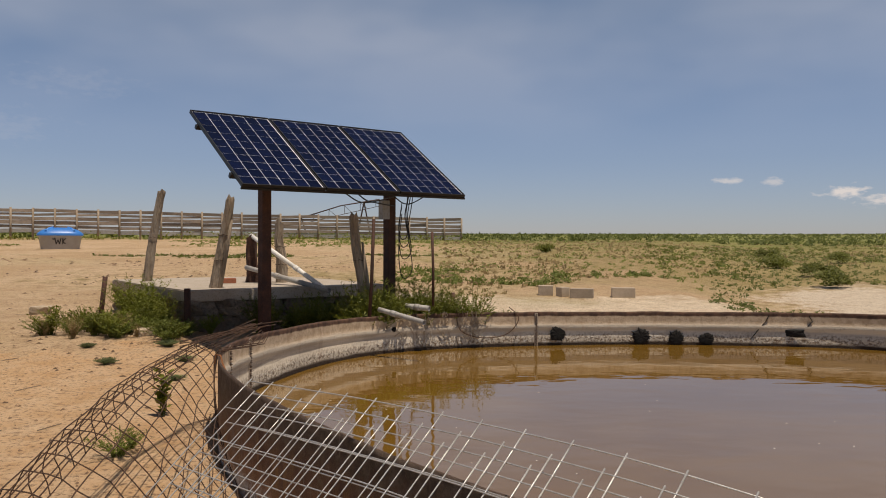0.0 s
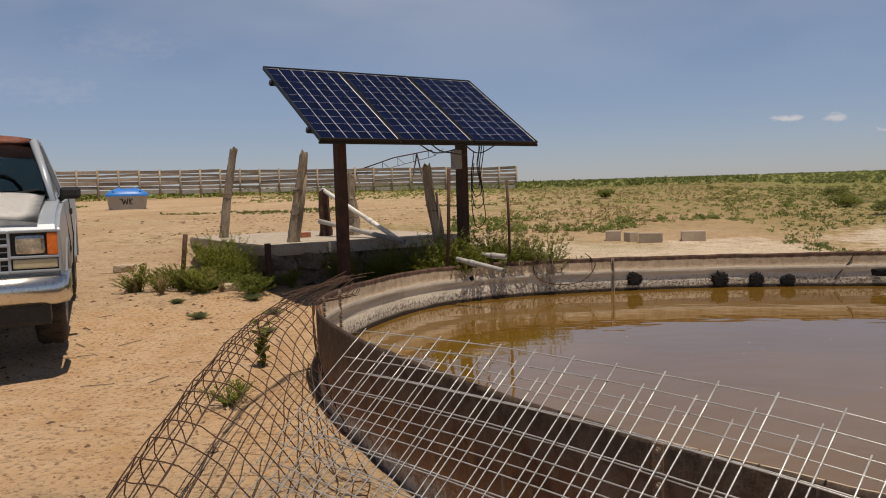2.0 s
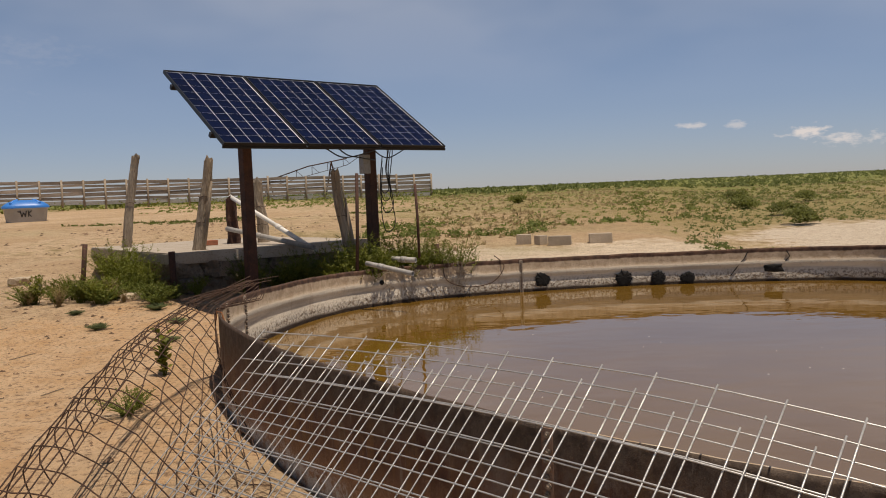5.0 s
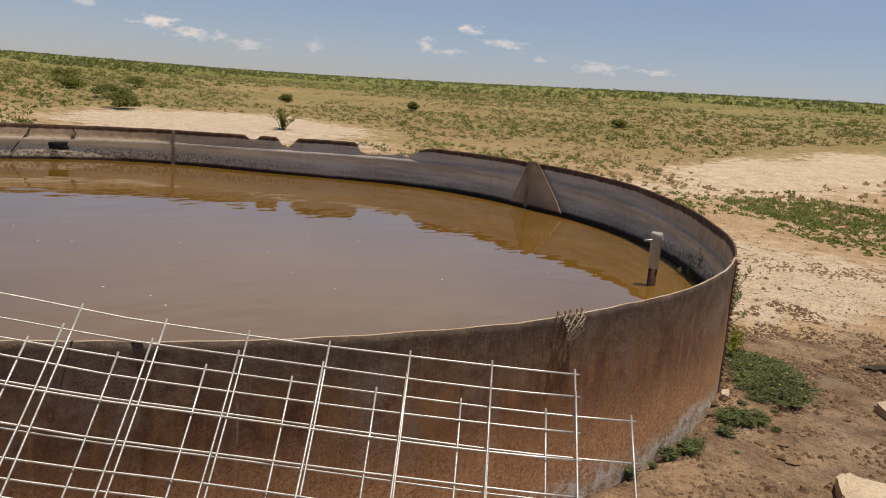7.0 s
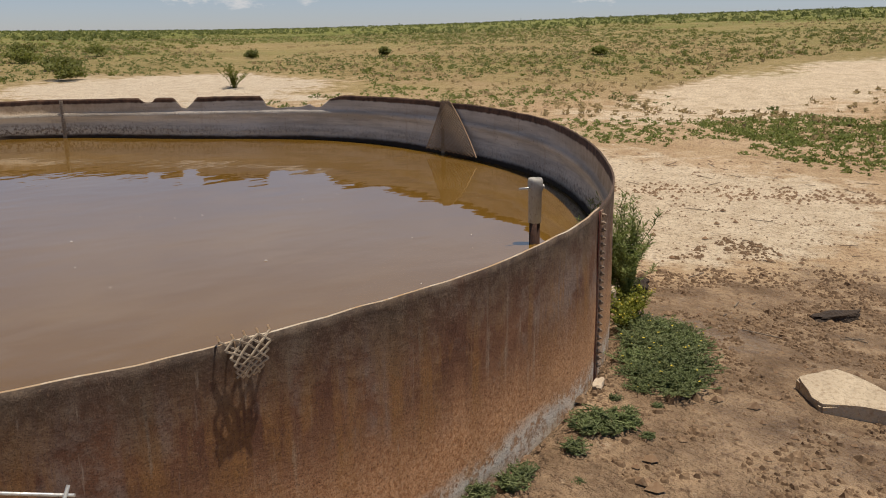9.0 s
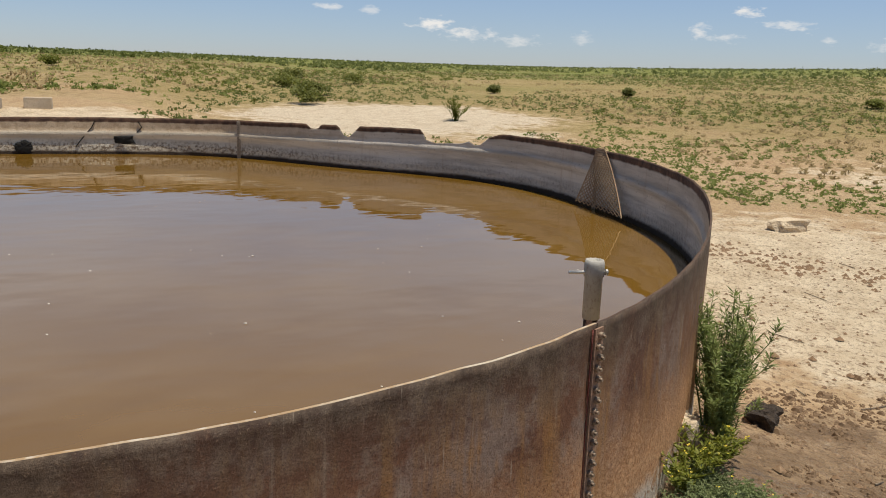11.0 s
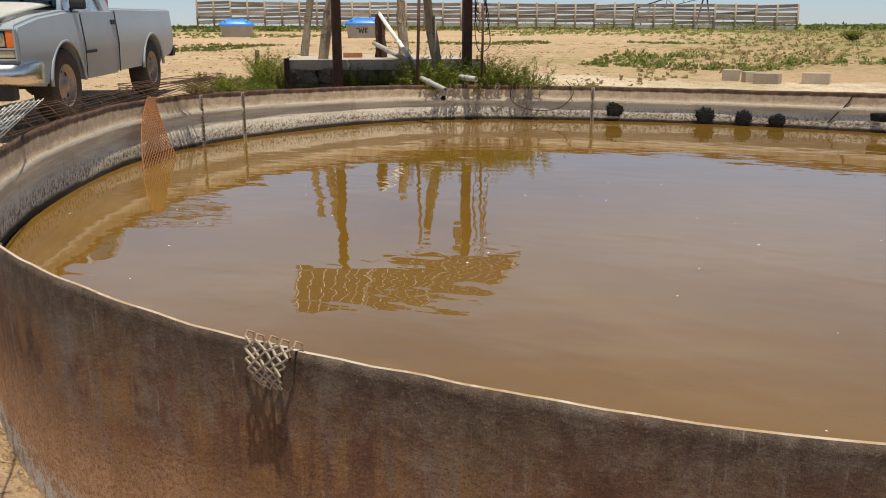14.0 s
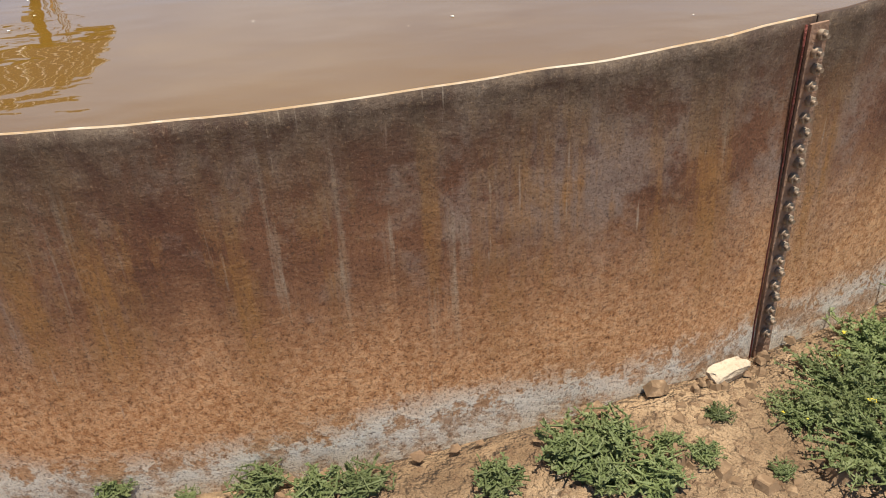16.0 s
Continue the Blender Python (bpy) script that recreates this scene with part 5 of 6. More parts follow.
def feeder(x, y, rz, marks, label):
    ob = thing("mineral_feeder", Matrix.Translation(on_land(x, y, -0.10)) @ Matrix.Rotation(rz, 4, "Z"), label, "feeder", "blue lidded feeders")
    bm = bmesh.new()
    seg = 32
    rings = []
    for f, z in ((0.84, 0.0), (0.86, 0.03), (0.97, 0.62), (1.02, 0.64), (1.02, 0.70)):
        ring = []
        for k in range(seg):
            a = 2 * math.pi * k / seg
            c, s = math.cos(a), math.sin(a)
            ring.append(bm.verts.new((0.86 * f * math.copysign(abs(c) ** 0.55, c), 0.62 * f * math.copysign(abs(s) ** 0.55, s), z)))
        rings.append(ring)
    for a, b in zip(rings, rings[1:]):
        for k in range(seg):
            bm.faces.new((a[k], a[(k + 1) % seg], b[(k + 1) % seg], b[k])).smooth = True
    bm.faces.new(rings[0][::-1])
    part("tub", bm, M_GREYPL, ob, "grey plastic tub")
    bm = bmesh.new()
    rings = []
    for f, z in ((1.05, 0.66), (1.05, 0.73), (0.98, 0.79), (0.80, 0.90), (0.52, 0.98), (0.2, 1.0)):
        ring = []
        for k in range(seg):
            a = 2 * math.pi * k / seg
            c, s = math.cos(a), math.sin(a)
            ring.append(bm.verts.new((0.86 * f * math.copysign(abs(c) ** 0.6, c), 0.62 * f * math.copysign(abs(s) ** 0.6, s), z)))
        rings.append(ring)
    for a, b in zip(rings, rings[1:]):
        for k in range(seg):
            bm.faces.new((a[k], a[(k + 1) % seg], b[(k + 1) % seg], b[k])).smooth = True
    bm.faces.new(rings[-1])
    lid = part("lid", bm, M_BLUE, ob, "domed blue plastic lid")
    bm = bmesh.new()
    for sx in (-1, 1):
        tube(bm, [(sx * 0.55, -0.5, 0.84), (sx * 0.42, -0.3, 0.955), (sx * 0.3, 0.1, 1.0), (sx * 0.42, 0.4, 0.92)], 0.05, 8)
    part("lid_rib", bm, M_BLUE, lid)
    if marks:
        bm = bmesh.new()
        for (x0, z0), (x1, z1) in (((-0.20, 0.55), (-0.15, 0.30)), ((-0.15, 0.30), (-0.08, 0.48)), ((-0.08, 0.48), (-0.02, 0.30)), ((-0.02, 0.30), (0.03, 0.55)), ((0.10, 0.55), (0.10, 0.30)), ((0.22, 0.55), (0.10, 0.42)), ((0.10, 0.42), (0.20, 0.30)), ((-0.3, 0.52), (-0.22, 0.50))):
            yy = lambda z: -0.62 * (0.86 + 0.11 * z / 0.62) - 0.006
            tube(bm, [(x0, yy(z0), z0), (x1, yy(z1), z1)], 0.018, 5)
        part("painted_mark", bm, M_DARK, ob, "dark painted strokes")


feeder(-16.2, 34.9, 0.42, True, "blue-lidded grey feeder with dark painted strokes")
feeder(-24.3, 35.8, 0.62, False, "blue-lidded grey feeder standing on bare ground")

boom = thing("irrigation_boom", pose(-17, 99, 0), "distant slender steel irrigation truss above the fence", "irrigation boom")
A, B = Vector((0, 0, 4.6)), Vector((9.3, 1.1, 6.9))
bm = bmesh.new()
tube(bm, [A, A.lerp(B, 0.5) + Vector((0, 0, 0.35)), B], 0.07, 6)
part("main_pipe", bm, M_RUSTPOST, boom)
bm = bmesh.new()
tube(bm, [A + Vector((1, 0, -0.5)), A.lerp(B, 0.5) + Vector((0, 0, -0.75)), B + Vector((0, 0, -0.8)), B + Vector((1.4, 0, 0.1))], 0.035, 5)
for t in (0.15, 0.35, 0.55, 0.75, 0.95):
    q = A.lerp(B, t)
    tube(bm, [q + Vector((0, 0, 0.2)), q + Vector((0.0, 0, -0.75))], 0.035, 5)
    tube(bm, [q + Vector((0, 0, 0.2)), q + Vector((0.9, 0, -0.6))], 0.028, 5)
part("brace", bm, M_RUSTPOST, boom)
for dx in (0, 7.5):
    for sx in (-1.2, 1.2):
        bm = bmesh.new()
        tube(bm, [(dx, 0, 4.6 + 0.25 * dx), (dx + sx, 0, 0.5)], 0.09, 5)
        part("tower_leg", bm, M_RUSTPOST, boom)


# ---- pickup truck ----
TH = Vector((0.443, -0.897, 0))
TL = Vector((0.897, 0.443, 0))
TO = Vector((-3.93, 6.72, 0)) - TL * 0.93
TRUCK = Matrix((TH, TL, Vector((0, 0, 1)))).transposed().to_4x4()
TRUCK.translation = (TO.x, TO.y, land(-4.5, 7.8) + 0.045)
TRUCK = TRUCK @ Matrix.Rotation(radians(1.8), 4, "Y")
truck = thing("pickup_truck", TRUCK, "old silver-grey pickup truck with faded red roof, dusty", "truck")


def arch(cx, cz, r, n=12):
    """From behind the wheel over to its front, in x and z."""
    return [(cx + r * math.cos(a), cz + r * math.sin(a)) for a in [math.pi - math.pi * i / n for i in range(n + 1)]]


def side_prism(name, outline, y0, y1, mat, label="", bevel=0.02, pinch=0.0, parent=None):
    bm = bmesh.new()
    prism(bm, outline, (1, 0, 0), (0, 0, 1), (0, 1, 0), y1 - y0, (0, (y0 + y1) / 2, 0))
    bmesh.ops.recalc_face_normals(bm, faces=bm.faces)
    if bevel:
        big = [e for e in bm.edges if len(e.link_faces) == 2 and e.calc_face_angle(0) > 0.9]
        bmesh.ops.bevel(bm, geom=big, offset=bevel, segments=3, affect="EDGES")
    if pinch:
        for i in range(16):
            bmesh.ops.bisect_plane(bm, geom=bm.verts[:] + bm.edges[:] + bm.faces[:], plane_co=(0, 0, 0.45 + 0.05 * i), plane_no=(0, 0, 1))
        mid = (y0 + y1) / 2
        for v in bm.verts:
            k = 1 - pinch * (1 - sstep(0.40, 0.80, v.co.z)) - pinch * 0.7 * sstep(0.85, 1.25, v.co.z)
            v.co.y = mid + (v.co.y - mid) * k
    ob = part(name, bm, mat, parent or truck, label, True)
    ob.data.set_sharp_from_angle(angle=radians(28))
    return ob


W = 0.955
fender = [(0.79, 0.50), (0.83, 0.62), (0.845, 1.0), (0.80, 1.06), (0.30, 1.14), (-0.48, 1.20), (-0.83, 1.20), (-0.84, 0.42), (-0.81, 0.40)] + arch(-0.32, 0.40, 0.46) + [(0.60, 0.44)]
side_prism("front_body", fender, -W, W, M_PAINT, "silver-grey fenders", 0.03, 0.035)
door = [(-0.85, 1.19), (-0.85, 0.40), (-1.97, 0.40), (-1.97, 1.19)]
side_prism("door_body", door, -W, W, M_PAINT, "silver-grey doors", 0.015, 0.035)
bed = [(-4.50, 1.20), (-4.52, 0.62), (-4.40, 0.52), (-3.93, 0.46)] + arch(-3.45, 0.40, 0.46) + [(-2.97, 0.42), (-1.99, 0.42), (-1.99, 1.22)]
side_prism("bed", bed, -W, W, M_PAINT, "silver-grey cargo bed", 0.02, 0.035)
for sy in (-1, 1):
    for cx in (-0.32, -3.45):
        bm = bmesh.new()
        pts = arch(cx, 0.40, 0.47, 16)
        tube(bm, [(x, sy * (W - 0.012), z) for x, z in pts], 0.022, 6)
        part("wheel_arch", bm, M_PAINT, truck)
bm = bmesh.new()
box(bm, (-1.8, 0, 0.48), (4.6, 1.1, 0.22))
box(bm, (-0.32, 0, 0.62), (0.9, 1.3, 0.5))
box(bm, (-3.45, 0, 0.62), (0.9, 1.3, 0.5))
part("chassis", bm, M_DARK, truck)
# hood, cowl, cab
bm = bmesh.new()
nx, ny = 10, 12
grid = [[bm.verts.new((0.82 - 1.28 * i / nx, -0.80 + 1.6 * j / ny, 1.105 + 0.150 * (i / nx) ** 0.8 + 0.035 * (1 - (2 * j / ny - 1) ** 4) - (0.03 if i == 0 else 0))) for j in range(ny + 1)] for i in range(nx + 1)]
for i in range(nx):
    for j in range(ny):
        bm.faces.new((grid[i][j], grid[i][j + 1], grid[i + 1][j + 1], grid[i + 1][j])).smooth = True
bmesh.ops.solidify(bm, geom=list(bm.faces), thickness=0.03)
part("hood", bm, M_HOOD, truck, "sun-bleached whitish hood")
bm = bmesh.new()
sec = [(-0.98, 1.735), (-1.10, 1.80), (-1.40, 1.825), (-1.72, 1.81), (-1.86, 1.74)]
rows = [[bm.verts.new((x, y * 0.70, z - 0.05 * abs(y) ** 3)) for y in [-1 + 2 * j / 10 for j in range(11)]] for x, z in sec]
for a, b in zip(rows, rows[1:]):
    for j in range(10):
        bm.faces.new((a[j], a[j + 1], b[j + 1], b[j])).smooth = True
bmesh.ops.solidify(bm, geom=list(bm.faces), thickness=0.05)
part("roof", bm, M_CAPROOF, truck, "faded red cab roof")
for sy in (-1, 1):
    bm = bmesh.new()
    tube(bm, [(-0.44, sy * 0.86, 1.16), (-0.72, sy * 0.785, 1.45), (-1.0, sy * 0.70, 1.74)], 0.036, 6)
    part("windscreen_pillar", bm, M_PAINT, truck)
    bm = bmesh.new()
    prism(bm, [(-1.66, 1.17), (-1.62, 1.72), (-1.80, 1.76), (-1.90, 1.17)], (1, 0, 0), (0, 0, 1), (0, 1, 0), 0.05, (0, 0, 0))
    for v in bm.verts:
        v.co.y += sy * (0.90 - 0.20 * (v.co.z - 1.17) / 0.58)
    part("rear_pillar", bm, M_PAINT, truck)
    bm = bmesh.new()
    tube(bm, [(-1.0, sy * 0.70, 1.735), (-1.40, sy * 0.695, 1.755), (-1.68, sy * 0.70, 1.735)], 0.03, 6)
    part("roof_rail", bm, M_PAINT, truck)
    bm = bmesh.new()
    g = [(-0.52, sy * 0.875, 1.18), (-1.66, sy * 0.885, 1.18), (-1.64, sy * 0.70, 1.72), (-1.02, sy * 0.705, 1.72)]
    bm.faces.new([bm.verts.new(p) for p in g])
    bmesh.ops.solidify(bm, geom=list(bm.faces), thickness=0.006)
    part("side_window", bm, M_GLASS, truck, "tinted side glass")
    bm = bmesh.new()
    tube(bm, [(-0.50, sy * 0.90, 1.17), (-1.68, sy * 0.905, 1.175)], 0.016, 5)
    tube(bm, [(-1.98, sy * 0.945, 0.42), (-1.98, sy * 0.965, 0.8), (-1.98, sy * 0.935, 1.18)], 0.008, 4)
    tube(bm, [(-0.845, sy * 0.945, 0.42), (-0.845, sy * 0.965, 0.8), (-0.845, sy * 0.93, 1.15)], 0.006, 4)
    part("door_gap", bm, M_DARK, truck, "dark door shut lines")
    bm = bmesh.new()
    box(bm, (-1.86, sy * 0.955, 1.05), (0.14, 0.03, 0.06), None, 0.008)
    part("door_handle", bm, M_DARK, truck, "black door handle")
    bm = bmesh.new()
    box(bm, (-1.02, sy * 0.962, 0.72), (0.32, 0.012, 0.035), None, 0.004)
    part("side_badge", bm, M_DARK, truck, "dark plain badge strip")
    bm = bmesh.new()
    box(bm, (-0.66, sy * 0.995, 1.262), (0.09, 0.175, 0.11), None, 0.03)
    tube(bm, [(-0.66, sy * 0.90, 1.20), (-0.66, sy * 0.95, 1.24)], 0.025, 6)
    part("mirror", bm, M_DARK, truck, "black door mirror")
    # lamps
    bm = bmesh.new()
    box(bm, (0.862, sy * 0.745, 0.917), (0.05, 0.205, 0.148), None, 0.03)
    part("headlight", bm, M_LENS, truck, "clear headlight lens")
    bm = bmesh.new()
    box(bm, (0.84, sy * 0.895, 0.920), (0.10, 0.075, 0.165), None, 0.012)
    part("turn_lamp", bm, M_AMBER, truck, "amber corner lamp")
    bm = bmesh.new()
    box(bm, (0.862, sy * 0.775, 0.775), (0.05, 0.30, 0.07), None, 0.012)
    part("parking_lamp", bm, M_FOG, truck, "yellowed parking lamp")
    bm = bmesh.new()
    for z in (0.825, 1.015, 0.72):
        box(bm, (0.865, sy * 0.77, z), (0.06, 0.33, 0.020), None, 0.006)
    for y in (0.605, 0.94):
        box(bm, (0.858, sy * y, 0.865), (0.06, 0.022, 0.31), None, 0.006)
    part("lamp_bezel", bm, M_PAINT, truck)
    bm = bmesh.new()
    box(bm, (0.832, sy * 0.77, 0.867), (0.05, 0.33, 0.29))
    part("lamp_recess", bm, M_DARK, truck)
bm = bmesh.new()
box(bm, (0.832, 0, 0.865), (0.05, 1.2, 0.30))
part("grille_back", bm, M_DARK, truck, "black grille recess")
for z in (0.718, 0.817, 0.916, 1.015):
    bm = bmesh.new()
    box(bm, (0.872, 0, z), (0.045, 1.2, 0.022), None, 0.007)
    part("grille_bar", bm, M_PAINT, truck)
for k in range(13):
    bm = bmesh.new()
    box(bm, (0.862, -0.54 + 0.09 * k, 0.866), (0.014, 0.007, 0.29))
    part("grille_slat", bm, M_PAINT, truck)
for z in (0.768, 0.867, 0.966):
    bm = bmesh.new()
    box(bm, (0.864, 0, z), (0.014, 1.18, 0.008))
    part("grille_bar", bm, M_PAINT, truck)
bm = bmesh.new()
prof = [(0.93, 0.47), (0.985, 0.51), (0.99, 0.59), (0.965, 0.67), (0.90, 0.685), (0.84, 0.67), (0.84, 0.49)]
path = [(-0.45, -1.0), (-0.12, -0.985), (0.0, -0.90), (0.035, -0.5), (0.045, 0), (0.035, 0.5), (0.0, 0.90), (-0.12, 0.985), (-0.45, 1.0)]
rings = []
for dx, y in path:
    rings.append([bm.verts.new((px * 1.0 - 0.03 + dx * (1.0 if abs(y) > 0.95 else 1.0), y * (1.0 - (0.03 if px < 0.9 and abs(y) > 0.95 else 0)), z)) for px, z in prof])
for a, b in zip(rings, rings[1:]):
    for k in range(len(prof)):
        bm.faces.new((a[k], a[(k + 1) % len(prof)], b[(k + 1) % len(prof)], b[k])).smooth = True
bm.faces.new(rings[0])
bm.faces.new(rings[-1][::-1])
bmesh.ops.recalc_face_normals(bm, faces=bm.faces)
part("front_bumper", bm, M_CHROME, truck, "dull chrome front bumper")
bm = bmesh.new()
box(bm, (0.82, 0, 0.40), (0.16, 1.72, 0.17), None, 0.03)
part("valance", bm, M_DARK, truck, "dark lower valance")
bm = bmesh.new()
box(bm, (-4.60, 0, 0.56), (0.16, 1.86, 0.16), None, 0.03)
part("rear_bumper", bm, M_DARK, truck, "dark step bumper")
bm = bmesh.new()
g = [(-0.46, -0.83, 1.22), (-0.46, 0.83, 1.22), (-0.99, 0.68, 1.73), (-0.99, -0.68, 1.73)]
bm.faces.new([bm.verts.new(p) for p in g])
bmesh.ops.solidify(bm, geom=list(bm.faces), thickness=0.006)
part("windscreen", bm, M_GLASS, truck, "dusty greenish windscreen")
bm = bmesh.new()
g = [(-1.89, -0.80, 1.20), (-1.89, 0.80, 1.20), (-1.80, 0.68, 1.72), (-1.80, -0.68, 1.72)]
bm.faces.new([bm.verts.new(p) for p in g])
bmesh.ops.solidify(bm, geom=list(bm.faces), thickness=0.006)
part("rear_window", bm, M_GLASS, truck)
bm = bmesh.new()
box(bm, (-0.64, 0, 1.20), (0.34, 1.56, 0.08), None, 0.02)
part("dashboard", bm, M_DARK, truck)
bm = bmesh.new()
tube(bm, [(-0.86 - 0.05 * math.sin(a * 0.45), 0.40 + 0.19 * math.cos(a * 0.45), 1.26 + 0.19 * math.sin(a * 0.45)) for a in range(15)], 0.018, 6)
part("steering_wheel", bm, M_DARK, truck)
bm = bmesh.new()
box(bm, (-1.62, 0, 1.08), (0.22, 1.5, 0.62), None, 0.06)
part("bench_seat", bm, M_RUSTPOST, truck)
bm = bmesh.new()
for sy in (-0.45, 0.25):
    tube(bm, [(-0.45, sy, 1.235), (-0.52, sy + 0.5, 1.30)], 0.010, 5)
part("wiper", bm, M_DARK, truck)
bm = bmesh.new()
box(bm, (-2.15, 0.1, 1.26), (0.4, 1.3, 0.22), None, 0.03)
part("toolbox", bm, M_CAPROOF, truck, "red box in the bed")


def lathe(bm, prof, seg, mat=0):
    """Turn a profile of (r, y) about the y axis."""
    rings = [[bm.verts.new((r * math.cos(2 * math.pi * k / seg), y, r * math.sin(2 * math.pi * k / seg))) for k in range(seg)] for r, y in prof]
    for a, b in zip(rings, rings[1:]):
        for k in range(seg):
            f = bm.faces.new((a[k], a[(k + 1) % seg], b[(k + 1) % seg], b[k]))
            f.smooth, f.material_index = True, mat
    return rings


for cx in (-0.32, -3.45):
    for sy in (-1, 1):
        bm = bmesh.new()
        lathe(bm, [(0.22, -0.11), (0.30, -0.125), (0.36, -0.115), (0.375, -0.09), (0.38, 0), (0.375, 0.09), (0.36, 0.115), (0.30, 0.125), (0.22, 0.11)], 40)
        for k in range(40):
            a = 2 * math.pi * k / 40
            box(bm, (0.379 * math.cos(a), 0.05 * (1 if k % 2 else -1), 0.379 * math.sin(a)), (0.012, 0.07, 0.03), None)
            for v in bm.verts[-8:]:
                w = v.co - Vector((0.379 * math.cos(a), v.co.y, 0.379 * math.sin(a)))
                w.rotate(Euler((0, -a, 0)))
                v.co = Vector((0.379 * math.cos(a), v.co.y, 0.379 * math.sin(a))) + Vector((w.x, 0, w.z))
        bmesh.ops.recalc_face_normals(bm, faces=bm.faces)
        wheel = part("wheel", bm, M_TYRE, truck, "dusty black tyre")
        wheel.location = (cx, sy * 0.80, 0.370)
        wheel.scale = (1.08, 1.0, 1.08)
        bm = bmesh.new()
        lathe(bm, [(0.225, sy * 0.11), (0.215, sy * 0.12), (0.20, sy * 0.10), (0.185, sy * 0.05), (0.15, sy * 0.045), (0.09, sy * 0.07), (0.06, sy * 0.075), (0.055, sy * 0.11), (0.001, sy * 0.115)], 32)
        part("rim", bm, M_RIM, wheel, "dusty slotted steel rim")
        for k in range(8):
            a = 2 * math.pi * k / 8
            bm = bmesh.new()
            tube(bm, [(0.148 * math.cos(a), sy * 0.044, 0.148 * math.sin(a)), (0.148 * math.cos(a), sy * 0.054, 0.148 * math.sin(a))], 0.024, 8)
            part("slot", bm, M_DARK, wheel)


# ---- plants ----
def leaf(bm, p, d, n, length, width):
    d, n = d.normalized(), n.normalized()
    s = d.cross(n)
    if s.length < 1e-3:
        s = d.orthogonal()
    s = s.normalized() * width / 2
    v = [bm.verts.new(p), bm.verts.new(p + d * length * 0.5 + s), bm.verts.new(p + d * length), bm.verts.new(p + d * length * 0.5 - s)]
    bm.faces.new(v)


def plant_meshes(seed, height, spread, stems, leaves, size, upright, narrow=0.32):
    """Stems and leaves of one bushy plant."""
    rnd = random.Random(seed)
    bs, bl = bmesh.new(), bmesh.new()
    for _ in range(stems):
        a, out = rnd.uniform(0, 6.283), rnd.uniform(0.15, 1.0) * spread
        h = height * rnd.uniform(0.55, 1.0) * (1 - 0.35 * out / max(spread, 0.01) * (1 - upright))
        pts = [Vector((out * 0.15 * math.cos(a), out * 0.15 * math.sin(a), -0.03))]
        for j in range(1, 6):
            t = j / 5
            pts.append(Vector((out * t ** (1.0 if upright < 0.5 else 1.6) * math.cos(a) + rnd.gauss(0, 0.015), out * t * math.sin(a) + rnd.gauss(0, 0.015), h * (t ** 0.85))))
        tube(bs, pts, [0.006 * (1.1 - 0.9 * j / 5) for j in range(6)], 4, False)
        for _ in range(leaves):
            t = rnd.uniform(0.12, 1.0)
            f = t * 5
            i = min(4, int(f))
            p = pts[i].lerp(pts[i + 1], f - i)
            d = Vector((rnd.gauss(0, 1), rnd.gauss(0, 1), rnd.uniform(0.1, 1.1)))
            leaf(bl, p, d, Vector((rnd.gauss(0, 0.6), rnd.gauss(0, 0.6), 1)), size * rnd.uniform(0.6, 1.3), size * narrow * rnd.uniform(0.7, 1.3))
    return bs, bl


def plant(name, seed, height, spread, stems, leaves, size, upright, mat, label, flowers=0, narrow=0.32):
    ob = thing(name, Matrix.Identity(4), label, "weed" if name != "shrub" else "shrub", "weeds round the tank")
    bs, bl = plant_meshes(seed, height, spread, stems, leaves, size, upright, narrow)
    tips = [v.co.copy() for v in bl.verts if v.co.z > height * 0.6]
    tagged(part("stalk", bs, mat, ob), kind="stuff")
    tagged(part("foliage", bl, mat, ob), kind="stuff")
    if flowers and tips:
        rnd = random.Random(seed + 99)
        bm = bmesh.new()
        for _ in range(flowers):
            c = rnd.choice(tips) + Vector((0, 0, 0.01))
            for k in range(3):
                leaf(bm, c, Vector((rnd.gauss(0, 1), rnd.gauss(0, 1), 0.4)), Vector((0, 0, 1)), 0.009, 0.008)
        tagged(part("blossom", bm, M_FLOWER, ob, "tiny yellow flowers"), kind="stuff")
    return ob


def place(ob, x, y, s, rz, dz=0.0, first=[]):
    m = Matrix.Translation(on_land(x, y, dz)) @ Matrix.Rotation(rz, 4, "Z") @ Matrix.Diagonal((s, s, s, 1))
    if ob.name not in first:
        first.append(ob.name)
        ob.matrix_world = m
        return ob
    made = copy_thing(ob, Matrix.Identity(4))
    made.matrix_basis = m
    return made


M_SPRING = surface("spring_leaf", (0.215, 0.285, 0.070), (0.27, 0.330, 0.105), (0.36, 0.38, 0.15), 8, 40, 0.65, 0, 0.0, vary=0.25)
leafy(M_SPRING)
M_MAT = surface("grey_green_leaf", (0.150, 0.195, 0.072), (0.200, 0.240, 0.100), (0.29, 0.31, 0.15), 8, 40, 0.65, 0, 0.0, vary=0.3)
leafy(M_MAT)
W_BANK = plant("weed", 12, 0.80, 0.40, 36, 52, 0.060, 0.5, M_LEAF, "tall thin-leaved green weed crowding the bank", 0, 0.17)
W_BUSH = plant("weed", 1, 0.55, 0.42, 26, 34, 0.060, 0.3, M_LEAF, "bushy green weed growing on the bank")
W_DENSE = plant("weed", 2, 0.42, 0.5, 34, 36, 0.045, 0.2, M_SAGE, "yellow-green leafy weed with many thin stems")
W_TALL = plant("weed", 3, 0.80, 0.27, 26, 130, 0.050, 0.9, M_SPRING, "tall feathery green weed against the tank wall", 0, 0.16)
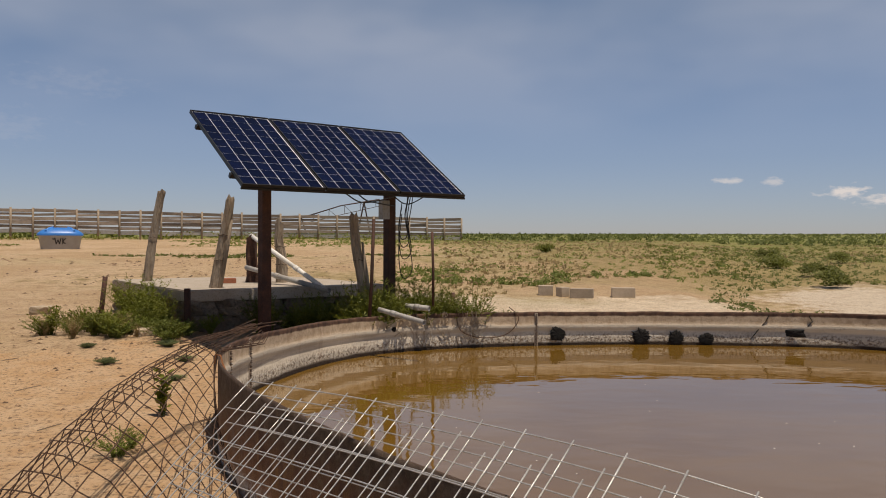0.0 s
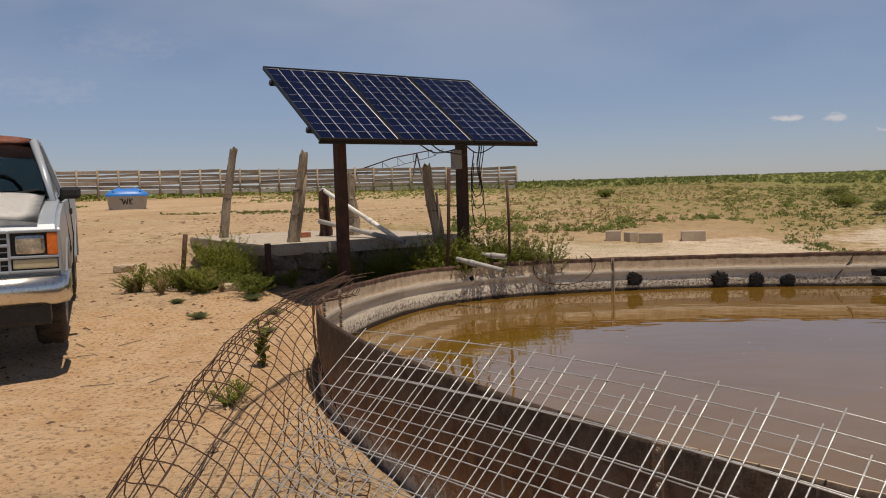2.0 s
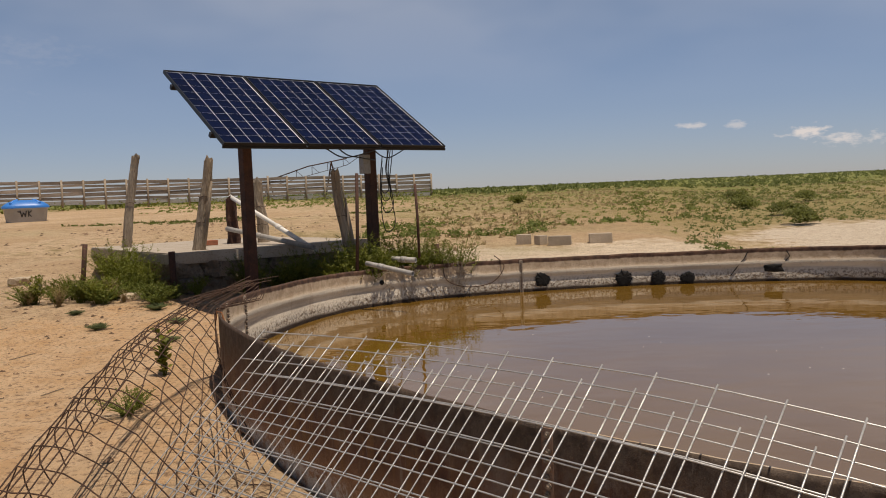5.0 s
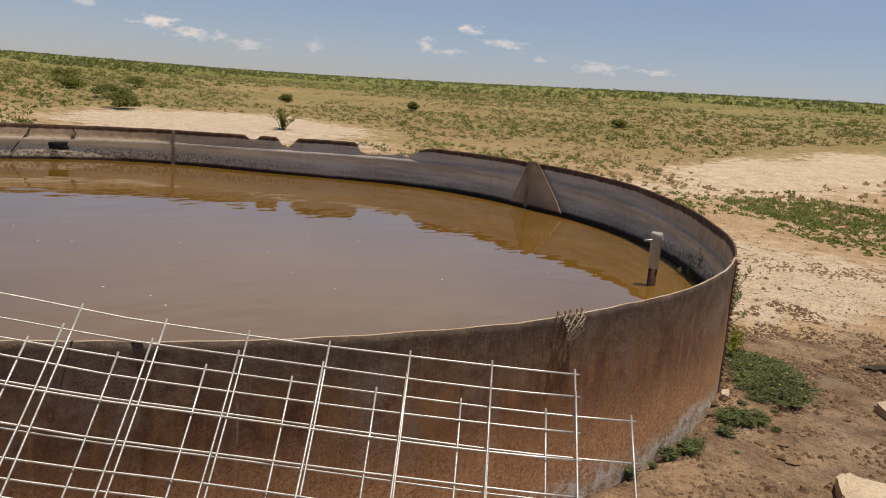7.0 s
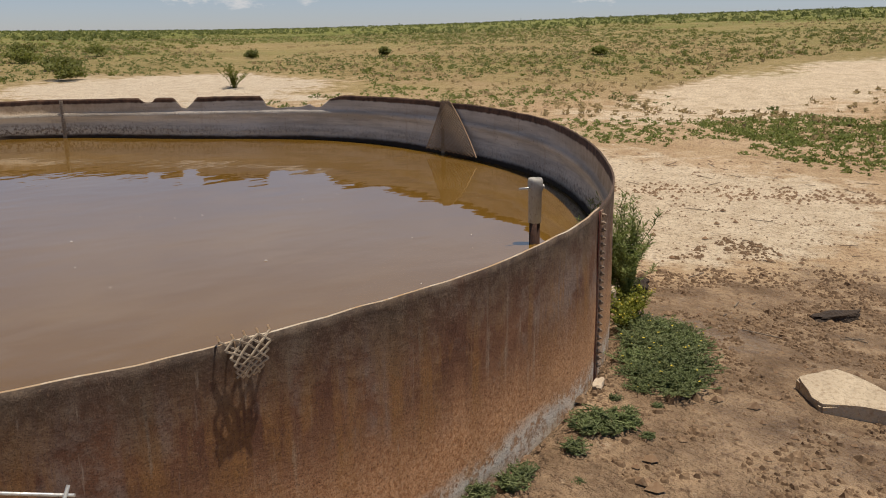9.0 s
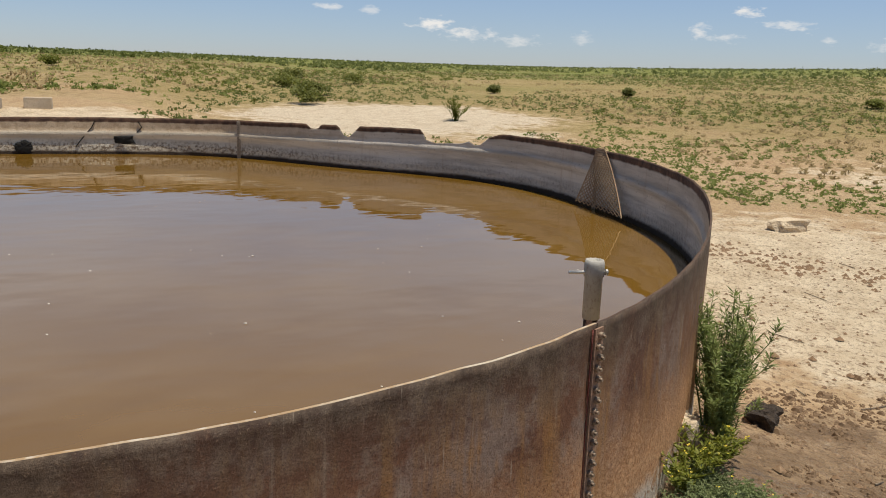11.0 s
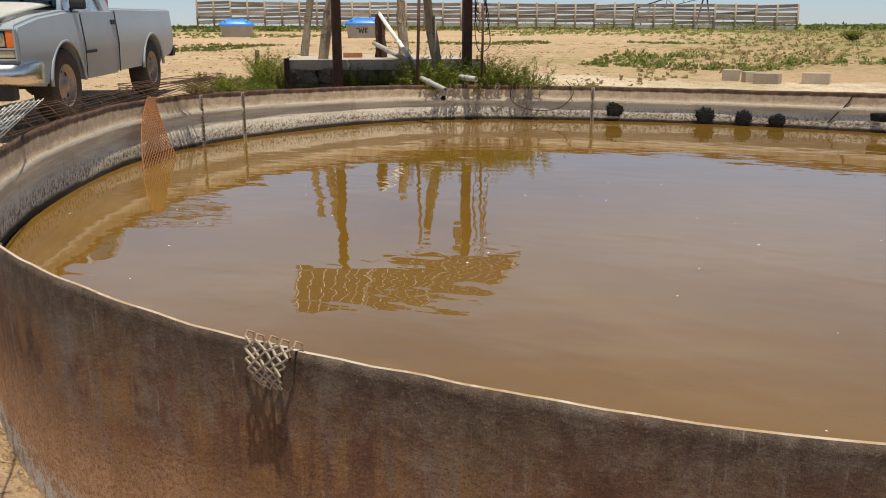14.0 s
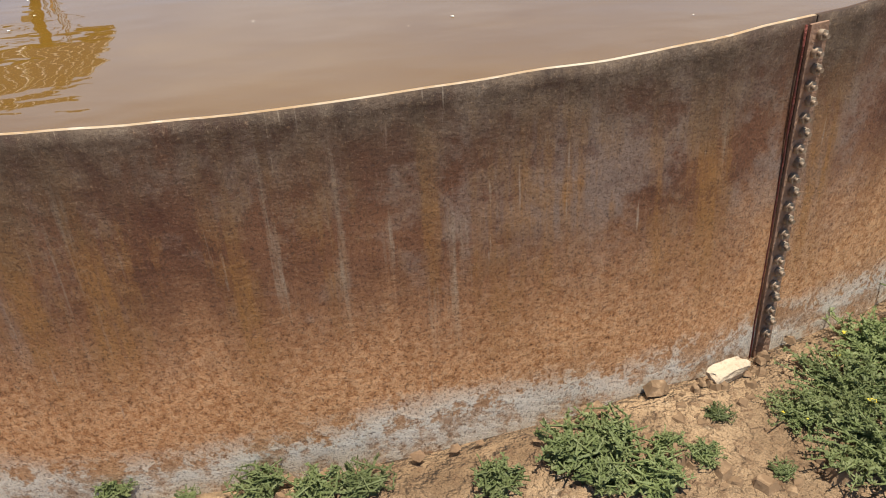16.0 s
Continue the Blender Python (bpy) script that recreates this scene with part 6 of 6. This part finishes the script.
W_LOW = plant("weed", 4, 0.10, 0.19, 110, 56, 0.0125, 0.2, M_MAT, "low mat of fresh green weed on damp mud", 3, 0.40)
W_FLOWER = plant("weed", 5, 0.22, 0.22, 22, 22, 0.034, 0.4, M_LEAF, "small green weed dotted with yellow flowers", 20)
W_SPRIG = plant("weed", 6, 0.055, 0.062, 46, 34, 0.0090, 0.4, M_MAT, "small green sprig growing from mud", 0, 0.38)
W_DRY = plant("weed", 7, 0.42, 0.32, 30, 14, 0.05, 0.5, M_STRAW, "tuft of dry straw-coloured weed", 0, 0.14)
W_LEAFY = plant("weed", 8, 0.42, 0.10, 4, 26, 0.075, 0.9, M_LEAF, "single upright broad-leaved sapling beside the tank", 0, 0.55)

rnd = random.Random(11)
for k in range(54):                                     # bank between slab and rim
    t = 0.36 + 0.52 * rnd.random() ** 0.9
    x, y = -1.93 + 2.30 * t + rnd.gauss(0, 0.14), 9.16 + 1.28 * t + rnd.gauss(0, 0.18)
    if math.hypot(x - CX, y - CY) > tank_r(math.atan2(y - CY, x - CX)) + 0.14:
        place((W_BANK, W_BUSH, W_BANK)[k % 3], x, y, rnd.uniform(0.7, 1.12), rnd.uniform(0, 6), 0.06)
for k in range(16):                                     # shaded foot of the slab
    t = rnd.uniform(0.05, 0.5)
    x, y = -2.35 + 2.35 * t + rnd.gauss(0, 0.1), 9.85 + 1.35 * t + rnd.gauss(0, 0.12)
    place((W_BANK, W_BUSH)[k % 2], x, y, rnd.uniform(0.45, 0.75), rnd.uniform(0, 6), 0.05)
for k in range(30):                                     # bank left of the slab
    x, y = -4.15 + rnd.gauss(0, 0.55), 9.95 + rnd.gauss(0, 0.32)
    place((W_BUSH, W_DENSE, W_DENSE, W_DRY)[k % 4], x, y, rnd.uniform(0.35, 0.75), rnd.uniform(0, 6))
for x, y, s in ((-3.55, 9.85, 0.55), (-3.25, 9.55, 0.6), (-3.1, 9.3, 0.5), (-3.75, 10.1, 0.5)):
    place(W_DENSE if s > 0.56 else W_BUSH, x, y, s, x * 7)
for k in range(14):
    place((W_BUSH, W_DENSE)[k % 2], -3.75 + rnd.gauss(0, 0.42), 9.72 + rnd.gauss(0, 0.20), rnd.uniform(0.40, 0.68), rnd.uniform(0, 6))
for x, y, s in ((-3.3, 8.1, 0.45), (-2.6, 8.3, 0.4), (-3.0, 9.0, 0.5), (-2.4, 7.4, 0.35), (-3.8, 8.8, 0.35)):
    place(W_LOW, x, y, s * 1.6, x * 5)
for x, y, s in ((-3.9, 10.4, 0.95), (-3.6, 10.1, 0.8), (-4.2, 10.9, 0.85), (-3.75, 10.7, 0.9), (-3.35, 9.95, 0.6)):
    place(W_BANK, x, y, s, x * 3)
place(W_LEAFY, -2.08, 6.12, 0.9, 0.3)
place(W_DENSE, -2.02, 5.12, 0.45, 1.0)
place(W_BUSH, -2.0, 5.3, 0.28, 2.0)
for x, y, s in ((5.85, 2.22, 0.85), (5.98, 2.40, 0.8), (5.75, 2.12, 0.6)):
    place(W_TALL, x, y, s, x * 9)
for x, y, s in ((5.42, 1.86, 0.8), (5.28, 1.68, 1.0), (5.10, 1.50, 1.05), (4.95, 1.36, 1.1), (4.78, 1.26, 0.9), (5.12, 1.66, 0.8), (4.90, 1.54, 0.8), (4.78, 1.42, 0.75), (4.66, 1.36, 0.45), (5.42, 1.62, 0.85), (5.33, 1.52, 0.8), (5.50, 1.74, 0.7), (5.22, 1.46, 0.8)):
    place(W_LOW, x, y, s, x * 11)
for x, y, s in ((5.50, 1.98, 0.9), (5.32, 1.86, 0.8), (5.62, 2.02, 0.7)):
    place(W_FLOWER, x, y, s, x * 13)
for x, y, s in ((3.33, 1.31, 0.7), (3.61, 1.29, 0.9), (3.72, 1.26, 1.0), (3.80, 1.27, 0.9), (3.47, 1.28, 0.4), (4.05, 1.25, 0.9), (4.19, 1.30, 1.2), (4.27, 1.32, 1.2), (4.24, 1.24, 1.0), (4.33, 1.22, 1.1), (4.38, 1.30, 0.7), (4.44, 1.28, 0.6), (4.57, 1.23, 0.45), (4.50, 1.38, 0.5), (4.32, 1.12, 0.5), (3.90, 1.12, 0.4)):
    place(W_SPRIG, x, y, s, x * 17)
place(W_BUSH, 12.65, 17.62, 1.15, 1.3, 0.0)
for x, y, s in ((0.9, 11.9, 0.7), (1.3, 11.6, 0.6), (0.5, 12.3, 0.8), (0.35, 11.4, 0.6), (1.25, 11.05, 0.45), (-0.3, 12.6, 0.8)):
    place(W_DENSE, x, y, s, x * 5)


def clump(bm, c, r, n, rnd, size):
    """A small shrub of leaf-sized triangles round a hollow crown."""
    for _ in range(n):
        u = Vector((rnd.gauss(0, 1), rnd.gauss(0, 1), abs(rnd.gauss(0, 0.9)))).normalized()
        p = c + Vector((u.x * r, u.y * r, u.z * r * 0.8)) * rnd.uniform(0.45, 1.1)
        d = Vector((rnd.gauss(0, 1), rnd.gauss(0, 1), rnd.gauss(0.5, 0.8))).normalized() * size * rnd.uniform(0.6, 1.4)
        e = d.orthogonal() * rnd.uniform(0.5, 0.9)
        bm.faces.new((bm.verts.new(p), bm.verts.new(p + d + e * 0.4), bm.verts.new(p + e)))


def bare_here(x, y):
    for bx, by, rx, ry in ((11.5, 18.5, 4.4, 3.8), (26, 8.5, 8, 2.2), (8.6, 5.2, 4.5, 3.0), (9.5, 3.2, 3, 2)):
        if ((x - bx) / rx) ** 2 + ((y - by) / ry) ** 2 < 1:
            return True
    return (-12 < x < -1 and 3 < y < 16) or math.hypot(x - CX, y - CY) < 6.2 or (x < 0 and y < 16 and x > -20)


def scatter(name, count, d0, d1, mat, label, r0, r1, tris, size, cover, seed, power=1.0, az0=-62, az1=96):
    rnd = random.Random(seed)
    bm = bmesh.new()
    done = tries = 0
    while done < count and tries < count * 8:
        tries += 1
        az = radians(rnd.uniform(az0, az1))
        d = d0 + (d1 - d0) * rnd.random() ** power
        x, y = d * math.sin(az), d * math.cos(az)
        if bare_here(x, y) or noise.noise((x * 0.06, y * 0.06, seed)) + 0.5 * noise.noise((x * 0.3, y * 0.3, seed + 2)) < cover:
            continue
        r = rnd.uniform(r0, r1) * (1.6 if rnd.random() < 0.06 else 1.0)
        clump(bm, Vector((x, y, land(x, y) - 0.02)), r, tris, rnd, size * (0.6 + 0.4 * r / r1))
        done += 1
    tagged(part(name, bm, mat), label, "scrub", kind="stuff")


BUSHES = ((12.0, 29.7, 1.7), (11.6, 25.5, 1.5), (10.3, 21.7, 1.3), (16.0, 33.0, 1.4), (19.5, 27.5, 1.0), (14.0, 36.0, 1.6), (23.0, 24.0, 0.9), (4.5, 36, 1.2), (27, 17, 0.9))
scatter("green_scrub", 2200, 24, 90, M_LEAF, "scattered green scrub bushes over the pasture", 0.05, 0.20, 30, 0.08, -0.05, 3, 0.9, 14, 96)
scatter("sage_scrub", 8500, 15, 75, M_SAGE, "patches of yellow-green scrub on tan pasture", 0.04, 0.13, 18, 0.055, -0.12, 5, 0.85, 18, 96)
scatter("thin_scrub", 900, 20, 75, M_SAGE, "thin low scrub on dry pasture behind the tank", 0.04, 0.13, 18, 0.055, 0.0, 25, 0.8, -4, 20)
scatter("far_scrub", 11000, 65, 430, M_SAGE, "dense low green scrub reaching the skyline", 0.14, 0.34, 12, 0.26, -0.20, 7, 1.15)
scatter("dry_grass", 5000, 14, 70, M_STRAW, "dry yellow grass tufts over the pasture", 0.03, 0.10, 12, 0.08, -0.15, 9, 1.2, 0, 96)
scatter("green_strip", 170, 18.6, 22.5, M_SAGE, "strip of green weeds along the sandy edge", 0.06, 0.17, 36, 0.06, -0.2, 12, 1.0, -4, 24)
scatter("east_strip", 1700, 13.5, 19.5, M_SAGE, "band of low green weeds beside the bare pan", 0.03, 0.11, 26, 0.045, -0.12, 15, 1.0, 62, 92)
scatter("east_grass", 1900, 12.5, 24, M_SAGE, "low green grass between the bare sandy pans", 0.02, 0.08, 20, 0.045, 0.0, 17, 1.0, 44, 80)
scatter("grass_strip", 1500, 25, 31, M_SAGE, "low green grass beyond the bare sand", 0.03, 0.09, 12, 0.06, 0.0, 13, 1.0, -50, 0)
scatter("fence_strip", 900, 40, 56, M_SAGE, "thin green grass in front of the board fence", 0.04, 0.12, 10, 0.08, 0.05, 14, 1.0, -42, 0)

# a few larger single bushes on the pasture
for x, y, s in BUSHES:
    brnd = random.Random(int(x * 10))
    bm = bmesh.new()
    for k in range(9):
        a, d = brnd.uniform(0, 6.28), brnd.uniform(0, 0.30) * s
        clump(bm, Vector((d * math.cos(a), d * math.sin(a), 0.05 + brnd.uniform(0, 0.18) * s)), brnd.uniform(0.12, 0.22) * s, 150, brnd, 0.06)
    shrub = part("shrub", bm, M_LEAF)
    shrub.matrix_world = Matrix.Translation(on_land(x, y, 0))
    tagged(shrub, "rounded dark green shrub on the dry pasture", "shrub", "shrubs on the pasture")

# clods, pebbles and twigs on the nearer ground
rnd = random.Random(21)
bm = bmesh.new()
for k in range(3400):
    if k % 3:
        x, y = rnd.uniform(2.6, 10), rnd.uniform(-0.6, 5.5)
    else:
        x, y = rnd.uniform(-9, 0), rnd.uniform(1.5, 13)
    d = math.hypot(x - CX, y - CY) - tank_r(math.atan2(y - CY, x - CX))
    if d < 0.03:
        continue
    r = rnd.uniform(0.005, 0.016) * (2.2 if rnd.random() < 0.07 else 1.0)
    c = on_land(x, y, r * 0.2)
    v = [bm.verts.new(c + Vector((r * math.cos(a) * rnd.uniform(0.7, 1.3), r * math.sin(a) * rnd.uniform(0.7, 1.3), 0))) for a in (0, 1.25, 2.5, 3.8, 5.0)]
    t = bm.verts.new(c + Vector((rnd.gauss(0, r * 0.2), rnd.gauss(0, r * 0.2), r * 0.75)))
    for i in range(5):
        bm.faces.new((v[i], v[(i + 1) % 5], t))
M_CLOD = surface("soil_clods", (0.30, 0.19, 0.11), (0.22, 0.135, 0.08), (0.42, 0.31, 0.2), 3, 40, 0.95, 0, 0.4)
for k in range(3600):
    if k % 2:
        az, d = radians(rnd.uniform(-40, -2)), rnd.uniform(6, 30)
    else:
        az, d = radians(rnd.uniform(42, 92)), rnd.uniform(6.5, 20)
    x, y = d * math.sin(az), d * math.cos(az)
    if noise.noise((x * 0.4, y * 0.4, 5)) < 0.05:
        continue
    if math.hypot(x - CX, y - CY) < 5.2:
        continue
    r = rnd.uniform(0.008, 0.022) * d / 8
    c = on_land(x, y, 0.0)
    v = [bm.verts.new(c + Vector((r * math.cos(a) * rnd.uniform(0.6, 1.5), r * math.sin(a) * rnd.uniform(0.6, 1.2), 0))) for a in (0, 1.25, 2.5, 3.8, 5.0)]
    t = bm.verts.new(c + Vector((0, 0, r * 0.5)))
    for i in range(5):
        bm.faces.new((v[i], v[(i + 1) % 5], t))
for k in range(520):                                    # trampled ridge across the bare pan
    t, wide = rnd.uniform(-0.35, 1.35), rnd.gauss(0, 0.20)
    x, y = 9.37 + 1.44 * t + 0.83 * wide + 0.10 * noise.noise((t * 6, 0, 1)), 5.38 - 2.12 * t + 0.56 * wide + 0.10 * noise.noise((t * 6, 4, 1))
    r = rnd.uniform(0.010, 0.032)
    c = on_land(x, y, 0.0)
    v = [bm.verts.new(c + Vector((r * math.cos(a) * rnd.uniform(0.6, 1.5), r * math.sin(a) * rnd.uniform(0.6, 1.2), 0))) for a in (0, 1.25, 2.5, 3.8, 5.0)]
    t = bm.verts.new(c + Vector((0, 0, r * 0.8)))
    for i in range(5):
        bm.faces.new((v[i], v[(i + 1) % 5], t))
tagged(part("soil_clods", bm, M_CLOD), "small clods and pebbles strewn over the soil", "pebbles", kind="stuff")
bm = bmesh.new()
for k in range(150):
    x, y = (rnd.uniform(-8, -1.5), rnd.uniform(2, 13)) if k % 2 else (rnd.uniform(6, 14), rnd.uniform(0.5, 8))
    a, ln = rnd.uniform(0, 6.28), rnd.uniform(0.05, 0.28)
    pts = []
    for j in range(4):
        q = Vector((x + ln * j / 3 * math.cos(a + 0.5 * noise.noise((k, j, 0))), y + ln * j / 3 * math.sin(a + 0.5 * noise.noise((k, j, 3))), 0))
        pts.append(on_land(q.x, q.y, 0.008))
    tube(bm, pts, 0.004, 4, False)
tagged(part("dry_twigs", bm, M_WOOD), "dry twigs and stalks scattered on the sand", "twigs", kind="stuff")

# trampled clods of drying mud
bm = bmesh.new()
for k in range(15000):
    x, y = 2.9 + 5.6 * rnd.random(), -0.7 + 3.6 * rnd.random()
    d = math.hypot(x - CX, y - CY) - tank_r(math.atan2(y - CY, x - CX))
    if d < 0.02 or noise.noise((x * 1.7, y * 1.7, 6)) + 0.5 * noise.noise((x * 5, y * 5, 2)) < -0.05:
        continue
    r = rnd.uniform(0.005, 0.017) * (2.0 if rnd.random() < 0.08 else 1.0)
    c = on_land(x, y, -r * 0.1)
    ph = rnd.uniform(0, 6)
    v = [bm.verts.new(c + Vector((r * math.cos(a + ph) * rnd.uniform(0.7, 1.4), r * math.sin(a + ph) * rnd.uniform(0.7, 1.4), 0))) for a in (0, 1.05, 2.1, 3.14, 4.2, 5.2)]
    w = [bm.verts.new(c + (q.co - c) * 0.55 + Vector((rnd.gauss(0, r * 0.1), rnd.gauss(0, r * 0.1), r * rnd.uniform(0.45, 1.0)))) for q in v]
    for i in range(6):
        bm.faces.new((v[i], v[(i + 1) % 6], w[(i + 1) % 6], w[i]))
    bm.faces.new(w)
M_MUDCLOD = surface("mud_clods", (0.21, 0.135, 0.078), (0.15, 0.095, 0.055), (0.36, 0.25, 0.155), 2.5, 60, 0.95, 0, 0.5, 0.005)
tagged(part("mud_clods", bm, M_MUDCLOD), "trampled clods of drying brown mud", "clods", kind="stuff")

# dry dung chips and bark bits on the left yard
bm = bmesh.new()
for k in range(2600):
    az, d = radians(rnd.uniform(-46, 2)), rnd.uniform(3.5, 27)
    x, y = d * math.sin(az), d * math.cos(az)
    if noise.noise((x * 0.7, y * 0.7, 15)) + 0.6 * noise.noise((x * 2.5, y * 2.5, 5)) < 0.12 or math.hypot(x - CX, y - CY) < 5.0:
        continue
    r = rnd.uniform(0.006, 0.022) * (0.6 + d / 14)
    c, ph, st = on_land(x, y, 0.001), rnd.uniform(0, 6), rnd.uniform(0.35, 1.0)
    v = []
    for a in (0, 1.05, 2.1, 3.14, 4.2, 5.2):
        ex, ey = r * 1.5 * math.cos(a) * rnd.uniform(0.7, 1.3), r * st * math.sin(a) * rnd.uniform(0.7, 1.3)
        v.append(bm.verts.new(c + Vector((ex * math.cos(ph) - ey * math.sin(ph), ex * math.sin(ph) + ey * math.cos(ph), 0))))
    t = bm.verts.new(c + Vector((0, 0, r * 0.6)))
    for i in range(6):
        bm.faces.new((v[i], v[(i + 1) % 6], t))
M_CHIP = surface("dung_chips", (0.13, 0.08, 0.046), (0.09, 0.055, 0.034), (0.22, 0.14, 0.085), 4, 50, 0.95, 0, 0.4, 0.004)
tagged(part("dung_chips", bm, M_CHIP), "dry dung chips and bark bits on sand", "debris", kind="stuff")
